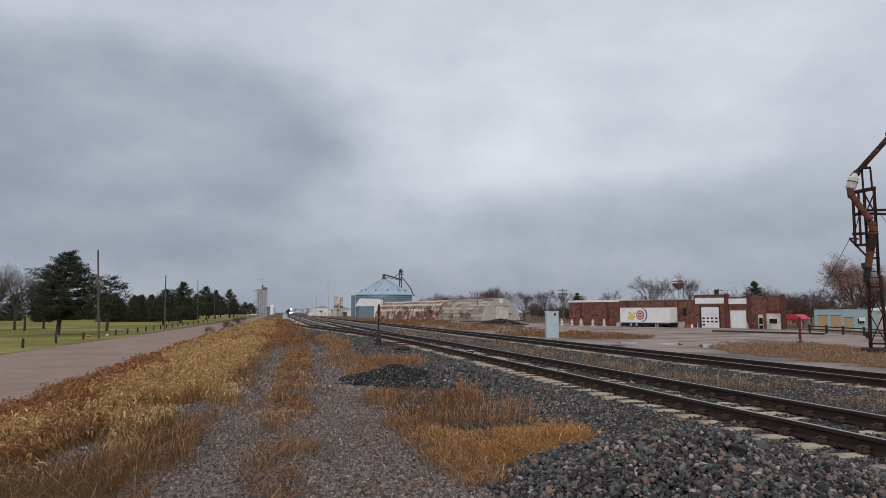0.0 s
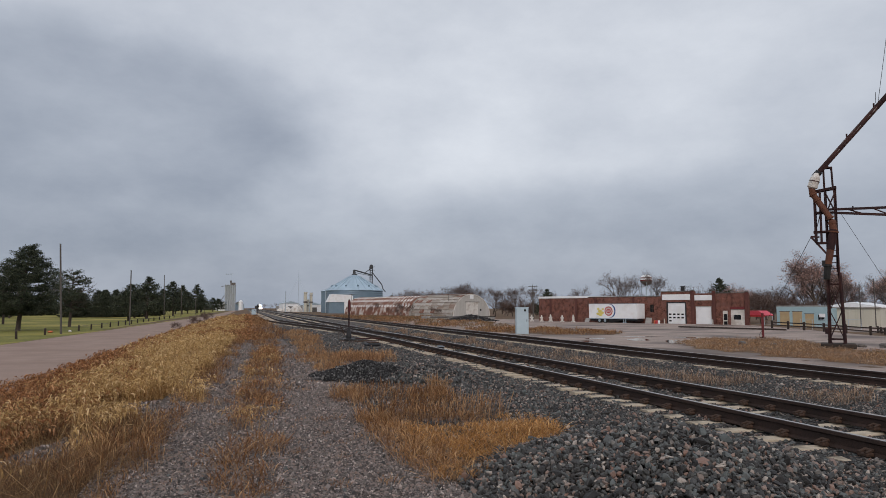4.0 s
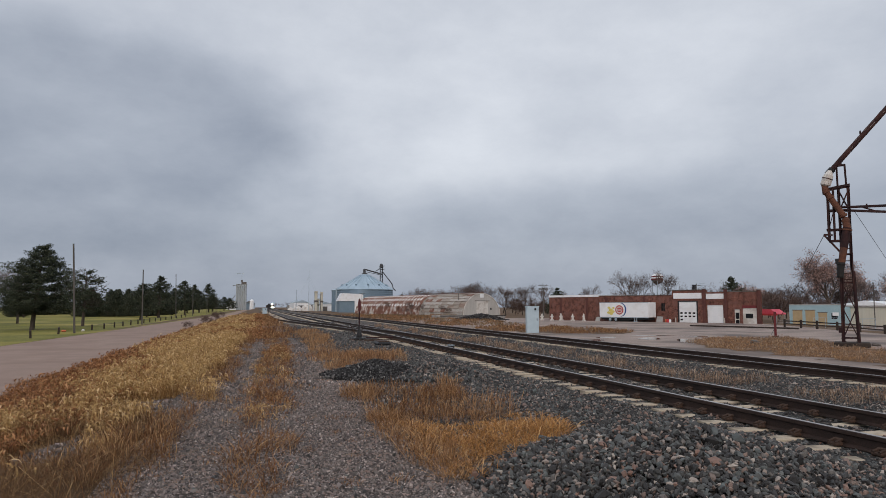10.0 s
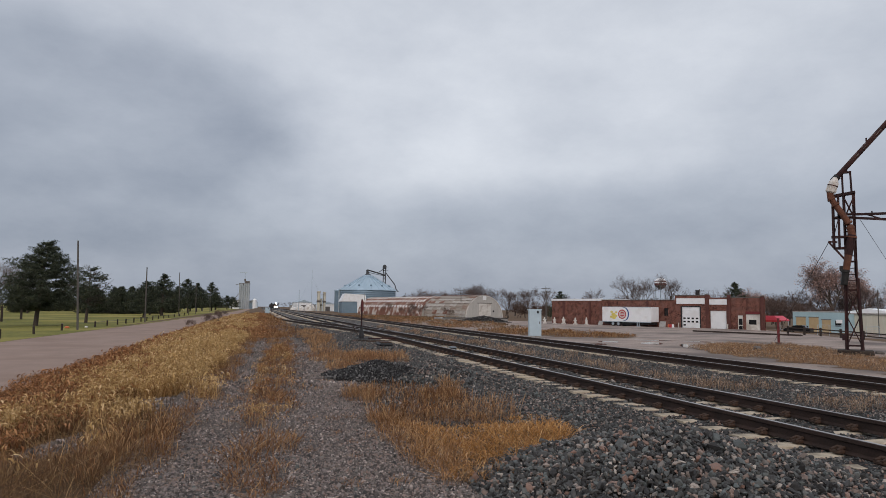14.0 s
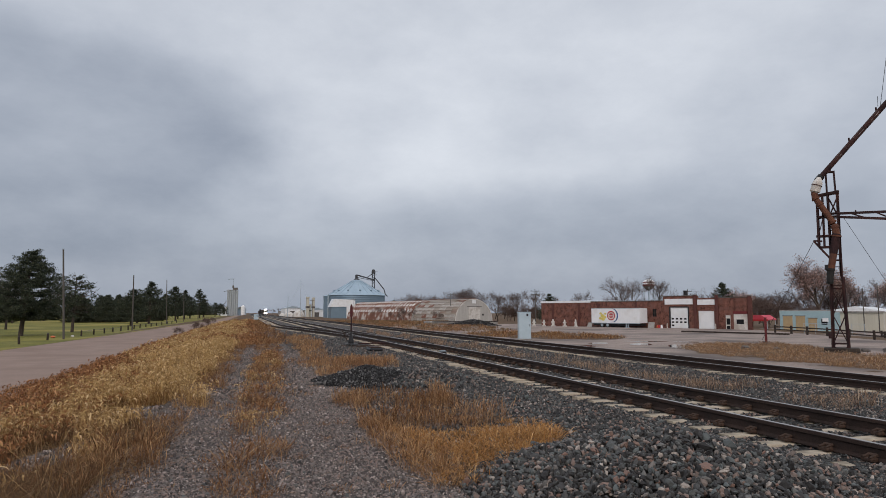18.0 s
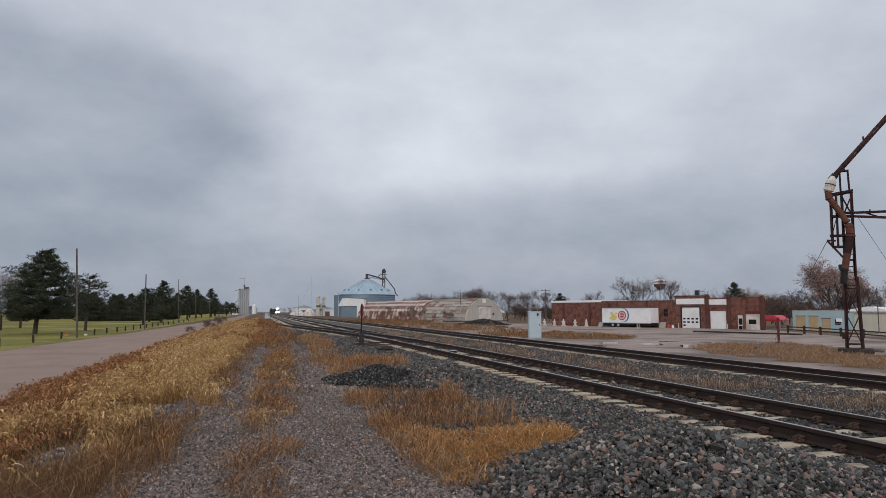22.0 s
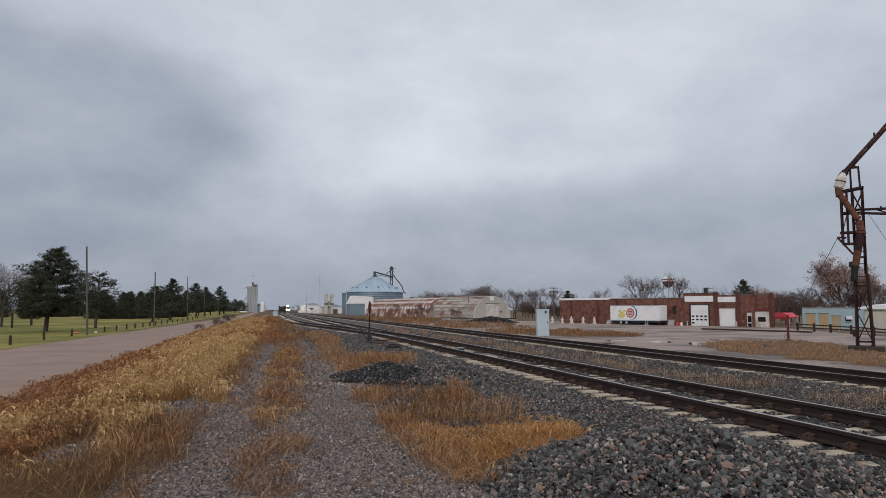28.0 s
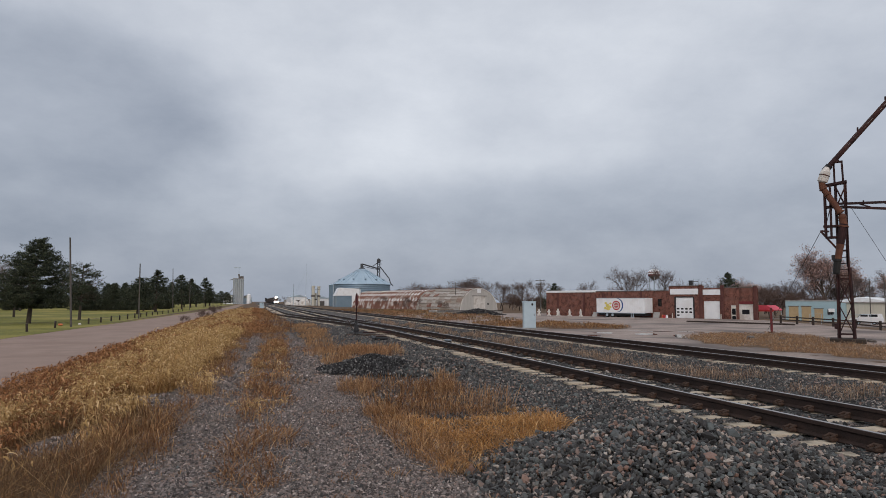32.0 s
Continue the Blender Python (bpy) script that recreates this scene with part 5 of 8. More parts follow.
    for k in range(7):
        a = k * 0.9
        part("canvas_fold", beam((0.30 * math.cos(a), 0.30 * math.sin(a), 0.06), (0.28 * math.cos(a), 0.28 * math.sin(a), 0.72), 0.05, 0.04), M_offwhite, hood, at=pose(-1.23, -0.5, 10.62, 0, 19))
    part("hood_strap", lathe([(0.325, 0.0), (0.325, 0.06)], 14, m=pose(-1.23, -0.5, 10.62, 0, 19) @ Matrix.Translation((0, 0, 0.46))), M_rustiron, hood)
    p = part("neck_pipe", rod((-1.24, -0.5, 10.75), (-1.2, -0.5, 10.2), 0.2, sides=14), M_rustpipe, t, "rust-orange pipe neck")
    p = part("upper_pipe", rod((-1.2, -0.5, 10.25), (-0.22, -0.5, 8.5), 0.19, sides=14), M_rustpipe, t, "rust-orange pipe")
    for c in ((-1.17, -0.5, 10.2), (-0.95, -0.5, 9.8), (-0.27, -0.5, 8.58)):
        part("flange", lathe([(0.25, -0.05), (0.25, 0.05)], 14, m=Matrix.Translation(c) @ pose(0, 0, 0, 0, 151)), M_rustpipe, p)
    bm = bmesh.new()
    bmesh.ops.create_uvsphere(bm, u_segments=12, v_segments=8, radius=0.25, matrix=Matrix.Translation((-0.15, -0.5, 8.25)))
    part("elbow", bm, M_rustpipe, t, smooth=True)
    part("elbow_neck", rod((-0.15, -0.5, 8.3), (-0.1, -0.5, 7.7), 0.21, 0.24, 14), M_rustpipe, t)
    p = part("lower_pipe", rod((-0.10, -0.5, 7.8), (-0.34, -0.5, 6.5), 0.25, 0.24, 14), M_rustiron, t, "dark rusted pipe")
    part("flange", lathe([(0.30, -0.05), (0.30, 0.05)], 14, m=Matrix.Translation((-0.11, -0.5, 7.65)) @ pose(0, 0, 0, 0, 8)), M_rustpipe, p)
    part("tail_pipe", rod((-0.30, -0.5, 6.7), (-0.50, -0.5, 5.5), 0.23, 0.2, 14), M_rustpipe, t, "rust-orange tail pipe")
    part("sleeve", lathe([(0.17, 0), (0.20, 0.1), (0.21, 0.8), (0.26, 0.86), (0.24, 1.0)], 12, m=pose(-0.62, -0.5, 4.55, 0, 5)), M_rubber, t, "black rubber sleeve")
    part("sleeve_tongue", box(-0.14, 0.1, -0.56, -0.44, 5.45, 5.8, 0.03), M_black, t, at=Matrix.Translation((-0.72, 0, 0)))
    # boom, arm and cables
    boom_a, boom_d = Vector((-0.95, -0.4, 11.5)), Vector((4.51, 0, 5.15)).normalized()
    boom = part("boom", rod(boom_a, boom_a + boom_d * 16.0, 0.165, sides=14), M_rustiron, t, "long raised pipe boom with flaking pale paint")
    part("boom_collar", rod(boom_a - boom_d * 0.15, boom_a + boom_d * 0.3, 0.22, sides=12), M_black, boom)
    part("boom_hinge", beam((-0.6, -0.4, 11.9), (-0.2, -0.4, 12.0), 0.2, 0.16), M_rustiron, boom)
    for k, w in ((1.6, 0.5), (2.5, 0.35), (3.3, 0.8), (4.6, 0.25), (5.0, 0.4), (6.6, 0.2), (8.4, 0.5)):
        q = boom_a + boom_d * k
        part("paint_flake", rod(q, q + boom_d * w, 0.169, sides=7), M_flake, boom, "band of flaking pale paint")
    for k in (3.0, 5.4, 6.9, 9.8, 12.0):
        q = boom_a + boom_d * k
        part("boom_lug", box(-0.05, 0.05, -0.05, 0.05, 0, 0.22), M_rustiron, boom, at=Matrix.Translation(q + Vector((-0.12, 0, 0.1))))
    part("arm_chord", beam((0.1, -0.2, 9.16), (6.0, -0.2, 9.0), 0.15), M_rustiron, t)
    part("arm_chord", beam((0.1, -0.2, 8.93), (6.0, -0.2, 8.26), 0.15), M_rustiron, t)
    for k in range(4):
        x = 0.75 + 1.4 * k
        part("arm_web", beam((x, -0.2, 9.14 - x * 0.027), (x + 0.9, -0.2, 8.93 - (x + 0.9) * 0.113), 0.08), M_rustiron, t)
    part("arm_bolt", rod((1.05, -0.25, 9.0), (1.05, -0.25, 9.3), 0.05, sides=6), M_rustiron, t)
    part("hoist_cable", rod((2.74, -0.4, 15.97), (3.8, -0.4, 22.85), 0.015, sides=4), M_black, t)
    part("hoist_cable", rod((2.6, -0.4, 15.9), (2.62, -0.4, 16.6), 0.015, sides=4), M_black, t)
    part("guy_cable", rod((0.36, 0.0, 8.9), (4.75, 0.0, 0.1), 0.012, sides=4), M_black, t)
    part("guy_cable", rod((-1.42, -0.35, 7.38), (-6.1, 15.2, 0.25), 0.02, sides=4), M_black, t)
    part("cable_clamp", box(-0.14, 0.1, -0.45, -0.25, 1.0, 1.35, 0.02), M_rustiron, t, at=Matrix.Translation((-0.72, 0, 0)))
    return t


loading_tower()
p = thing("red_post", "stout dull red steel post standing in dry grass", "post", pose(44.4, 49.7, 0.0, 0, 0, -40))
part("shaft", box(-0.10, 0.10, -0.10, 0.10, -0.2, 2.2, 0.02), M_darkred, p)
part("cap", box(-0.12, 0.12, -0.12, 0.12, 2.2, 2.25, 0.01), M_darkred, p)
part("foot_plate", box(-0.25, 0.25, -0.25, 0.25, -0.1, 0.12, 0.02), M_rustiron, p)


def switch_stand():
    z = float(hz(4.95, 33.4))
    s = thing("switch_stand", "dark railway switch stand with a faded red target", "switch stand", pose(4.95, 33.4, z))
    for y in (-0.45, 0.45):
        part("headblock", box(-0.45, 1.6, y - 0.1, y + 0.1, -0.12, 0.03, 0.02), M_clip, s, "dark timber headblock")
    part("bed_plate", box(-0.3, 0.3, -0.4, 0.4, 0.1, 0.14), M_black, s)
    part("housing", lathe([(0.14, 0.14), (0.14, 0.25), (0.07, 0.55), (0.05, 0.72)], 10), M_black, s, "dark cast housing")
    part("mast", rod((0, 0, 0.7), (0, 0, 2.06), 0.035), M_rustiron, s)
    tg = part("target", lathe([(0.17, -0.012), (0.17, 0.012)], 20, m=pose(0, 0, 1.72, 0, 90, 14) @ Matrix.Diagonal((1.95, 1, 1, 1))), M_darkred, s, "oval faded red target")
    part("target_rim", lathe([(0.18, -0.006), (0.18, 0.006)], 20, m=pose(0, 0, 1.72, 0, 90, 14) @ Matrix.Diagonal((1.95, 1, 1, 1))), M_rustiron, tg)
    part("hand_lever", rod((-0.2, -0.1, 0.3), (-0.45, -0.15, 0.75), 0.02), M_clip, s)
    part("lock_post", rod((-0.5, 0.1, 0.1), (-0.5, 0.1, 0.5), 0.03), M_concrete_dk, s)
    part("throw_rod", rod((0.2, 0, 0.12), (2.2, 0, 0.14), 0.03), M_rustiron, s)
    m = thing("switch_machine_box", "low dark steel box beside the rails", "rail equipment", pose(5.4, 29.4, float(hz(5.4, 29.4))))
    part("casing", box(-0.3, 0.3, -0.5, 0.5, 0, 0.16, 0.06), M_black, m)
    part("lid", box(-0.24, 0.24, -0.42, 0.42, 0.16, 0.2, 0.02), M_clip, m)
    b = thing("rail_joint_box", "small dark junction box fixed between the rails", "rail equipment", pose(7.4, 25.5, 1.03))
    part("case", box(-0.11, 0.11, -0.16, 0.16, 0, 0.12, 0.03), M_black, b)
    part("lid", box(-0.12, 0.12, -0.17, 0.17, 0.12, 0.14, 0.01), M_galv, b)


switch_stand()


def signal_cabinet(x, y, w, d, h, label, turn):
    z = float(hz(x, y))
    c = thing("signal_cabinet", label, "cabinet", pose(x, y, z, 0, 0, turn))
    part("plinth", box(-w / 2 - 0.12, w / 2 + 0.12, -d / 2 - 0.12, d / 2 + 0.12, -0.3, 0.12, 0.02), M_concrete, c)
    part("body", box(-w / 2, w / 2, -d / 2, d / 2, 0.12, h, 0.02), M_cabinet, c)
    part("lid", box(-w / 2 - 0.05, w / 2 + 0.05, -d / 2 - 0.05, d / 2 + 0.05, h, h + 0.07, 0.02), M_cabinet, c)
    dr = part("door", box(-w / 2 + 0.05, w / 2 - 0.05, -d / 2 - 0.03, -d / 2, 0.2, h - 0.1, 0.01), M_cabinet, c)
    part("handle", box(w / 2 - 0.2, w / 2 - 0.15, -d / 2 - 0.07, -d / 2 - 0.03, h * 0.5, h * 0.5 + 0.2), M_black, dr)
    for z0 in (0.45, h - 0.5):
        part("hinge", box(-w / 2 + 0.02, -w / 2 + 0.06, -d / 2 - 0.05, -d / 2 - 0.02, z0, z0 + 0.12), M_galv, dr)
    lp = part("lamp_bracket", beam((w * 0.2, -d / 2, h + 0.07), (w * 0.2, -d / 2 - 0.12, h + 0.22), 0.05), M_galv, c)
    part("lamp", lathe([(0.05, 0), (0.09, 0.06), (0.09, 0.18), (0.05, 0.22)], 10, m=Matrix.Translation((w * 0.2, -d / 2 - 0.12, h - 0.32))), M_black, lp)
    return c


signal_cabinet(25.0, 58.7, 1.15, 0.8, 2.55, "tall silver-blue steel signal cabinet beside the second line", -15)
signal_cabinet(1.9, 163, 1.0, 0.8, 1.3, "small white signal cabinet by the far track", 0)
m = thing("signal_mast", "short dark signal mast by the track", "signal", pose(2.9, 170, 1.0))
part("mast", rod((0, 0, 0), (0, 0, 2.4), 0.06), M_black, m)
part("head", box(-0.2, 0.2, -0.1, 0.1, 1.7, 2.5, 0.04), M_black, m)


def utility_pole(x, y, h, label, arms=0, lean=0.0, z=0.0, group="roadside poles"):
    p = thing("utility_pole", label, "pole", pose(x, y, z, lean * 0.4, lean), group=group)
    part("shaft", rod((0, 0, -0.3), (0, 0, h), 0.105, 0.075, 10), M_wood_old, p)
    part("cap", lathe([(0.09, h - 0.02), (0.09, h + 0.06), (0.04, h + 0.1)], 8), M_galv, p)
    for k in range(arms):
        a = part("crossarm", beam((-1.2, 0, h - 0.5 - 0.8 * k), (1.2, 0, h - 0.5 - 0.8 * k), 0.12), M_wood_old, p)
        for s in (-1.0, -0.5, 0.5, 1.0):
            part("insulator", lathe([(0.03, 0), (0.06, 0.06), (0.03, 0.16)], 6, m=Matrix.Translation((s, 0, h - 0.44 - 0.8 * k))), M_black, a)
    return p


for x, y, h, ln in ((-17.55, 75.1, 9.05, -3.2), (-16.5, 109.5, 8.25, -0.8), (-18.6, 172.9, 10.5, -1.6), (-18.4, 214.6, 9.4, -0.9), (-19.0, 284, 9.4, -1.1), (-19.2, 350, 9.0, 0.3)):
    utility_pole(x, y, h, "bare weathered wooden pole beside the road", 0, ln)
for x, y, h, n in ((66.8, 150, 8.4, 2), (70.5, 158, 7.6, 1), (103, 165, 9.5, 1), (62, 205, 9.0, 1), (96, 131, 8.0, 1), (123, 118, 8.0, 0), (112.5, 100.5, 8.2, 0), (115, 99.5, 9.2, 0), (30, 330, 9, 1), (44, 290, 9, 1)):
    utility_pole(x, y, h, "dark utility pole with crossarms" if n else "plain dark wooden pole", n, z=-0.8 if x > 105 else 0.0, group="town poles")


# low posts along the park, with a cable
def bollard_posts():
    g = thing("post", "short weathered wooden post along a park lawn", "post", group="park edge posts")
    part("shaft", rod((0, 0, -0.2), (0, 0, 0.68), 0.10, 0.09, 8), M_wood_dark, g)
    part("top", lathe([(0.09, 0.68), (0.06, 0.72), (0.01, 0.73)], 8), M_wood_old, g)
    rows = [(-18.2, 56.0), (-18.3, 64.1), (-18.4, 72.8), (-18.0, 84.6), (-17.8, 90.0), (-17.6, 95.1), (-17.5, 100.2), (-17.5, 106.2), (-17.5, 112.4), (-17.6, 118.5), (-17.7, 125.5), (-17.7, 132.5), (-17.8, 140), (-17.8, 148), (-17.8, 157), (-17.8, 167), (-17.9, 178), (-18, 190)]
    g.matrix_basis = pose(-18.1, 48.0, 0)
    for x, y in rows:
        copy_thing(g, pose(x, y, random.uniform(-0.06, 0.04), random.uniform(-3, 3), random.uniform(-3, 3), random.uniform(0, 90)))
    r = [(-18.0, 84.6)] + rows[4:]
    c = thing("post_cable", "slack cable strung between park posts", "cable")
    for (xa, ya), (xb, yb) in zip(r, r[1:]):
        part("span", rod((xa, ya, 0.56), (xb, yb, 0.56), 0.02, sides=5), M_black, c)
    t = thing("tall_post", "tall dark post on the park lawn", "post", pose(-34.2, 105.5, 0))
    part("shaft", rod((0, 0, -0.2), (0, 0, 2.1), 0.16, 0.14, 8), M_wood_dark, t)
    part("top", lathe([(0.14, 2.1), (0.05, 2.18)], 8), M_wood_dark, t)
    b = thing("lawn_ornament", "small orange object lying on the park lawn", "ornament", pose(-19.6, 79.5, 0.02))
    part("bowl", lathe([(0.16, 0), (0.26, 0.08), (0.2, 0.18), (0.05, 0.22)], 12), M_orange_p, b)
    b2 = thing("lawn_stone", "small pale stone on the park lawn", "stone", pose(-18.2, 81.5, 0.02))
    part("lump", lathe([(0.16, 0), (0.18, 0.1), (0.08, 0.2)], 8), M_offwhite, b2)


bollard_posts()


def rail_fence(pts, label):
    f = thing("rail_fence", label, "fence")
    for (x, y) in pts:
        z = float(hz(x, y))
        part("fence_post", box(-0.11, 0.11, -0.11, 0.11, -0.2, 1.05, 0.015), M_wood_dark, f, at=pose(x, y, z, 0, 0, 20))
    for a, b in zip(pts, pts[1:]):
        for h in (0.45, 0.82):
            za, zb = float(hz(*a)) + h, float(hz(*b)) + h
            part("fence_rail", beam((*a, za), (*b, zb), 0.07, 0.14), M_wood_dark, f)
    return f


rail_fence([(69.0, 75.5), (67.8, 71.4), (67.2, 68.2), (67.0, 65.0), (66.9, 61.8), (66.9, 58.6), (67.0, 55.4), (67.1, 52.2), (67.3, 49.0), (67.5, 45.8), (67.8, 42.6)], "dark wooden post-and-rail fence along the lot")
rail_fence([(87.0, 75.0), (83.5, 71.5), (80.0, 68.0), (77.0, 64.5), (74.5, 61.0)], "dark wooden post-and-rail fence along the street")
for k in range(9):
    a, b = Vector((58.2, 81.0, 0)), Vector((62.8, 66.5, 0))
    q = a.lerp(b, (k + 0.5) / 9)
    solo("parking_log", bm_mesh("parking_log", beam((-0.84, 0, 0.1), (0.84, 0, 0.1), 0.22, 0.2), M_wood_dark), "old dark timber laid as a parking stop", "timber", "parking stops", at=pose(q.x, q.y, float(hz(q.x, q.y)), 0, 0, -72 + random.uniform(-4, 4)))
for x, y, s, r in ((33.5, 39.5, 0.35, 1), (39.8, 35.6, 0.3, 2), (35.0, 38.2, 0.25, 3), (47.0, 45.0, 0.22, 4), (40.8, 34.7, 0.4, 5)):
    bm = bmesh.new()
    bmesh.ops.create_icosphere(bm, subdivisions=2, radius=s)
    rr = random.Random(r)
    for v in bm.verts:
        v.co *= rr.uniform(0.75, 1.1)
        v.co.z *= 0.55
    solo("rock", bm_mesh("rock", bm, M_concrete_dk), "lump of dark broken concrete on the lot edge", "rock", "broken concrete", at=pose(x, y, float(hz(x, y)) + s * 0.3))


# ---- vehicles on the side street ----
def wheel(parent, x, y, r):
    w = part("wheel", lathe([(0.1, -0.11), (r * 0.93, -0.11), (r, -0.07), (r, 0.07), (r * 0.93, 0.11), (0.1, 0.11)], 16, m=pose(x, y, r, 90)), M_rubber, parent)
    part("rim", lathe([(0.03, -0.12), (r * 0.6, -0.12), (r * 0.6, 0.12), (0.03, 0.12)], 10, m=pose(x, y, r, 90)), M_galv, w)


def car(label, paint, side, cabin, length, width, wheels, r, category="car"):
    """side and cabin: outlines (x, z) with the front at +x."""
    c = thing("car" if category == "car" else "pickup_truck" if category == "pickup" else "suv", label, category)
    bm = prism(side, -width / 2, width / 2)
    bmesh.ops.bevel(bm, geom=list(bm.edges), offset=0.05, segments=2, affect="EDGES")
    part("body", bm, paint, c)
    gx = [x for x, z in cabin]
    bm = prism(cabin, -width / 2 + 0.12, width / 2 - 0.12)
    bmesh.ops.bevel(bm, geom=list(bm.edges), offset=0.05, segments=2, affect="EDGES")
    part("cabin", bm, paint, c)
    zb, zt = min(z for x, z in cabin), max(z for x, z in cabin)
    x0, x1 = min(gx), max(gx)
    for s in (-1, 1):
        for a, b in ((0.12, 0.48), (0.54, 0.86)):
            part("side_window", box(x0 + (x1 - x0) * a, x0 + (x1 - x0) * b, s * (width / 2 - 0.12) - 0.01, s * (width / 2 - 0.12) + 0.01, zb + (zt - zb) * 0.35, zt - 0.12), M_glass, c)
        part("headlight", box(length / 2 - 0.16, length / 2 + 0.01, s * width * 0.36 - 0.14, s * width * 0.36 + 0.14, 0.62, 0.78, 0.02), M_white, c)
        part("taillight", box(-length / 2 - 0.01, -length / 2 + 0.1, s * width * 0.4 - 0.1, s * width * 0.4 + 0.1, 0.7, 0.95, 0.02), M_red, c)
        for x in wheels:
            wheel(c, x, s * (width / 2 - 0.12), r)
    part("windscreen", beam((x1 - 0.42, 0, zt - 0.1), (x1 + 0.02, 0, zb + 0.15), width - 0.5, 0.03), M_glass, c)
    part("bumper", box(length / 2 - 0.06, length / 2 + 0.06, -width * 0.45, width * 0.45, 0.35, 0.55, 0.03), M_galv, c)
    return c


sedan = [(-2.3, 0.3), (2.3, 0.3), (2.35, 0.6), (2.1, 0.82), (1.0, 0.95), (-1.7, 1.0), (-2.3, 0.92)]
sedan_cab = [(-1.75, 0.9), (1.05, 0.9), (0.35, 1.42), (-0.9, 1.45)]
suv = [(-2.4, 0.4), (2.4, 0.4), (2.45, 0.8), (2.2, 1.08), (1.1, 1.15), (-2.35, 1.15)]
suv_cab = [(-2.3, 1.05), (1.15, 1.05), (0.55, 1.8), (-2.15, 1.84)]
pick = [(-2.9, 0.5), (2.85, 0.5), (2.95, 0.85), (2.75, 1.15), (1.5, 1.25), (-2.9, 1.2)]
pick_cab = [(-0.9, 1.15), (1.55, 1.15), (0.85, 1.9), (-0.75, 1.9)]
white_pickup = car("white crew-cab pickup driving along the side street", M_carwhite, pick, pick_cab, 5.8, 2.0, (-1.8, 1.85), 0.4, "pickup")
blue_car = car("bright blue sedan driving along the side street", M_carblue, sedan, sedan_cab, 4.6, 1.8, (-1.4, 1.45), 0.33)
black_suv = car("black four-wheel-drive driving along the side street", M_carblack, suv, suv_cab, 4.8, 1.9, (-1.45, 1.5), 0.38, "suv")
black_car = car("black sedan driving along the side street", M_carblack, sedan, sedan_cab, 4.6, 1.8, (-1.4, 1.45), 0.33)
dark_car = car("dark grey sedan driving along the side street", M_carblack, sedan, sedan_cab, 4.6, 1.8, (-1.4, 1.45), 0.33)
white_car = car("white hatchback driving along the side street", M_carwhite, suv, suv_cab, 4.5, 1.8, (-1.4, 1.45), 0.34, "suv")


# ---- the train ----
def locomotive(name, label, lit):
    """Front at -y, rail head at z 0."""
    L = thing(name, label, "locomotive")
    part("frame", box(-1.5, 1.5, 0.2, 22.0, 1.1, 1.45, 0.03), M_black, L)
    part("nose", prism([(-1.1, 1.45), (1.1, 1.45), (1.1, 3.2), (0.8, 3.5), (-0.8, 3.5), (-1.1, 3.2)], 0.5, 2.6), M_loco_y, L, "rust-brown short hood")
    cab = part("cab", prism([(-1.55, 1.45), (1.55, 1.45), (1.55, 4.2), (0.9, 4.7), (-0.9, 4.7), (-1.55, 4.2)], 2.6, 5.2), M_loco, L)
    for x in (-0.75, 0.75):
        part("front_window", box(x - 0.5, x + 0.5, 2.55, 2.6, 3.6, 4.2), M_glass, cab)
    part("long_hood", prism([(-1.1, 1.45), (1.1, 1.45), (1.1, 4.1), (0.7, 4.5), (-0.7, 4.5), (-1.1, 4.1)], 5.2, 21.5), M_loco, L)
    part("radiator", prism([(-1.5, 3.4), (1.5, 3.4), (1.5, 4.3), (1.0, 4.7), (-1.0, 4.7), (-1.5, 4.3)], 16.5, 21.0), M_loco, L)
    part("fuel_tank", box(-1.35, 1.35, 8.5, 13.5, 0.35, 1.1, 0.15), M_black, L)
    part("pilot", prism([(-1.4, 0.15), (1.4, 0.15), (1.45, 1.45), (-1.45, 1.45)], 0.0, 0.35), M_loco_y, L, "snow-plough pilot")
    for y in (2.4, 4.4, 6.4, 15.4, 17.4, 19.4):
        for x in (-0.75, 0.75):
            part("wheel", lathe([(0.1, -0.07), (0.52, -0.07), (0.55, 0.07), (0.1, 0.07)], 18, m=pose(x, y, 0.52, 0, 90)), M_black, L)
    for y in (4.4, 17.4):
        for x in (-1.1, 1.1):
            part("truck_frame", box(x - 0.1, x + 0.1, y - 2.7, y + 2.7, 0.4, 0.95, 0.05), M_black, L)
    for y in np.linspace(6, 21, 8):
        for x in (-1.45, 1.45):
            part("railing_post", rod((x, y, 1.45), (x, y, 2.5), 0.025, sides=5), M_loco, L)
    for x in (-1.45, 1.45):
        part("handrail", rod((x, 6, 2.5), (x, 21, 2.5), 0.025, sides=5), M_loco, L)
    if lit:
        hl = part("headlight_housing", box(-0.9, 0.9, 2.45, 2.6, 3.95, 4.9, 0.03), M_black, L)
        # lens discs are oversized, so that their shape takes in the glare
        for x in (-0.44, 0.44):
            part("headlight", lathe([(0.42, 0), (0.42, 0.04)], 14, m=pose(x, 2.44, 4.43, 90)), M_lamp, hl, "lit headlight")
        for x in (-0.95, 0.95):
            part("ditch_light", lathe([(0.42, 0), (0.42, 0.05)], 12, m=pose(x, -0.02, 1.25, 90)), M_lamp, L, "lit ditch light")
    return L


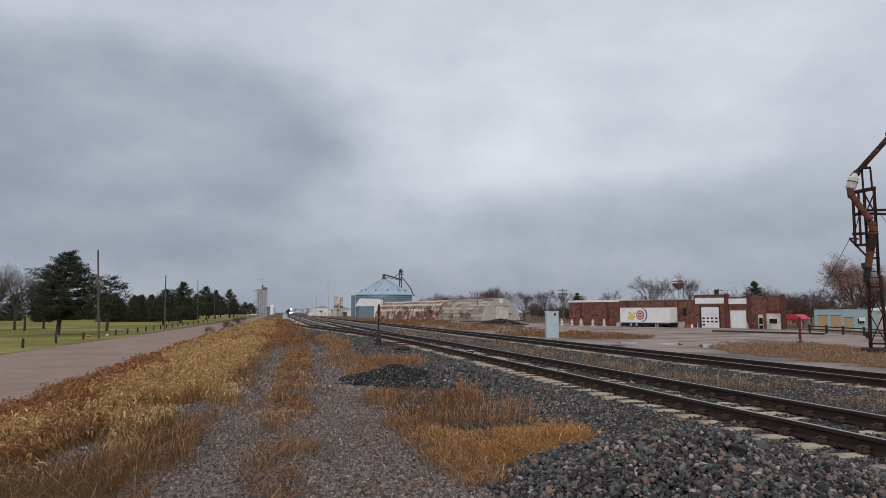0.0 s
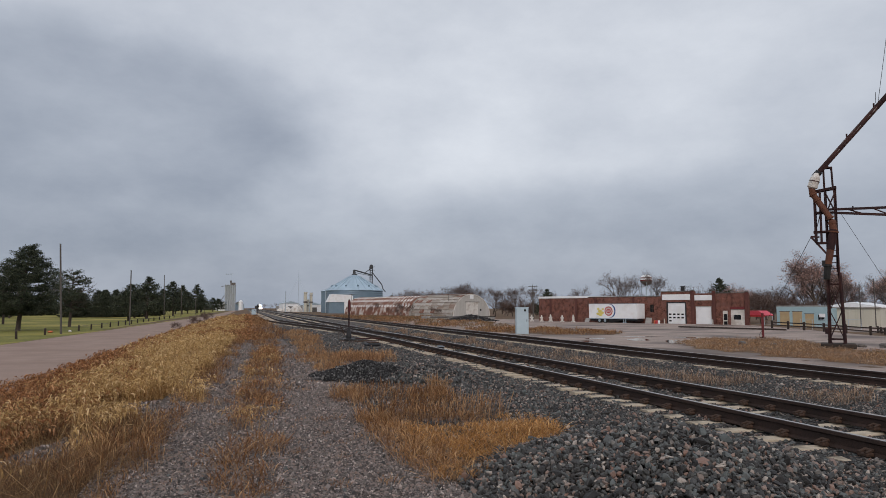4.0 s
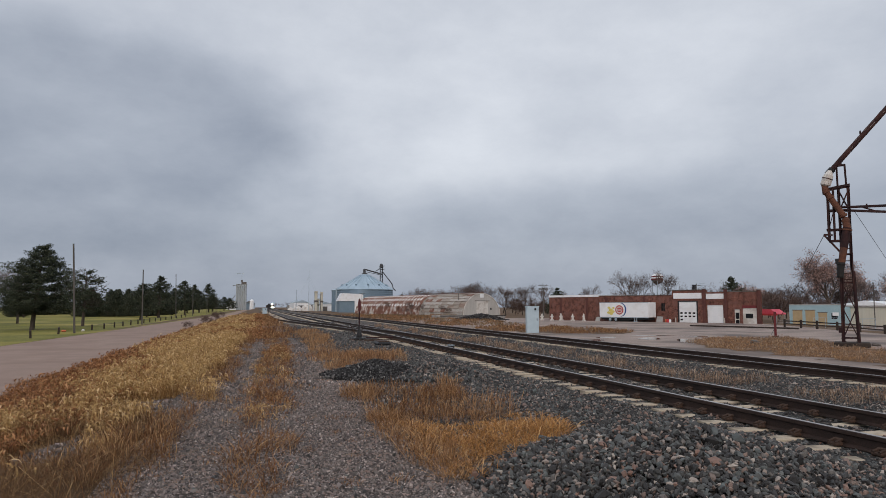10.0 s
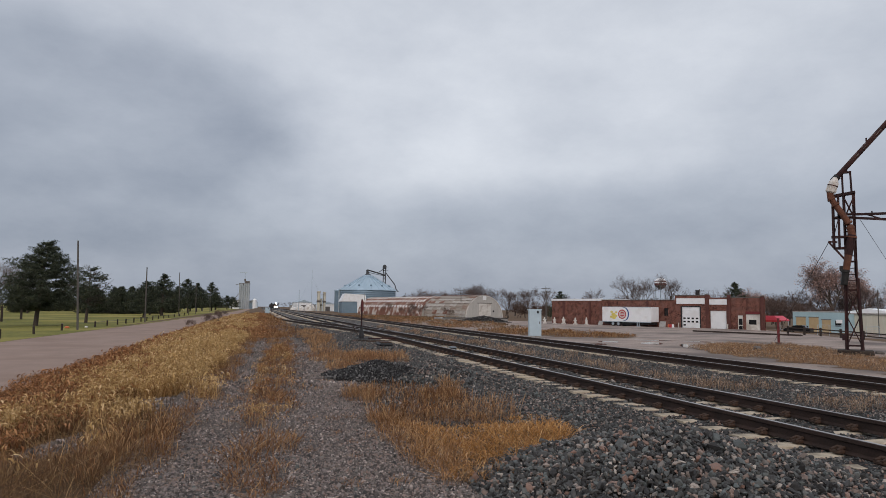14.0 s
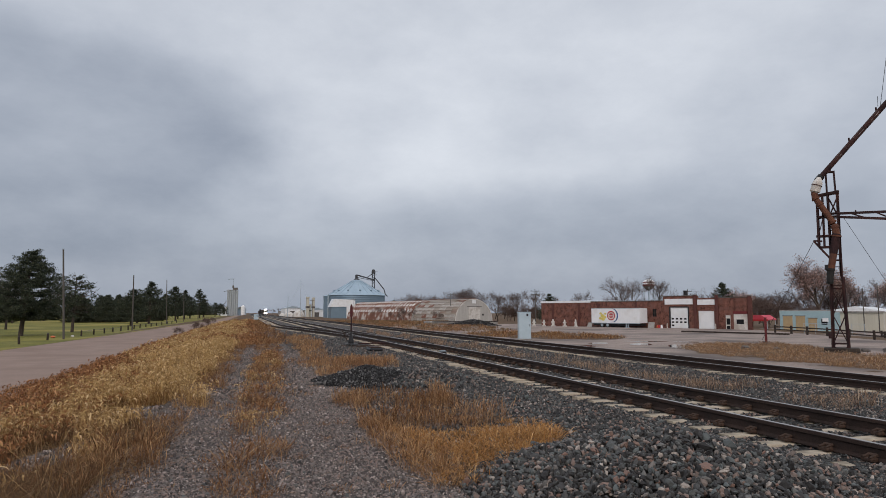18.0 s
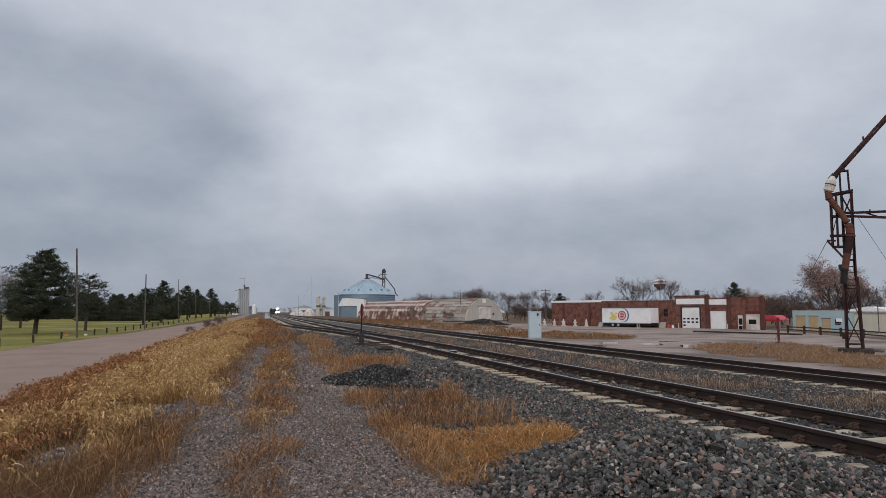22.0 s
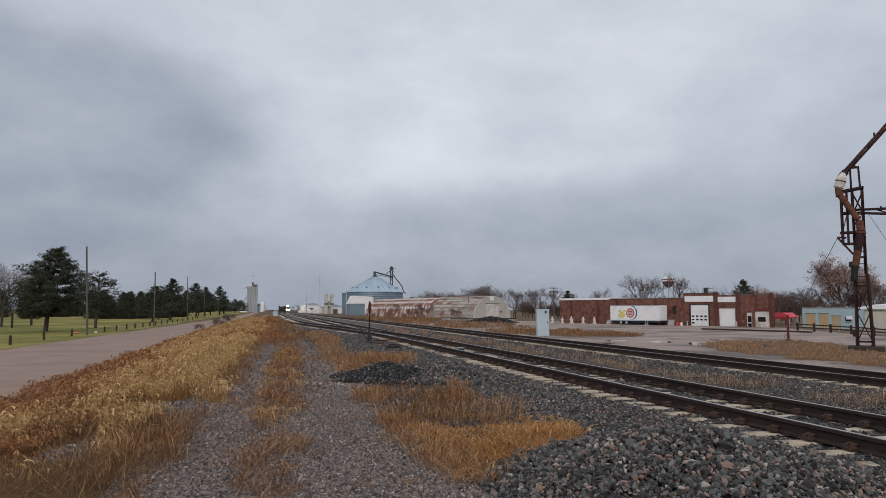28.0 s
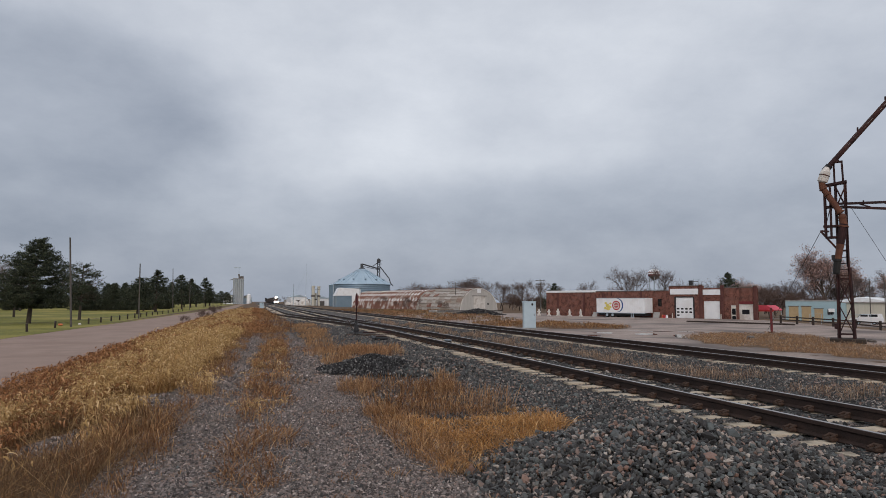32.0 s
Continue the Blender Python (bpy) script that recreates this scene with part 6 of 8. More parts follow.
def hopper(label):
    h = thing("hopper_car", label, "freight car")
    part("side_body", prism([(-1.55, 1.3), (-0.6, 0.8), (0.6, 0.8), (1.55, 1.3), (1.6, 4.2), (0.8, 4.65), (-0.8, 4.65), (-1.6, 4.2)], 0.8, 16.6), M_hopper, h)
    for y in np.linspace(1.2, 16.2, 12):
        for s in (-1, 1):
            part("side_post", box(s * 1.58 - 0.05, s * 1.58 + 0.05, y - 0.06, y + 0.06, 1.3, 4.2), M_hopper, h)
    part("underframe", box(-1.2, 1.2, 0, 17.4, 0.85, 1.15), M_black, h)
    for y in (1.6, 3.4, 14.0, 15.8):
        for x in (-0.75, 0.75):
            part("wheel", lathe([(0.1, -0.07), (0.42, -0.07), (0.46, 0.07), (0.1, 0.07)], 14, m=pose(x, y, 0.46, 0, 90)), M_black, h)
    part("roof_walk", box(-0.4, 0.4, 1, 16.4, 4.65, 4.72), M_galv, h)
    return h


lead_loco = locomotive("lead_locomotive", "dark diesel locomotive with bright headlights, far down the line", True)
second_loco = locomotive("second_locomotive", "dark diesel locomotive coupled behind the lead unit", False)
first_hopper = hopper("dark covered hopper car in a freight train")
hoppers = [first_hopper] + [copy_thing(first_hopper, pose(0, 0, 0)) for k in range(15)]
for h in hoppers:
    tagged(h, group="freight cars")

# ---- trees ----
def tube_net(segs, sides=4):
    """A mesh of tapered tubes from (a, b, ra, rb)."""
    n = len(segs)
    a = np.array([s[0] for s in segs], float)
    b = np.array([s[1] for s in segs], float)
    ra = np.array([s[2] for s in segs])[:, None, None]
    rb = np.array([s[3] for s in segs])[:, None, None]
    d = b - a
    d /= np.linalg.norm(d, axis=1)[:, None] + 1e-9
    ref = np.where(np.abs(d[:, 2:]) > 0.9, np.array([[1.0, 0, 0]]), np.array([[0, 0, 1.0]]))
    u = np.cross(d, ref)
    u /= np.linalg.norm(u, axis=1)[:, None]
    w = np.cross(d, u)
    ang = np.arange(sides) * 2 * math.pi / sides
    ring = u[:, None] * np.cos(ang)[None, :, None] + w[:, None] * np.sin(ang)[None, :, None]
    v = np.concatenate([a[:, None] + ring * ra, b[:, None] + ring * rb], 1).reshape(-1, 3)
    k = np.arange(sides)
    q = np.stack([k, (k + 1) % sides, (k + 1) % sides + sides, k + sides], -1)
    return v, (np.arange(n)[:, None, None] * 2 * sides + q[None]).reshape(-1, 4)


def grow(rnd, h, depth, spread, lift, trunk=0.25, kids=3, shrink=0.72):
    """A branching skeleton; returns tapered segments and the tips."""
    segs, tips = [], []
    def go(p, d, length, r, lev):
        bends = 2
        for k in range(bends):
            d = (d + Vector((rnd.gauss(0, 0.13), rnd.gauss(0, 0.13), rnd.gauss(0, 0.08) + lift * 0.12))).normalized()
            q = p + d * (length / bends)
            r2 = r * (0.86 if lev else 0.9)
            segs.append((tuple(p), tuple(q), r, r2))
            p, r = q, r2
            if lev and lev < depth and rnd.random() < 0.5:
                side(p, d, length, r, lev)
        if lev >= depth:
            tips.append(tuple(p))
            return
        for k in range(kids if lev else kids + 1):
            side(p, d, length, r, lev)
    def side(p, d, length, r, lev):
        az, tilt = rnd.uniform(0, 2 * math.pi), spread * rnd.uniform(0.55, 1.2)
        u = d.orthogonal().normalized()
        w = d.cross(u)
        nd = (d * math.cos(tilt) + (u * math.cos(az) + w * math.sin(az)) * math.sin(tilt)).normalized()
        go(p, nd, length * shrink * rnd.uniform(0.75, 1.2), max(r * 0.62, 0.012), lev + 1)
    go(Vector((0, 0, -0.2)), Vector((0, 0, 1)), h * 0.27, trunk, 0)
    top = max(s[1][2] for s in segs)
    k = h / top
    segs = [(tuple(c * k for c in a), tuple(c * k for c in b), ra, rb) for a, b, ra, rb in segs]
    return segs, [tuple(c * k for c in t) for t in tips]


def flakes(points, size, rng_, flat=0.6):
    """Small triangles about points, at random turns."""
    p = np.asarray(points, float)
    n = len(p)
    u = rng_.normal(size=(n, 3))
    u[:, 2] *= flat
    u /= np.linalg.norm(u, axis=1)[:, None]
    w = np.cross(u, rng_.normal(size=(n, 3)))
    w /= np.linalg.norm(w, axis=1)[:, None] + 1e-9
    s = (np.asarray(size) * rng_.uniform(0.6, 1.3, n))[:, None]
    v = np.stack([p - u * s * 0.5 - w * s * 0.28, p + u * s * 0.65, p - u * s * 0.4 + w * s * 0.32], 1).reshape(-1, 3)
    return v, np.arange(3 * n).reshape(n, 3)


def bare_tree(seed, h, depth, spread, label, mat, lift=0.5, trunk=0.22, leaves=0, leaf_size=0.3, thick=1.0, kids=3, category="tree", group="bare trees", leaf_mat=None):
    rnd, rg = random.Random(seed), np.random.default_rng(seed)
    segs, tips = grow(rnd, h, depth, spread, lift, trunk, kids)
    t = thing("bare_tree" if not leaves else "brown_tree", label, category, group=group)
    big = [s for s in segs if s[2] > 0.045 or s[0][2] <= 0.0]
    fine = [(a, b, max(ra * 0.8, 0.009) * thick, max(rb * 0.8, 0.006) * thick) for a, b, ra, rb in segs if ra <= 0.045 and a[2] > 0.0]
    v, q = tube_net(big, 6)
    part("trunk", np_mesh("trunk", v, q, M_bark, True), None, t)
    v, q = tube_net(fine, 3)
    tw = part("crown", np_mesh("crown", v, q, mat), None, t, "bare twigs")
    if leaves:
        tp = np.array(tips)
        pts = tp[rg.integers(0, len(tp), leaves)] + rg.normal(0, 0.36, (leaves, 3)) + np.array([0, 0, -0.15])
        v, q = flakes(pts, leaf_size, rg)
        part("leaves", np_mesh("leaves", v, q, leaf_mat or M_leaf), None, t, "withered brown leaves" if leaf_mat is None else "thin dark needles")
    else:
        tp = np.array(tips)
        k = int(len(tp) * 1.3)
        e = tp[rg.integers(0, len(tp), k)]
        d = rg.normal(0, 1, (k, 3))
        d[:, 2] += 0.5
        d = d / np.linalg.norm(d, axis=1)[:, None] * rg.uniform(0.3, 0.8, (k, 1)) * h / 10
        v, q = tube_net([(tuple(a), tuple(a + b), 0.008 * thick, 0.004 * thick) for a, b in zip(e, d)], 3)
        part("outer_crown", np_mesh("outer_crown", v, q, mat), None, t, "fine outer twigs")
    return t


def pine(seed, h, width, label, skirt=0.22, dense=1.0, lean=0.0, tier=0.075, gap=0.0, shape=0.72, tuft=1.0):
    """A pine of uneven tiers; lean: how far the top stands off to +x; gap: share of the limbs left bare."""
    rnd, rg = random.Random(seed), np.random.default_rng(seed)
    t = thing("pine_tree", label, "tree", group="park pines")
    def stem(z):
        return Vector((lean * (z / h) ** 1.3, 0.12 * math.sin(z * 0.7), z))
    zs = np.linspace(-0.2, h * 0.97, 9)
    segs = [(tuple(stem(max(a, 0)) + Vector((0, 0, min(a, 0)))), tuple(stem(b)), h * 0.029 * (1 - 0.85 * max(a, 0) / h), h * 0.029 * (1 - 0.85 * b / h)) for a, b in zip(zs, zs[1:])]
    v, q = tube_net(segs, 8)
    part("trunk", np_mesh("trunk", v, q, M_bark, True), None, t, "dark bare lower trunk")
    limbs, pts, sizes = [], [], []
    z = h * skirt
    while z < h * 0.985:
        u = (z - h * skirt) / (h * (1 - skirt))
        reach = width / 2 * (1 - u) ** shape * (0.72 + 0.28 * min(1, u * 5)) * min(1.0, 0.35 + 2.6 * (1 - u)) + 0.2
        n = max(5, int(round(9 - 3.5 * u)))
        off = rnd.uniform(0, 6)
        for k in range(n):
            a = off + k * 2 * math.pi / n + rnd.gauss(0, 0.25)
            L = reach * rnd.uniform(0.76, 1.12)
            rise = rnd.uniform(-0.12, 0.12) + 0.22 * u + max(0.0, u - 0.8) * 3.0
            base = stem(z) + Vector((0, 0, rnd.uniform(-0.2, 0.2)))
            flat = Vector((math.cos(a), math.sin(a), 0))
            def limb(w):
                return base + flat * (L * w) + Vector((0, 0, L * (rise * w - 0.10 * math.sin(math.pi * w) + 0.16 * w ** 3)))
            bare = rnd.random() < gap
            ws = (0.0, 0.35, 0.7, 1.0)
            r0 = 0.025 + 0.045 * (1 - u)
            for w0, w1 in zip(ws, ws[1:]):
                limbs.append((tuple(limb(w0)), tuple(limb(w1)), r0 * (1 - 0.75 * w0), r0 * (1 - 0.75 * w1)))
            if bare:
                for _ in range(5):
                    p = limb(rnd.uniform(0.4, 1.0))
                    limbs.append((tuple(p), tuple(p + Vector((rnd.gauss(0, 0.35), rnd.gauss(0, 0.35), rnd.uniform(0.1, 0.6)))), 0.02, 0.008))
                continue
            m = int(L * 20 * dense) + 8
            w = np.array([rnd.uniform(0.16, 1.02) ** 0.8 for _ in range(m)])
            c = np.array([limb(q) for q in w])
            sp = 0.07 + 0.15 * L * np.minimum(w, 0.75)
            c += np.stack([rg.normal(0, 1, m) * sp, rg.normal(0, 1, m) * sp, rg.normal(0.05, 0.2, m) * (0.12 + sp * 0.6)], -1)
            pts.append(c)
            sizes.append(np.full(m, (0.13 + 0.009 * h) * tuft))
        z += h * tier * rnd.uniform(0.75, 1.25) * (1.0 - 0.5 * u)
    v, q = tube_net(limbs, 4)
    tagged(part("branch_frame", np_mesh("branch_frame", v, q, M_bark), None, t), kind="stuff")
    p = np.concatenate(pts)
    copies = 6 if tuft == 1.0 else 11
    p = np.concatenate([p + rg.normal(0, 0.12, p.shape) * (1, 1, 0.6) for _ in range(copies)])
    v, q = flakes(p, np.concatenate(sizes * copies), rg, 0.7)
    part("crown", np_mesh("crown", v, q, M_needle), None, t, "dark green needle pads")
    return t


pine(11, 9.6, 9.8, "broad dark green pine on a park lawn", 0.24, 1.35, 0.9, 0.092, 0.0, 0.66, 0.66).matrix_basis = pose(-24.95, 87.7, 0)
p2 = pine(12, 10.0, 9.0, "dark green pine on a park lawn", 0.2, 0.55, 0.3, 0.085, 0.05, 0.85)
p2.matrix_basis = pose(-22.7, 174.6, 0)
p2.scale = (1.15, 1.15, 1.0)
p3 = pine(13, 10.0, 10.0, "dark green pine with a ragged crown on a park lawn", 0.2, 0.5, -0.4, 0.09, 0.05, 0.8)
p3.matrix_basis = pose(-22.9, 238.2, 0)
p3.scale = (1.05, 1.05, 1.14)
for src, x, y, w, k, a in ((p3, -22.4, 146.6, 0.85, 0.74, 200), (p2, -24.3, 286.9, 1.2, 1.15, 60), (p2, -22.1, 341.6, 1.35, 1.37, 130), (p3, -21.3, 484, 1.3, 0.96, 70), (p3, -27.5, 208, 1.0, 0.82, 40), (p2, -28.5, 262, 1.1, 0.95, 150), (p3, -25.5, 330, 1.2, 1.0, 20), (p2, -24.0, 400, 1.3, 1.0, 250), (p3, -25.5, 430, 1.4, 0.95, 300), (p2, -27.0, 186, 0.8, 0.7, 10), (p3, -21.0, 560, 1.4, 1.0, 130), (p2, -28.0, 300, 1.1, 0.9, 290)):
    c = copy_thing(src, pose(x, y, 0, 0, 0, a))
    c.scale = (w, w, k)
pine(21, 7.6, 6.4, "scraggly pine with an open, half-bare crown on a park lawn", 0.34, 0.5, 0.3, 0.085, 0.62, 0.45).matrix_basis = pose(-23.1, 103.0, 0)
bt2 = bare_tree(22, 11.0, 4, 0.55, "leafless grey-brown park tree", M_twig_far, 0.5, 0.24, thick=1.2, kids=4, group="park trees")
bt2.matrix_basis = pose(-45, 104, 0)
for x, y, s, a in ((-50, 112, 1.05, 70), (-54, 122, 1.1, 150), (-58, 112, 0.9, 250), (-60, 150, 1.0, 30), (-66, 170, 1.2, 100), (-56, 190, 1.0, 200), (-48, 210, 0.9, 280), (-62, 240, 1.1, 60), (-45, 290, 1.0, 120), (-70, 130, 1.2, 320), (-80, 200, 1.3, 10), (-42, 116, 0.8, 20), (-64, 138, 1.0, 200), (-38, 113, 0.82, 110), (-40.5, 107, 0.86, 170), (-36.5, 121, 0.8, 300), (-44, 122, 0.95, 40)):
    c = copy_thing(bt2, pose(x, y, 0, 0, 0, a))
    c.scale = (s, s, s)
# dark evergreens behind the park
ev = pine(15, 8.5, 8.5, "dark evergreen at the back of the park", 0.03, 0.42, 0.0, 0.06)
ev.matrix_basis = pose(-62, 205, 0)
for x, y, s in ((-33.5, 203, 0.74), (-36.6, 199, 0.8), (-39.2, 206, 0.86), (-42.5, 200, 0.8), (-46.0, 206, 0.85), (-30.8, 214, 0.7), (-35.0, 222, 0.9), (-41.0, 226, 0.95), (-28.6, 240, 0.85), (-31.0, 262, 0.9)):
    c = copy_thing(ev, pose(x, y, 0, 0, 0, 37 * x))
    c.scale = (s * 1.1, s * 1.1, s)
for k in range(26):
    c = copy_thing(ev, pose(-34 - 3.2 * k + random.uniform(-3, 3), 300 - 5.0 * k + random.uniform(-18, 18), 0, 0, 0, random.uniform(0, 360)))
    s = random.uniform(0.7, 1.1)
    c.scale = (s, s, s)

# trees of the town
big = bare_tree(31, 13.0, 5, 0.58, "tall rusty brown tree with withered leaves", M_twig_far, 0.6, 0.34, kids=4, leaves=7500, leaf_size=0.22, group="brown trees")
big.matrix_basis = pose(131.5, 130, -0.9)
big.scale = (1.25, 1.25, 1.38)
for x, y, s, a in ((147, 122, 1.0, 60), (158, 112, 1.15, 130), (138, 132, 1.12, 200), (170, 118, 1.1, 20), (122, 146, 0.8, 300), (151, 117, 0.85, 250)):
    c = copy_thing(big, pose(x, y, -0.9, 0, 0, a))
    c.scale = (s, s, s)
tall = bare_tree(33, 13.6, 5, 0.5, "tall bare grey-brown tree above roofs", M_twig_far, 0.6, 0.24, thick=1.45, kids=3, group="town trees")
tall.matrix_basis = pose(104, 172, 0)
for x, y, s, a in ((113.5, 170, 1.02, 80), (109, 177, 0.95, 160), (98, 186, 0.72, 220), (92, 192, 0.6, 290), (135, 126, 0.85, 100), (151, 128, 0.9, 30), (142.0, 118.5, 0.75, 300)):
    c = copy_thing(tall, pose(x, y, 0 if x < 118 else -0.9, 0, 0, a))
    c.scale = (s, s, s)
low = bare_tree(35, 7.0, 4, 0.7, "low bare brown bush-like tree", M_twig_far, 0.4, 0.16, thick=2.0, kids=3, group="low trees")
low.matrix_basis = pose(82, 215, 0)
for x, y, s, a in [(84, 205, 0.95, 20), (88, 212, 1.1, 90), (92, 208, 0.9, 150), (96, 200, 1.0, 210), (100, 196, 0.95, 260), (104, 202, 1.0, 310), (79, 208, 0.8, 70), (76, 225, 1.3, 0), (80, 240, 1.45, 33), (84, 250, 1.4, 66), (88, 262, 1.4, 99), (74, 275, 1.5, 132), (70, 290, 1.5, 166), (68, 310, 1.55, 199), (90, 285, 1.4, 232)] + [(118 + 3.4 * k, 160 - 2.6 * k, random.uniform(1.1, 1.5), 40 * k) for k in range(12)] + [(121 + 3.2 * k, 152 - 2.4 * k, random.uniform(1.0, 1.45), 77 * k) for k in range(9)] + [(110 + 5 * k, 185 - 3 * k, random.uniform(1.1, 1.4), 50 * k) for k in range(12)] + [(60 + 14 * k, 480 + 8 * k, random.uniform(1.2, 2.0), 70 * k) for k in range(10)] + [(x, 900 + 30 * (k % 4), random.uniform(1.0, 1.6), 70 * k) for k, x in enumerate((-60, -52, -44, -37, -30, 26, 33, 41, 50, 58, 66, 74, 82, 90))]:
    c = copy_thing(low, pose(x, y, 0, 0, 0, a))
    c.scale = (s, s, s)
for x, y, h, s in ((79.7, 170, 7.8, 41), (106, 132, 9.6, 42), (70, 330, 9.0, 43)):
    pine(s, h, 7.4, "dark evergreen tree behind the roofs", 0.12, 0.42, 0.2, 0.085, 0.1).matrix_basis = pose(x, y, 0)
bush = bare_tree(51, 3.0, 4, 0.7, "leafless brown shrub beside the sheds", M_twig, 0.4, 0.04, thick=0.55, kids=4, category="shrub", group="shrubs")
bush.matrix_basis = pose(42.5, 205, 0)
for x, y, s, a in ((44, 198, 1.5, 60), (40.5, 215, 1.6, 120), (47.0, 192, 1.3, 200), (51, 185, 1.1, 10), (33, 150, 0.8, 10), (54.5, 190, 0.9, 80), (-6.0, 84, 0.5, 100), (-5.2, 78, 0.42, 250), (-6.2, 92, 0.5, 320), (-6.6, 70, 0.4, 10), (-5.0, 88, 0.55, 60), (-6.8, 76, 0.36, 200), (-4.6, 97, 0.55, 140), (-5.8, 104, 0.6, 290), (-4.4, 72, 0.34, 330), (48.5, 212, 1.3, 140)):
    c = copy_thing(bush, pose(x, y, float(hz(x, y)) - 0.02, 0, 0, a))
    c.scale = (s, s, s)

thick_bush = bare_tree(53, 6.2, 4, 0.75, "dense leafless dark thicket beside a shed", M_twig, 0.3, 0.08, thick=1.5, kids=5, category="thicket", group="thickets")
thick_bush.matrix_basis = pose(83, 206, -1.5)
for x, y, s, a in ((86.5, 203, 0.95, 70), (90, 200, 0.9, 140), (93.5, 196, 0.8, 210), (97, 192, 0.85, 280), (100.5, 190, 0.8, 350), (85, 214, 1.1, 30), (92, 209, 1.05, 120), (104, 187, 0.8, 200), (108, 184, 0.9, 90), (112, 126, 1.15, 20), (115.5, 124, 1.05, 80), (119, 126, 1.2, 150), (122.5, 122, 1.0, 220), (117, 131, 1.35, 290), (112.5, 134, 1.3, 330)):
    c = copy_thing(thick_bush, pose(x, y, -1.5, 0, 0, a))
    c.scale = (s, s, s)
for x, y, s, a in ((69.5, 280, 0.85, 0), (73.5, 284, 0.8, 50), (78, 280, 0.75, 120), (86, 280, 1.0, 200), (90, 276, 1.05, 270), (94, 280, 1.0, 330), (99, 280, 0.95, 30), (104, 276, 0.9, 100), (109, 278, 0.9, 170), (82, 284, 0.8, 20), (113, 270, 0.95, 260), (118, 262, 0.9, 300)):
    c = copy_thing(tall, pose(x, y, 0, 0, 0, a))
    c.scale = (1.25 * s, 1.25 * s, s)


# ---- grass and weeds ----
def blades(name, xy, height, width, mat, label, lean=0.35, curl=0.5, head=0.0, seed=1, z_extra=None, category="grass"):
    """Thin bent blades at the given places; head: how much the upper part swells into a seed head."""
    rg = np.random.default_rng(seed)
    n = len(xy)
    x, y = xy[:, 0], xy[:, 1]
    z = hz(x, y) - 0.02 + (0 if z_extra is None else z_extra)
    h = np.broadcast_to(height, (n,)) * rg.uniform(0.45, 1.2, n) * np.clip(1.0 + 0.34 * field(x, y, 1.6, seed), 0.4, 1.7)
    w = np.broadcast_to(width, (n,)) * rg.uniform(0.7, 1.4, n)
    a = rg.uniform(0, 2 * np.pi, n)
    f = rg.uniform(0, 2 * np.pi, n)
    ln = np.abs(rg.normal(0, lean, n))
    cu = rg.normal(curl, 0.35, n)
    us = np.array([0.0, 0.5, 0.84, 1.0])
    ws = np.array([0.55, 0.55, 0.6 + head, 0.25])
    v = []
    for u, wk in zip(us, ws):
        out = h * (ln * u + cu * 0.55 * u ** 3)
        up = h * u * (1 - 0.30 * np.clip(cu, 0, 2) * u ** 3) / np.sqrt(1 + ln ** 2 * 0.6)
        cx, cy, cz = x + out * np.cos(a), y + out * np.sin(a), z + up
        dx, dy = np.cos(f) * w * wk * 0.5, np.sin(f) * w * wk * 0.5
        v += [np.stack([cx - dx, cy - dy, cz], -1), np.stack([cx + dx, cy + dy, cz], -1)]
    v = np.stack(v, 1).reshape(-1, 3)
    q = np.array([[0, 1, 3, 2], [2, 3, 5, 4], [4, 5, 7, 6]])
    q = (np.arange(n)[:, None, None] * 8 + q[None]).reshape(-1, 4)
    return solo(name, np_mesh(name, v, q, mat), label, category, kind="stuff")


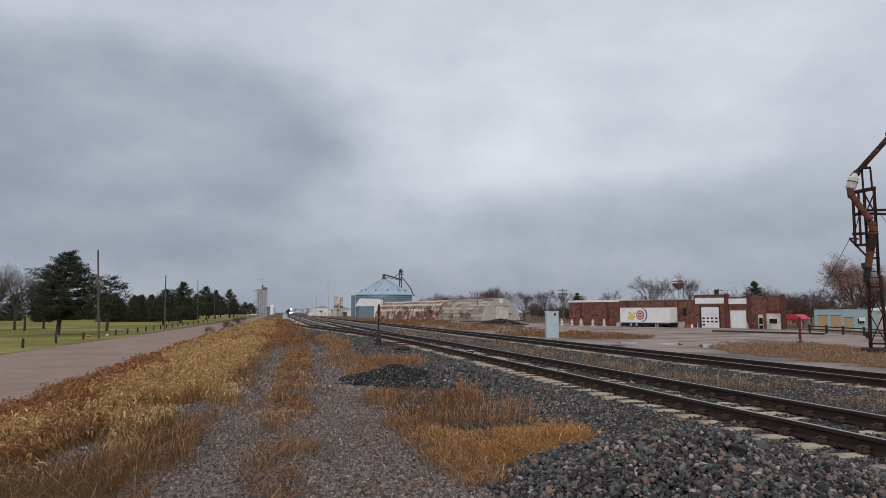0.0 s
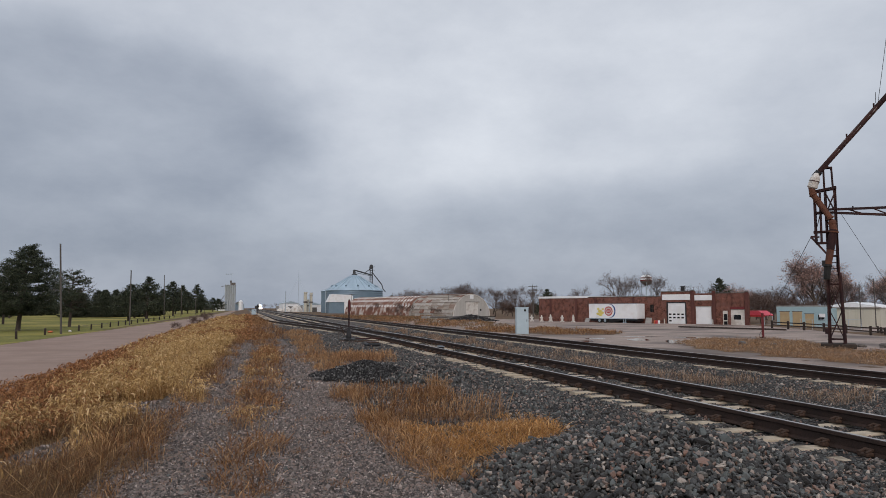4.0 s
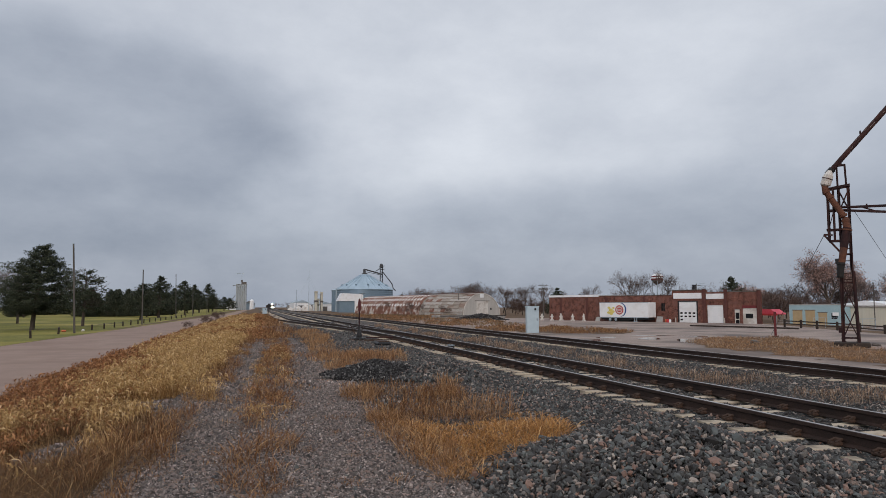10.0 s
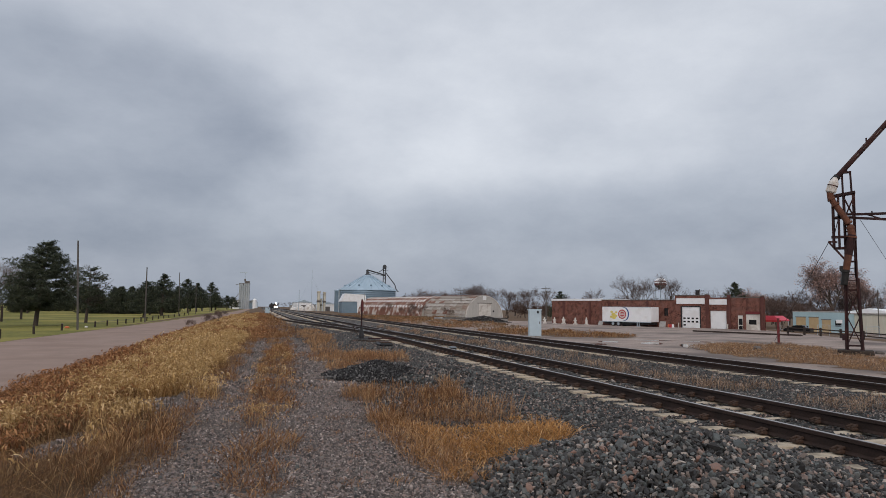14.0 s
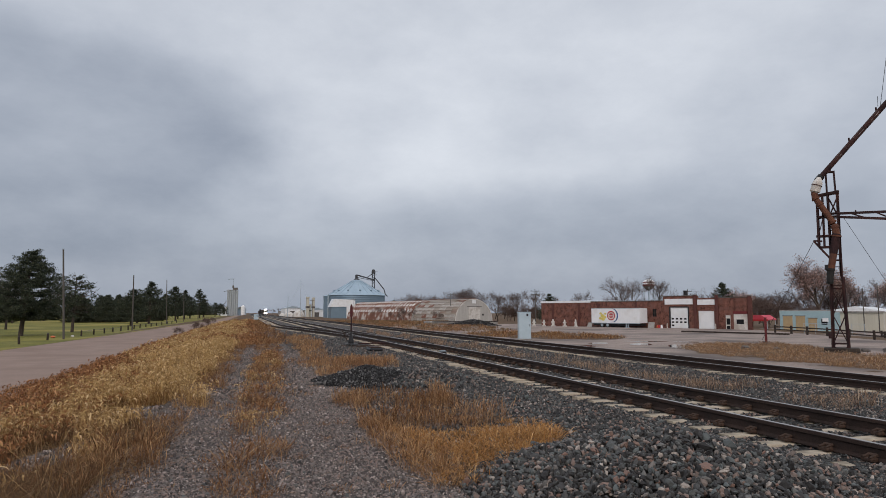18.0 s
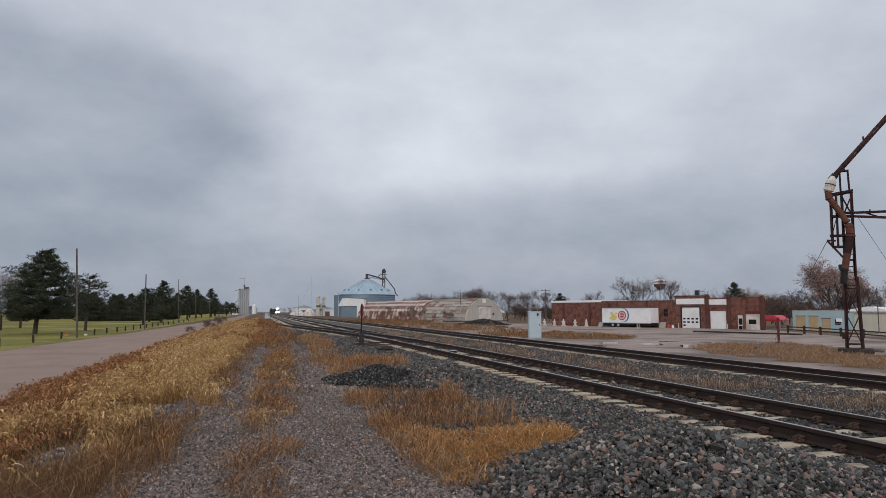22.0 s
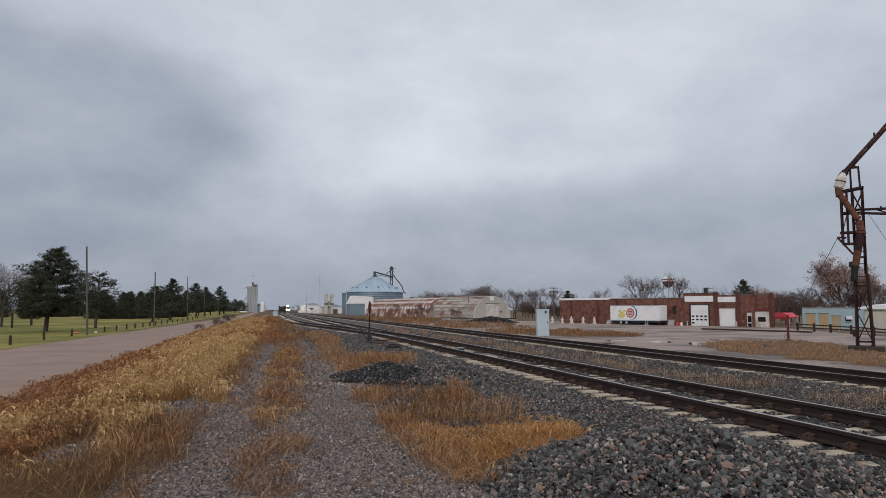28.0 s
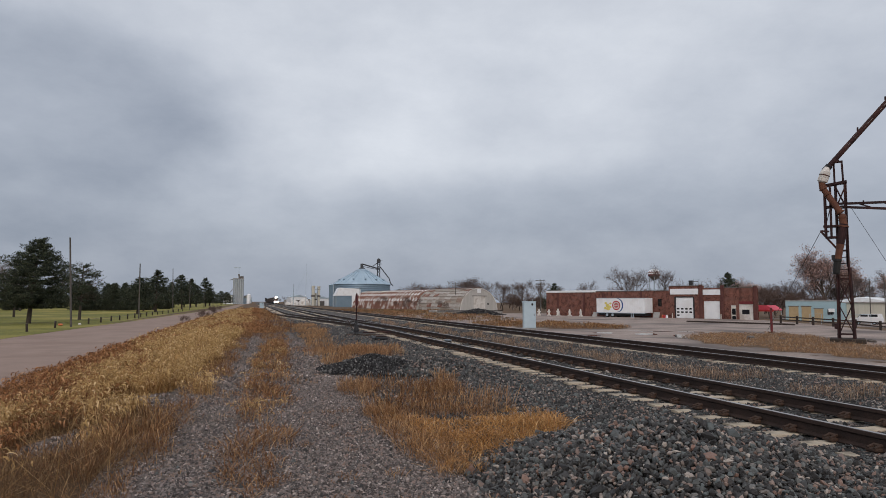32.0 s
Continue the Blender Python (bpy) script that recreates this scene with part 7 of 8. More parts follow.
def foxtails(name, xy, height, width, label, head_mat, seed, lean=0.22, droop=1.9, head_len=0.066, thick=2.1, stem_mat=None):
    """Thin stems, each with a swollen seed head that arches over; stem and head are of two materials."""
    rg = np.random.default_rng(seed)
    n = len(xy)
    x, y = xy[:, 0], xy[:, 1]
    z = hz(x, y) - 0.02
    h = np.broadcast_to(height, (n,)) * rg.uniform(0.45, 1.2, n) * np.clip(1.0 + 0.34 * field(x, y, 2.2, seed), 0.35, 1.7)
    w = np.broadcast_to(width, (n,)) * rg.uniform(0.7, 1.4, n)
    a, f = 2.6 * field(x, y, 2.4, seed + 0.5) + rg.normal(0, 0.85, n), rg.uniform(0, 2 * np.pi, n)
    ln = np.abs(rg.normal(0, lean, n))
    up = np.stack([np.cos(a), np.sin(a), np.zeros(n)], -1)
    flat = np.stack([np.cos(f), np.sin(f), rg.uniform(-0.5, 0.5, n)], -1)
    zed = np.array([0.0, 0.0, 1.0])
    def at(c, k):
        return [c - flat * (w * k * 0.5)[:, None], c + flat * (w * k * 0.5)[:, None]]
    root = np.stack([x, y, z], -1)
    stem = []
    for u in (0.0, 0.55, 1.0):
        p = root + zed * (h * u)[:, None] + up * (h * ln * u ** 1.6)[:, None]
        stem += at(p, 0.7 if u < 1 else 0.5)
    d0, dr = np.arctan(ln * 1.6), np.clip(rg.normal(droop, 0.6, n), 0.2, 2.9)
    hl = head_len * rg.uniform(0.55, 1.35, n) * (1 + np.hypot(x, y) / 50)
    heads, q = at(p, thick * 0.5), p
    for k, wk in ((1, 1.0), (2, 0.95), (3, 0.3)):
        ang = d0 + dr * k / 3
        q = q + (zed * np.cos(ang)[:, None] + up * np.sin(ang)[:, None]) * (hl / 3)[:, None]
        heads += at(q, thick * wk)
    v = np.stack(stem + heads, 1).reshape(-1, 3)
    base = (np.arange(n) * 14)[:, None, None]
    qs = np.array([[0, 1, 3, 2], [2, 3, 5, 4]])
    qh = np.array([[6, 7, 9, 8], [8, 9, 11, 10], [10, 11, 13, 12]])
    me = np_mesh(name, v, [(base + qs[None]).reshape(-1, 4), (base + qh[None]).reshape(-1, 4)], stem_mat or M_stem)
    me.materials.append(head_mat)
    me.polygons.foreach_set("material_index", np.concatenate([np.zeros(2 * n, np.int32), np.ones(3 * n, np.int32)]))
    return solo(name, me, label, "grass", kind="stuff")


def scatter(n, x0, x1, y0, y1, seed, keep=None, clump=0.0, power=1.0):
    """Random places, denser towards y0; clump draws them together into tufts."""
    rg = np.random.default_rng(seed)
    u = rg.uniform(0, 1, n) ** power
    xy = np.stack([rg.uniform(x0, x1, n), y0 + (y1 - y0) * u], -1)
    if clump:
        m = max(1, n // 26)
        uc = rg.uniform(0, 1, m) ** power
        c = np.stack([rg.uniform(x0, x1, m), y0 + (y1 - y0) * uc], -1)
        xy = c[rg.integers(0, m, n)] + rg.normal(0, clump, (n, 2))
    if keep is not None:
        xy = xy[keep(xy[:, 0], xy[:, 1])]
    return xy


def wid(xy, w):
    """Blade width that grows a little with the distance."""
    return w * (1 + np.hypot(xy[:, 0], xy[:, 1]) / 16)


def field(x, y, s, seed):
    """A smooth random field of about -1 to 1, with features of 1/s metres."""
    rg = np.random.default_rng(int(seed * 1000) + 5)
    v = 0
    for k in range(9):
        a, q, ph = rg.uniform(0, 2 * np.pi), s * rg.uniform(0.6, 2.2), rg.uniform(0, 2 * np.pi)
        v = v + np.sin(q * (x * np.cos(a) + y * np.sin(a)) + ph)
    return v / 3.0


def patchy(x, y, s, lo, seed=0.0):
    return field(x, y, s, seed) > lo


def left_edge(y):
    return np.interp(y, [4, 8, 10, 14, 20, 30, 60, 150], [-1.1, -1.0, -0.9, -0.66, -0.42, -0.1, 0.2, 0.2]) + 0.10 * np.sin(y * 1.7) + 0.05 * np.sin(y * 4.3)


def bare_patch(x, y):
    """Stony gaps in the near bank grass."""
    return (np.hypot((x + 1.75) / 0.8, (y - 12.0) / 1.5) < 1 + 0.35 * field(x, y, 2.2, 7.7)) | (np.hypot((x + 2.2) / 0.8, (y - 9.3) / 1.1) < 0.8 + 0.3 * field(x, y, 2.0, 7.1))


def bank_gold(x, y):
    lo = -3.15 - 0.02 * y + 0.5 * field(x, y, 0.6, 3.3) + 0.45 * field(x, y, 6.0, 3.9)
    return (x < left_edge(y) - 0.5 + 0.35 * field(x, y, 1.4, 2.2) - 0.35 * np.clip(12.5 - y, 0, 4)) & (x > lo) & ~bare_patch(x, y) & (field(x, y, 0.8, 0.4) + 0.7 * field(x, y, 5.0, 0.9) > -0.45 + 0.16 * np.clip(14 - y, 0, 6))


# golden grass of the bank
xy = scatter(46000, -4.6, -0.5, 8.8, 36, 101, bank_gold, 0.12, 1.25)
foxtails("tall_gold_grass", xy, 0.36, wid(xy, 0.0036), "tall golden dry grass with drooping seed heads on the bank", M_head, 1, 0.34, 2.1, 0.088, 3.4, stem_mat=M_gold)
xy = scatter(34000, -4.6, -0.5, 8.8, 36, 131, bank_gold, 0.15, 1.25)
blades("golden_undergrowth", xy, 0.24, wid(xy, 0.004), M_gold, "tangled golden blades under the tall grass", 0.8, 0.7, 0.5, 31)
xy = scatter(14000, -5.4, 0.0, 33, 130, 102, lambda x, y: (x < left_edge(y) - 0.7 + 0.9 * field(x, y, 0.5, 2.7)) & (field(x, y, 0.35, 4.1) + 0.5 * field(x, y, 1.5, 4.2) > -0.35), 0.3, 1.3)
foxtails("tall_gold_grass", xy, 0.38, wid(xy, 0.0042), "golden dry grass receding along the bank", M_head, 2, 0.34, 2.1, 0.10, 3.2, stem_mat=M_gold)
xy = scatter(26000, -4.5, -0.4, 8, 60, 121, lambda x, y: (x < left_edge(y)) & ~bare_patch(x, y) & ((field(x, y, 0.8, 0.4) < 0.3) | (x > left_edge(y) - 0.55)), 0.2, 1.5)
blades("bank_brown_grass", xy, 0.26, wid(xy, 0.0032), M_brown, "reddish brown stems among the golden grass", 0.35, 0.4, 1.0, 21)
xy = scatter(12000, -5.4, 0.6, 33, 130, 132, lambda x, y: field(x, y, 0.35, 4.1) + 0.5 * field(x, y, 1.5, 4.2) < 0.35, 0.3, 1.4)
foxtails("rusty_bank_grass", xy, 0.32, wid(xy, 0.0042), "rusty brown dry grass receding along the bank", M_rusthead, 32, 0.34, 2.1, 0.09, 2.4, stem_mat=M_brown)
xy = scatter(12000, -1.9, -0.1, 6, 40, 122, lambda x, y: (np.abs(x - left_edge(y) + 0.2) < 0.3) & ~bare_patch(x, y), 0.08, 1.5)
blades("rut_edge_weeds", xy, 0.2, wid(xy, 0.0028), M_brown, "short brown weeds along the rut edge", 0.5, 0.3, 0.8, 22)
xy = scatter(22000, -5.4, -2.2, 9, 45, 103, lambda x, y: patchy(x, y, 1.1, -0.4) & ~bare_patch(x, y), 0.18, 1.5)
foxtails("straw_grass", xy, 0.26, wid(xy, 0.0038), "straw-coloured curling grass on the bank slope", M_rusthead, 3, 0.5, 2.2, 0.09, 3.4)
xy = scatter(28000, -7.6, -4.2, 9, 110, 105, lambda x, y: x > -7.35 + 0.15 * np.sin(y * 0.9), 0.2, 2.0)
foxtails("brown_verge", xy, 0.17, wid(xy, 0.0048), "flattened curling brown verge along the road", M_rusthead, 5, 0.9, 2.3, 0.11, 2.9)
xy = scatter(24000, -7.6, -4.0, 9, 90, 115, lambda x, y: (x > -7.45 + 0.15 * np.sin(y * 0.9)) & patchy(x, y, 0.9, -0.4, 1.2), 0.16, 2.0)
blades("brown_verge_weeds", xy, 0.17, wid(xy, 0.0055), M_brown, "reddish brown weeds along the road", 0.9, 0.8, 0.4, 15)
# brown weeds near the eye and along the ruts
xy = scatter(24000, -3.2, -0.7, 3.8, 11, 106, lambda x, y: (x < left_edge(y) + 0.1 * np.sin(y * 3.1)) & ~bare_patch(x, y) & patchy(x, y, 1.7, -0.15, 1.0), 0.10)
blades("brown_weeds", xy, 0.13, wid(xy, 0.0022), M_brown, "low reddish brown weeds beside the gravel track", 0.9, 0.8, 0.5, 6)
xy = scatter(4600, -4.2, -1.5, 7.6, 12.0, 104, lambda x, y: (x < left_edge(y) - 0.7 - 0.1 * (10 - y)) & patchy(x, y, 1.2, -0.45, 2.0), 0.14)
foxtails("gold_tufts", xy, 0.27, wid(xy, 0.0034), "golden grass tufts with curled seed heads", M_head, 4, 0.5, 2.1, 0.085, 3.2, stem_mat=M_gold)
xy = scatter(15000, -3.4, -1.0, 4.0, 11.5, 123, lambda x, y: (x < left_edge(y) - 0.1) & patchy(x, y, 1.3, -0.7, 5.0), 0.2)
blades("matted_stems", xy, 0.34, wid(xy, 0.0026), M_stem, "matted dark dead stems lying beside the gravel track", 1.7, 0.3, 0.0, 23)
xy = scatter(320, -3.2, -1.1, 5.2, 10.5, 107, None)
blades("fallen_stalks", xy, 0.45, wid(xy, 0.0045), M_gold, "pale broken stalks lying on the weeds", 1.8, 0.2, 0.0, 7)


def strip_mid(y):
    return np.interp(y, [5, 6.7, 8.9, 13, 20, 33, 60], [-0.1, 0.04, 0.25, 0.30, 0.58, 1.05, 1.5]) + 0.04 * np.sin(y * 2.3)


def strip_half(y):
    return np.interp(y, [5, 6.7, 8.9, 13, 20, 33], [0.16, 0.27, 0.32, 0.44, 0.48, 0.5]) + 0.07 * np.sin(y * 1.9) + 0.04 * np.sin(y * 5.1)


xy = scatter(34000, -0.8, 2.2, 4.6, 45, 108, lambda x, y: (np.abs(x - strip_mid(y)) < strip_half(y) * (0.9 + 0.3 * field(x, y, 5.0, 4.4))) & patchy(x, y, 2.1, -0.95, 0.5), 0.08, 1.7)
blades("middle_weeds", xy, 0.19, wid(xy, 0.0036), M_brown, "brown weeds on the crown between the ruts", 0.6, 0.6, 0.9, 8)
xy = scatter(11000, -0.6, 1.2, 9.5, 26, 109, lambda x, y: (np.abs(x - strip_mid(y) + 0.05) < strip_half(y) * 0.85) & (field(x, y, 2.0, 3.0) + 0.6 * field(x, y, 0.7, 3.3) > 0.0), 0.07, 1.1)
foxtails("middle_grass", xy[::4], 0.22, wid(xy[::4], 0.0036), "pale dry tuft on the crown between the ruts", M_head, 9, 0.4, 2.0, 0.065, 2.4, stem_mat=M_gold)
foxtails("middle_grass", xy[1::3], 0.22, wid(xy[1::3], 0.0034), "rusty dry tuft on the crown between the ruts", M_rusthead, 29, 0.4, 2.0, 0.065, 2.2, stem_mat=M_brown)
xy = scatter(14000, -1.0, 2.4, 36, 150, 110, lambda x, y: patchy(x, y, 0.35, -0.6, 1.0), 0.3, 1.5)
blades("far_track_grass", xy, 0.28, wid(xy, 0.006), M_brown, "brown grass closing over the far gravel track", 0.3, 0.5, 0.8, 10)
# scattered single weeds in the gravel
xy = scatter(2600, -1.2, 2.2, 4.5, 16, 124, None, 0.06)
blades("gravel_sprouts", xy, 0.10, wid(xy, 0.0045), M_brown, "tiny brown sprouts in the gravel", 0.5, 0.4, 0.4, 25)


# orange clump beside the ballast pile
def clump(x, y):
    right = np.interp(y, [6, 6.5, 8, 9.5, 10.2, 11, 12.6], [1.8, 2.7, 4.0, 4.3, 3.4, 3.5, 3.8]) + 0.12 * np.sin(y * 3.0)
    return (x > 1.6 + 0.12 * np.sin(y * 1.3) + 0.06 * np.sin(y * 5)) & (x < right) & (y < 12.6 + 0.2 * np.sin(x * 4))


xy = scatter(30000, 1.45, 4.6, 6.2, 15.0, 111, lambda x, y: clump(x, y) & (field(x, y, 1.6, 0.3) + 0.5 * field(x, y, 6.0, 0.6) > -0.6), 0.09)
near_part = (xy[:, 0] > 1.75 + 0.2 * field(xy[:, 0], xy[:, 1], 1.6, 6.6)) & (xy[:, 1] < 9.4 + 0.5 * field(xy[:, 0], xy[:, 1], 1.2, 6.1))
blades("orange_grass", xy[near_part], 0.21, wid(xy[near_part], 0.0034), M_orange, "orange dry grass clump beside a ballast pile", 0.55, 0.8, 0.9, 11)
far_part = xy[~near_part]
far_part = far_part[patchy(far_part[:, 0], far_part[:, 1], 1.2, -1.15, 8.1)]
blades("brown_tall_weeds", far_part[::2], 0.27, wid(far_part[::2], 0.0027), M_brown, "stiff reddish brown weeds in the ballast", 0.3, 0.35, 1.2, 12)
xy = scatter(9000, 1.5, 4.0, 9.5, 14.5, 125, lambda x, y: clump(x, y) & patchy(x, y, 1.3, -0.4, 2.2), 0.10)
blades("pale_stems", xy, 0.32, wid(xy, 0.0024), M_russet, "pale dry stems among brown weeds", 0.2, 0.3, 1.2, 26)
xy = scatter(2600, 1.5, 2.2, 6.0, 10.2, 126, lambda x, y: clump(x, y), 0.10)
blades("brown_weed_fringe", xy, 0.18, wid(xy, 0.0028), M_russet, "brown weeds at the edge of the orange grass", 0.45, 0.5, 0.9, 27)
xy = scatter(15000, 1.2, 5.0, 17.4, 48, 113, lambda x, y: (x > 1.15 + 0.03 * y + 0.2 * field(x, y, 2.0, 1.7)) & (x < np.interp(y, [17, 19, 20, 24, 25.5, 32, 48], [1.7, 2.6, 4.1, 4.9, 2.9, 3.2, 4.4]) + 0.35 * field(x, y, 1.5, 1.3)) & patchy(x, y, 1.0, -0.7, 3.6), 0.16, 1.5)
blades("brown_trackside_grass", xy, 0.25, wid(xy, 0.0032), M_russet, "brown grass patch beside the switch stand", 0.28, 0.4, 1.0, 14)
xy = scatter(3500, 1.5, 4.6, 18.0, 24, 114, lambda x, y: (x < np.interp(y, [17, 19, 20, 24], [1.7, 2.6, 4.1, 4.7])) & patchy(x, y, 1.4, -0.3, 2.9), 0.14)
blades("orange_trackside_grass", xy, 0.24, wid(xy, 0.0044), M_straw, "orange grass patch beside a dark stone pile", 0.3, 0.5, 1.0, 24)
# between the two lines, and beyond the second
xy = scatter(20000, 10.8, 13.0, 7, 70, 116, lambda x, y: (np.abs(x - 12.1 - 0.25 * np.sin(y * 0.6)) < 0.6) & patchy(x, y, 1.1, -0.3, 0.9), 0.15, 1.7)
blades("strip_grass", xy, 0.26, wid(xy, 0.003), M_buff, "sparse dry grass between the two lines", 0.25, 0.4, 1.0, 16)


def inside(x, y, poly):
    hit = np.zeros(len(x), bool)
    for (xa, ya), (xb, yb) in zip(poly, poly[1:] + poly[:1]):
        hit ^= ((ya > y) != (yb > y)) & (x < (xb - xa) * (y - ya) / (yb - ya + 1e-9) + xa)
    return hit


EDGE = [(33, 45.5), (38, 48.5), (43.8, 48.3), (41.5, 42), (38.4, 36.8), (36.4, 34.6), (36.4, 33.2), (39.5, 28), (44, 20), (27, 18), (26.6, 26), (27.5, 36), (30, 41)]
xy = scatter(85000, 24, 46, 18, 50, 117, lambda x, y: inside(x + 0.5 * field(x, y, 1.2, 9.0), y + 0.5 * field(x, y, 1.2, 8.0), EDGE) & patchy(x, y, 0.8, -0.75, 0.2) & (np.hypot(x - 37.2, y - 34.8) > 1.25), 0.3)
cell = 0.35
cx_, cy_ = np.meshgrid(np.arange(24, 46, cell), np.arange(17, 50, cell))
cx_, cy_ = cx_.ravel(), cy_.ravel()
in_edge = inside(cx_ + 0.7 * field(cx_, cy_, 1.2, 9.0), cy_ + 0.7 * field(cx_, cy_, 1.2, 8.0), EDGE) & (field(cx_, cy_, 2.2, 5.1) > -0.9)
cx_, cy_ = cx_[in_edge], cy_[in_edge]
quad = np.stack([np.stack([cx_ + a * cell, cy_ + b * cell, hz(cx_ + a * cell, cy_ + b * cell) + 0.011], -1) for a, b in ((0, 0), (1, 0), (1, 1), (0, 1))], 1).reshape(-1, 3)
solo("weedy_soil", np_mesh("weedy_soil", quad, np.arange(len(quad)).reshape(-1, 4), M_soil), "brown soil under the dry grass at the lot edge", "soil", kind="structure")
half = np.arange(len(xy)) % 5 < 3
blades("lot_edge_grass", xy[half], 0.2, wid(xy[half], 0.0036), M_russet, "dry grass around a loading tower at the lot edge", 0.4, 0.6, 1.0, 17)
blades("lot_edge_weeds", xy[~half], 0.26, wid(xy[~half], 0.0034), M_buff, "pale grass around a loading tower at the lot edge", 0.45, 0.7, 1.0, 28)
xy = scatter(22000, 24, 44, 55, 95, 118, lambda x, y: (np.hypot((x - 32) / 8, (y - 70) / 12) < 1.0) & patchy(x, y, 0.5, -0.7, 0.2) & (np.hypot(x - 25.1, y - 58.7) > 1.0), 0.35)
cx_, cy_ = (q.ravel() for q in np.meshgrid(np.arange(23, 42, 0.5), np.arange(57, 84, 0.5)))
in_patch = np.hypot((cx_ - 32) / 8.2, (cy_ - 70) / 12.2) < 0.95 + 0.12 * field(cx_, cy_, 0.9, 6.2)
cx_, cy_ = cx_[in_patch], cy_[in_patch]
quad = np.stack([np.stack([cx_ + a * 0.5, cy_ + b * 0.5, hz(cx_ + a * 0.5, cy_ + b * 0.5) + 0.012], -1) for a, b in ((0, 0), (1, 0), (1, 1), (0, 1))], 1).reshape(-1, 3)
solo("weedy_soil", np_mesh("weedy_soil", quad, np.arange(len(quad)).reshape(-1, 4), M_soil), "brown soil under the weeds behind a signal cabinet", "soil", kind="structure")
blades("cabinet_grass", xy, 0.30, wid(xy, 0.0045), M_brown, "brown weeds behind a signal cabinet", 0.3, 0.5, 1.0, 18)
xy = scatter(26000, 17.8, 60, 70, 215, 119, lambda x, y: (x > 18.4) & (x < 17 + 0.22 * y) & (patchy(x, y, 0.3, -0.7, 0.6)), 0.5)
blades("shed_field_grass", xy, 0.36, wid(xy, 0.007), M_dull, "rough straw-brown grass before the half-round sheds", 0.3, 0.5, 1.0, 19)
xy = scatter(14000, 19, 52, 75, 200, 120, lambda x, y: (x < 17 + 0.22 * y) & (patchy(x, y, 0.22, -0.1, 1.6)), 0.5)
blades("shed_field_weeds", xy, 0.40, wid(xy, 0.008), M_straw, "straw-coloured weeds before the half-round sheds", 0.3, 0.5, 1.0, 20)

# ---- stones ----
def stone_templates(kind):
    out = []
    for s in range(7):
        rg = np.random.default_rng(900 + s)
        bm = bmesh.new()
        if kind == "big":
            bmesh.ops.create_icosphere(bm, subdivisions=1, radius=1.0)
        else:
            bmesh.ops.create_cube(bm, size=1.5)
            bmesh.ops.triangulate(bm, faces=bm.faces)
        v = np.array([w.co for w in bm.verts])
        if kind == "big":
            # cut with a few planes to get the flat faces of crushed rock
            for _ in range(9):
                d = rg.normal(size=3)
                d /= np.linalg.norm(d)
                over = v @ d - rg.uniform(0.42, 0.72)
                v = v - np.outer(np.clip(over, 0, None), d)
            v *= np.array([1.3, 0.95, 0.68]) * rg.uniform(0.75, 1.25, 3) * 1.2
        else:
            v += rg.normal(0, 0.17, v.shape)
            v *= np.array([1.15, 0.85, 0.62]) * rg.uniform(0.8, 1.2, 3) * 0.78
        f = np.array([[w.index for w in q.verts] for q in bm.faces])
        bm.free()
        out.append((v, f))
    return out


BIG, SMALL = stone_templates("big"), stone_templates("small")


def turns(n, rg):
    q = rg.normal(size=(n, 4))
    q /= np.linalg.norm(q, axis=1)[:, None]
    w, x, y, z = q.T
    return np.stack([np.stack([1 - 2 * (y * y + z * z), 2 * (x * y - z * w), 2 * (x * z + y * w)], -1), np.stack([2 * (x * y + z * w), 1 - 2 * (x * x + z * z), 2 * (y * z - x * w)], -1), np.stack([2 * (x * z - y * w), 2 * (y * z + x * w), 1 - 2 * (x * x + y * y)], -1)], 1)


def stones(name, places, size, mat, label, seed, parent=None, templates=None, sink=0.25):
    """Joined loose stones at (x, y, z)."""
    rg = np.random.default_rng(seed)
    templates = templates or BIG
    vs, fs, base = [], [], 0
    which = rg.integers(0, len(templates), len(places))
    size = np.broadcast_to(size, (len(places),))
    for k, (tv, tf) in enumerate(templates):
        p, s = places[which == k], size[which == k]
        n = len(p)
        if not n:
            continue
        sc = s * rg.lognormal(0, 0.28, n)
        v = np.einsum("nij,kj->nki", turns(n, rg), tv) * sc[:, None, None] + p[:, None]
        v[:, :, 2] += (sc * (0.6 - sink))[:, None]
        vs.append(v.reshape(-1, 3))
        fs.append((np.arange(n)[:, None, None] * len(tv) + tf[None] + base).reshape(-1, 3))
        base += n * len(tv)
    me = np_mesh(name, np.concatenate(vs), np.concatenate(fs), mat)
    if parent is not None:
        return tagged(part(name, me, None, parent), kind="stuff")
    return solo(name, me, label, "stones", kind="stuff")


def on_ground(xy, extra=0.0):
    return np.concatenate([xy, (hz(xy[:, 0], xy[:, 1]) + extra)[:, None]], 1)


def clear_of_ties(x, y):
    ta = (np.abs(x - A_X) < 1.36) & (np.abs((y + 2.0 + 0.305) % 0.61 - 0.305) < 0.15)
    tb = (np.abs(x - B_X) < 1.36) & (np.abs((y + 0.305) % 0.61 - 0.305) < 0.15)
    rails = np.zeros_like(ta)
    for c in (A_X - 0.754, A_X + 0.754, B_X - 0.754, B_X + 0.754):
        rails |= np.abs(x - c) < 0.10
    return ~(ta | tb | rails)


def wedge(x, y):
    return x < 1.35 * y + 1.5


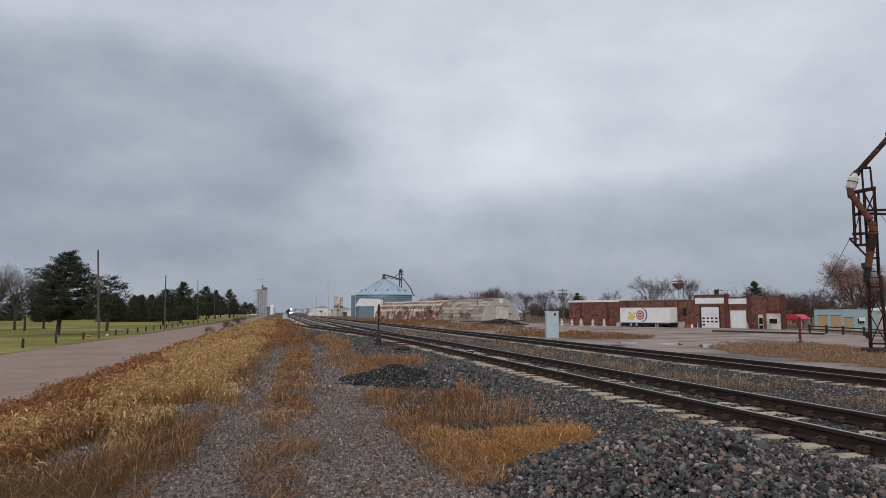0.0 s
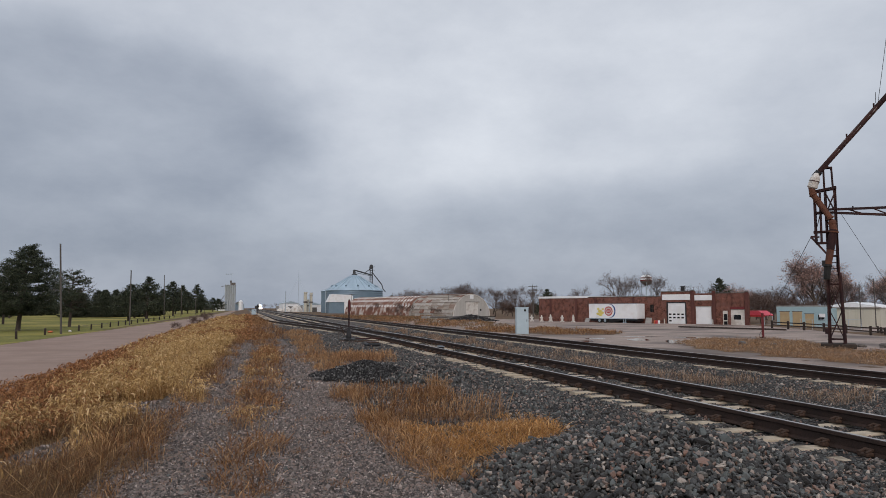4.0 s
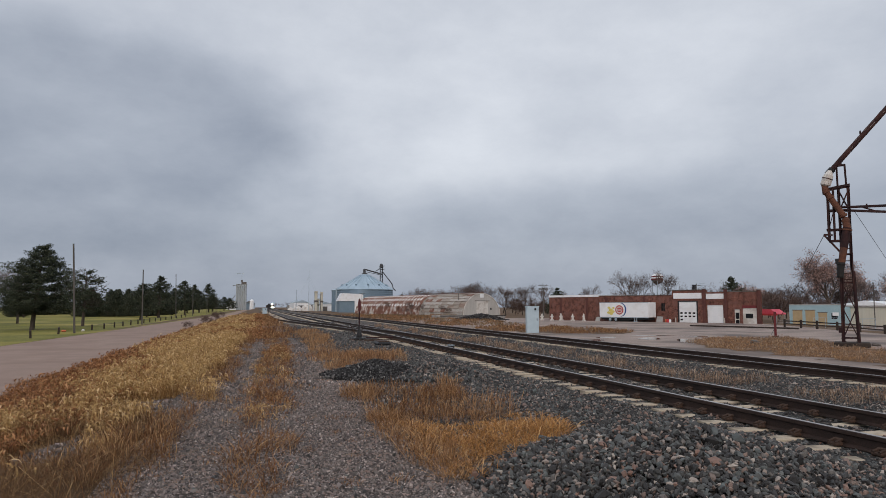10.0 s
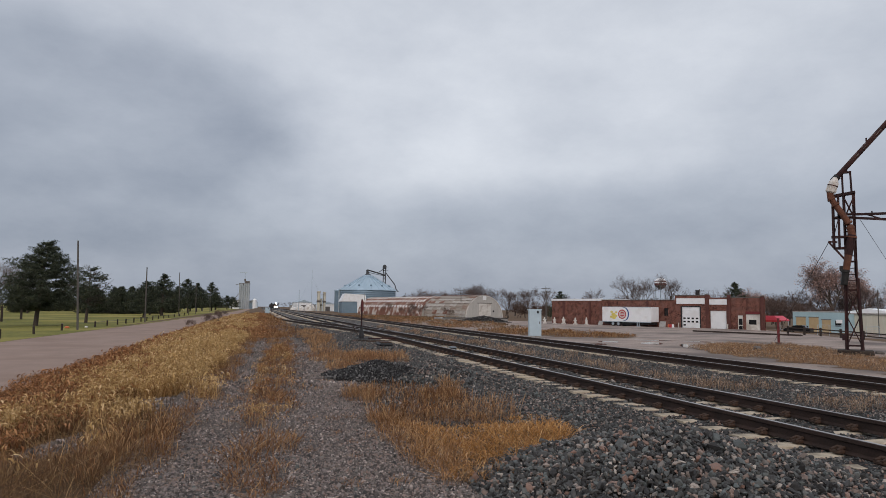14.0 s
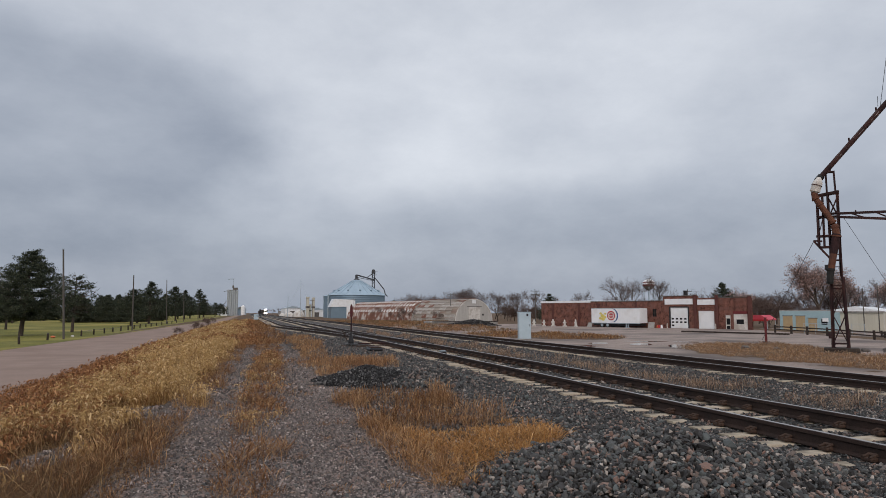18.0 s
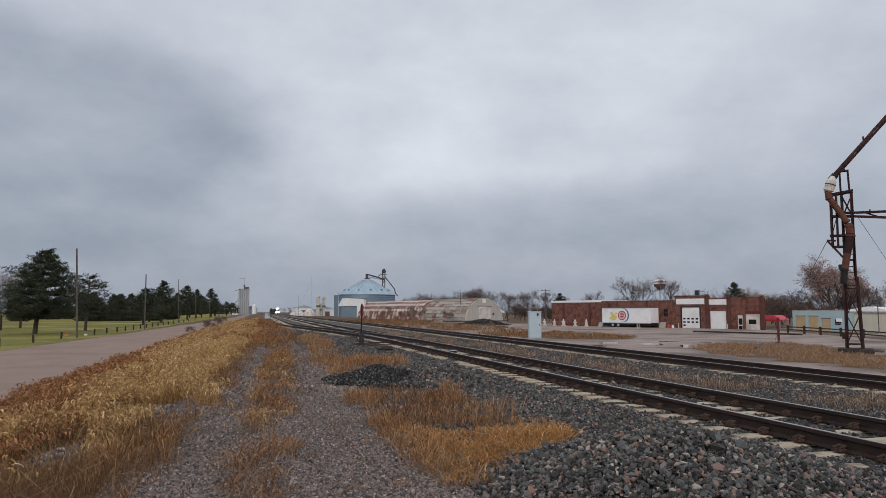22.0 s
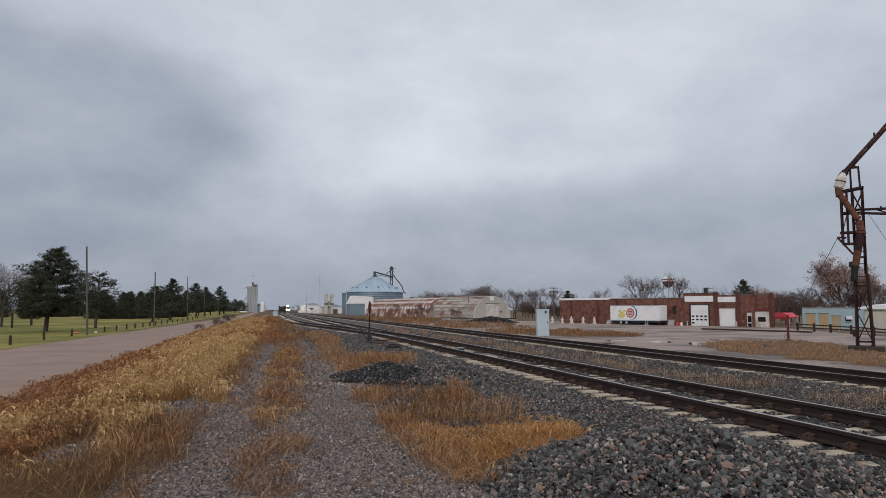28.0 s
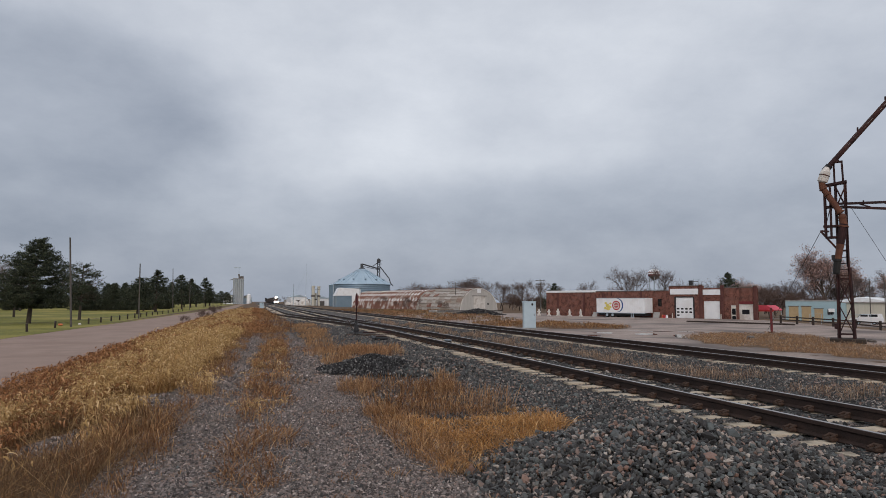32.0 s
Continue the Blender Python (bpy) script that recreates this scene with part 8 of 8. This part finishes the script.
xy = scatter(62000, 4.0, 10.6, 3.6, 15, 201, lambda x, y: clear_of_ties(x, y) & wedge(x, y))
stones("ballast_stones", on_ground(xy, np.random.default_rng(21).uniform(-0.036, 0.008, len(xy))), 0.0185, M_stone, "angular grey ballast stones about the main line", 1)
xy = scatter(14000, 1.7, 4.4, 3.6, 16, 202)
stones("shoulder_stones", on_ground(xy, np.random.default_rng(22).uniform(-0.025, 0.004, len(xy))), 0.019, M_stone, "mixed grey stones on the ballast shoulder", 2)
xy = scatter(60000, 1.9, 18.0, 15, 34, 203, lambda x, y: clear_of_ties(x, y))
stones("ballast_stones", on_ground(xy, np.random.default_rng(23).uniform(-0.04, 0.0, len(xy))), 0.027, M_stone, "angular grey ballast stones of both lines", 3, templates=SMALL)
xy = scatter(26000, 10.6, 18.0, 6, 15, 204, lambda x, y: clear_of_ties(x, y) & wedge(x, y))
stones("ballast_stones", on_ground(xy, -0.014), 0.025, M_stone, "angular grey ballast stones of the second line", 4, templates=SMALL)
xy = scatter(18000, 3.0, 18.0, 34, 75, 205, lambda x, y: clear_of_ties(x, y))
stones("ballast_stones", on_ground(xy, -0.04), 0.05, M_stone, "distant ballast stones of both lines", 5, templates=SMALL)
xy = scatter(48000, -1.3, 1.95, 4.0, 14, 206, None, 0.0, 1.4)
stones("path_stones", on_ground(xy, 0.010), 0.0128, M_pebble, "small grey gravel of the two-rut track", 6, templates=SMALL, sink=0.35)
xy = scatter(14000, -1.2, 2.1, 14, 32, 207, None, 0.0, 1.3)
stones("path_stones", on_ground(xy, 0.012), 0.021, M_pebble, "small grey gravel of the far two-rut track", 7, templates=SMALL, sink=0.35)

xy = scatter(9000, -3.1, -0.9, 8.2, 13.9, 208, bare_patch)
stones("bank_stones", on_ground(xy, -0.02), 0.016, M_pebble, "grey stones showing through gaps in the bank grass", 8, templates=SMALL, sink=0.35)


def pile(label, cx, cy, rx, ry, h, n, size, mat, seed, singles=0, single_mat=None):
    """A heap of crushed stone: a core dark as the shade in its gaps, loose stones and, where asked, stones of their
    own.
    """
    rg = np.random.default_rng(seed)
    t = thing("ballast_pile", label, "stone pile", pose(cx, cy, float(hz(cx, cy))), group="ballast piles")
    g = np.linspace(-1.25, 1.25, 41)
    gx, gy = np.meshgrid(g, g)
    def top(u, v):
        d = np.hypot(u, v) * (1 + 0.12 * np.sin(3 * np.arctan2(v, u) + seed))
        return h * np.clip(1 - d, 0, None) ** 0.85 * (1 + 0.08 * np.sin(7 * u + 2) * np.sin(6 * v))
    gz = top(gx, gy) - 0.03
    v = np.stack([gx * rx, gy * ry, gz], -1).reshape(-1, 3)
    i = (np.arange(40)[:, None] * 41 + np.arange(40)[None]).ravel()
    part("core", np_mesh("core", v, np.stack([i, i + 1, i + 42, i + 41], -1), M_gap_shade, True), None, t)
    u = rg.uniform(-1.15, 1.15, (n * 2, 2))
    u = u[np.hypot(u[:, 0], u[:, 1]) < 1.12][:n]
    p = np.stack([u[:, 0] * rx, u[:, 1] * ry, top(u[:, 0], u[:, 1]) - 0.02 + rg.uniform(0, 0.055, len(u))], -1)
    stones("loose_stone_cover", p, size * 1.15, mat, "", seed, parent=t, templates=BIG if singles else SMALL)
    meshes = [np_mesh("stone", tv * 1.0, tf, single_mat) for tv, tf in BIG] if singles else []
    for k in range(singles):
        while True:
            uu = rg.uniform(-1.0, 1.0, 2)
            if np.hypot(*uu) < 0.95:
                break
        s = size * float(rg.lognormal(0.1, 0.28))
        ob = part("stone", meshes[k % len(meshes)], None, t, at=pose(uu[0] * rx, uu[1] * ry, float(top(*uu)) + s * 0.5, *rg.uniform(0, 360, 3)))
        ob.scale = (s, s, s)
    return t


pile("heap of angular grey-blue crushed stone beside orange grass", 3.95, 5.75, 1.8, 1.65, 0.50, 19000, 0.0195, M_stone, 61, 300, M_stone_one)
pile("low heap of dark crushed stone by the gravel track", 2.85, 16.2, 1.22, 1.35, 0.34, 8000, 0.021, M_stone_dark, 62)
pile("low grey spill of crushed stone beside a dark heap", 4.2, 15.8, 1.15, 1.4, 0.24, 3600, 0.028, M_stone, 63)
pile("heap of dark crushed stone before the half-round sheds", 45.5, 134.0, 5.5, 3.5, 1.3, 3500, 0.07, M_stone_dark, 64)

# stones of their own among the ballast and on the track
SINGLE = [np_mesh("stone", tv, tf, M_stone_one) for tv, tf in BIG]
rg_s = np.random.default_rng(77)
for holder, n, x0, x1, y0, y1, size in ((ballast, 300, 4.2, 6.1, 4.6, 9.5, 0.028), (gravel_path, 220, -1.1, 1.6, 5.0, 9.0, 0.019)):
    for k in range(n):
        x, y = rg_s.uniform(x0, x1), rg_s.uniform(y0, y1)
        s = size * float(rg_s.lognormal(0.1, 0.25))
        ob = part("stone", SINGLE[k % len(SINGLE)], None, holder, at=pose(x, y, float(hz(x, y)) + s * 0.45, *rg_s.uniform(0, 360, 3)))
        ob.scale = (s, s, s)



def street(s, lane, z=None):
    """A pose on the side street, s metres along it, headed to +s; lane: metres off its middle."""
    d, n = Vector((0.438, -0.899)), Vector((0.899, 0.438))
    p = Vector((96.2, 96.2)) + d * s + n * lane
    return p, math.degrees(math.atan2(d.y, d.x))


def drive(car_ob, t0, s0, v, lane, rest_a, rest_b):
    """Passes s0 at t0 with v metres a second; waits at rest_a before and at rest_b after."""
    rows = []
    for k in range(65):
        t = k * 0.5
        s = s0 + v * (t - t0)
        lo, hi = min(rest_a, rest_b), max(rest_a, rest_b)
        s = max(lo, min(hi, s))
        p, a = street(s, lane)
        rows.append((t, pose(p.x, p.y, float(hz(p.x, p.y)) + 0.0, 0, 0, a if v > 0 else a + 180)))
    walk(car_ob, rows)


def motions():
    # the overcast drifts towards the left of the railway
    walk(cloud_cover, [(t, pose(0, 0, 0, 0, 0, 8.5 * t / 32)) for t in (0.0, 8.0, 16.0, 24.0, 32.0)])
    # traffic on the side street
    drive(white_pickup, 2.0, -4.6, 10.3, -1.7, -26, 70)
    drive(dark_car, 2.5, -8.8, -14.0, 1.7, 70, -38)
    drive(blue_car, 5.5, -3.0, 10.1, -1.7, -32, 64)
    drive(black_suv, 11.0, 7.0, -9.8, 1.7, 64, -32)
    drive(black_car, 13.0, 4.4, -9.8, 1.7, 58, -26)
    drive(white_car, 32.0, 6.8, -6.5, 1.7, 76, -20)
    # the train comes on along the second line
    for ob, back in [(lead_loco, 0.0), (second_loco, 22.6)] + [(h, 45.2 + 18.0 * k) for k, h in enumerate(hoppers)]:
        walk(ob, [(t, pose(B_X, y + back, B_Z)) for t, y in TRAIN])


TRAIN = ((0.0, 765), (4.0, 737), (8.0, 708), (12.0, 677), (16.0, 645), (20.0, 610), (24.0, 572), (28.0, 531), (32.0, 487))
motions()
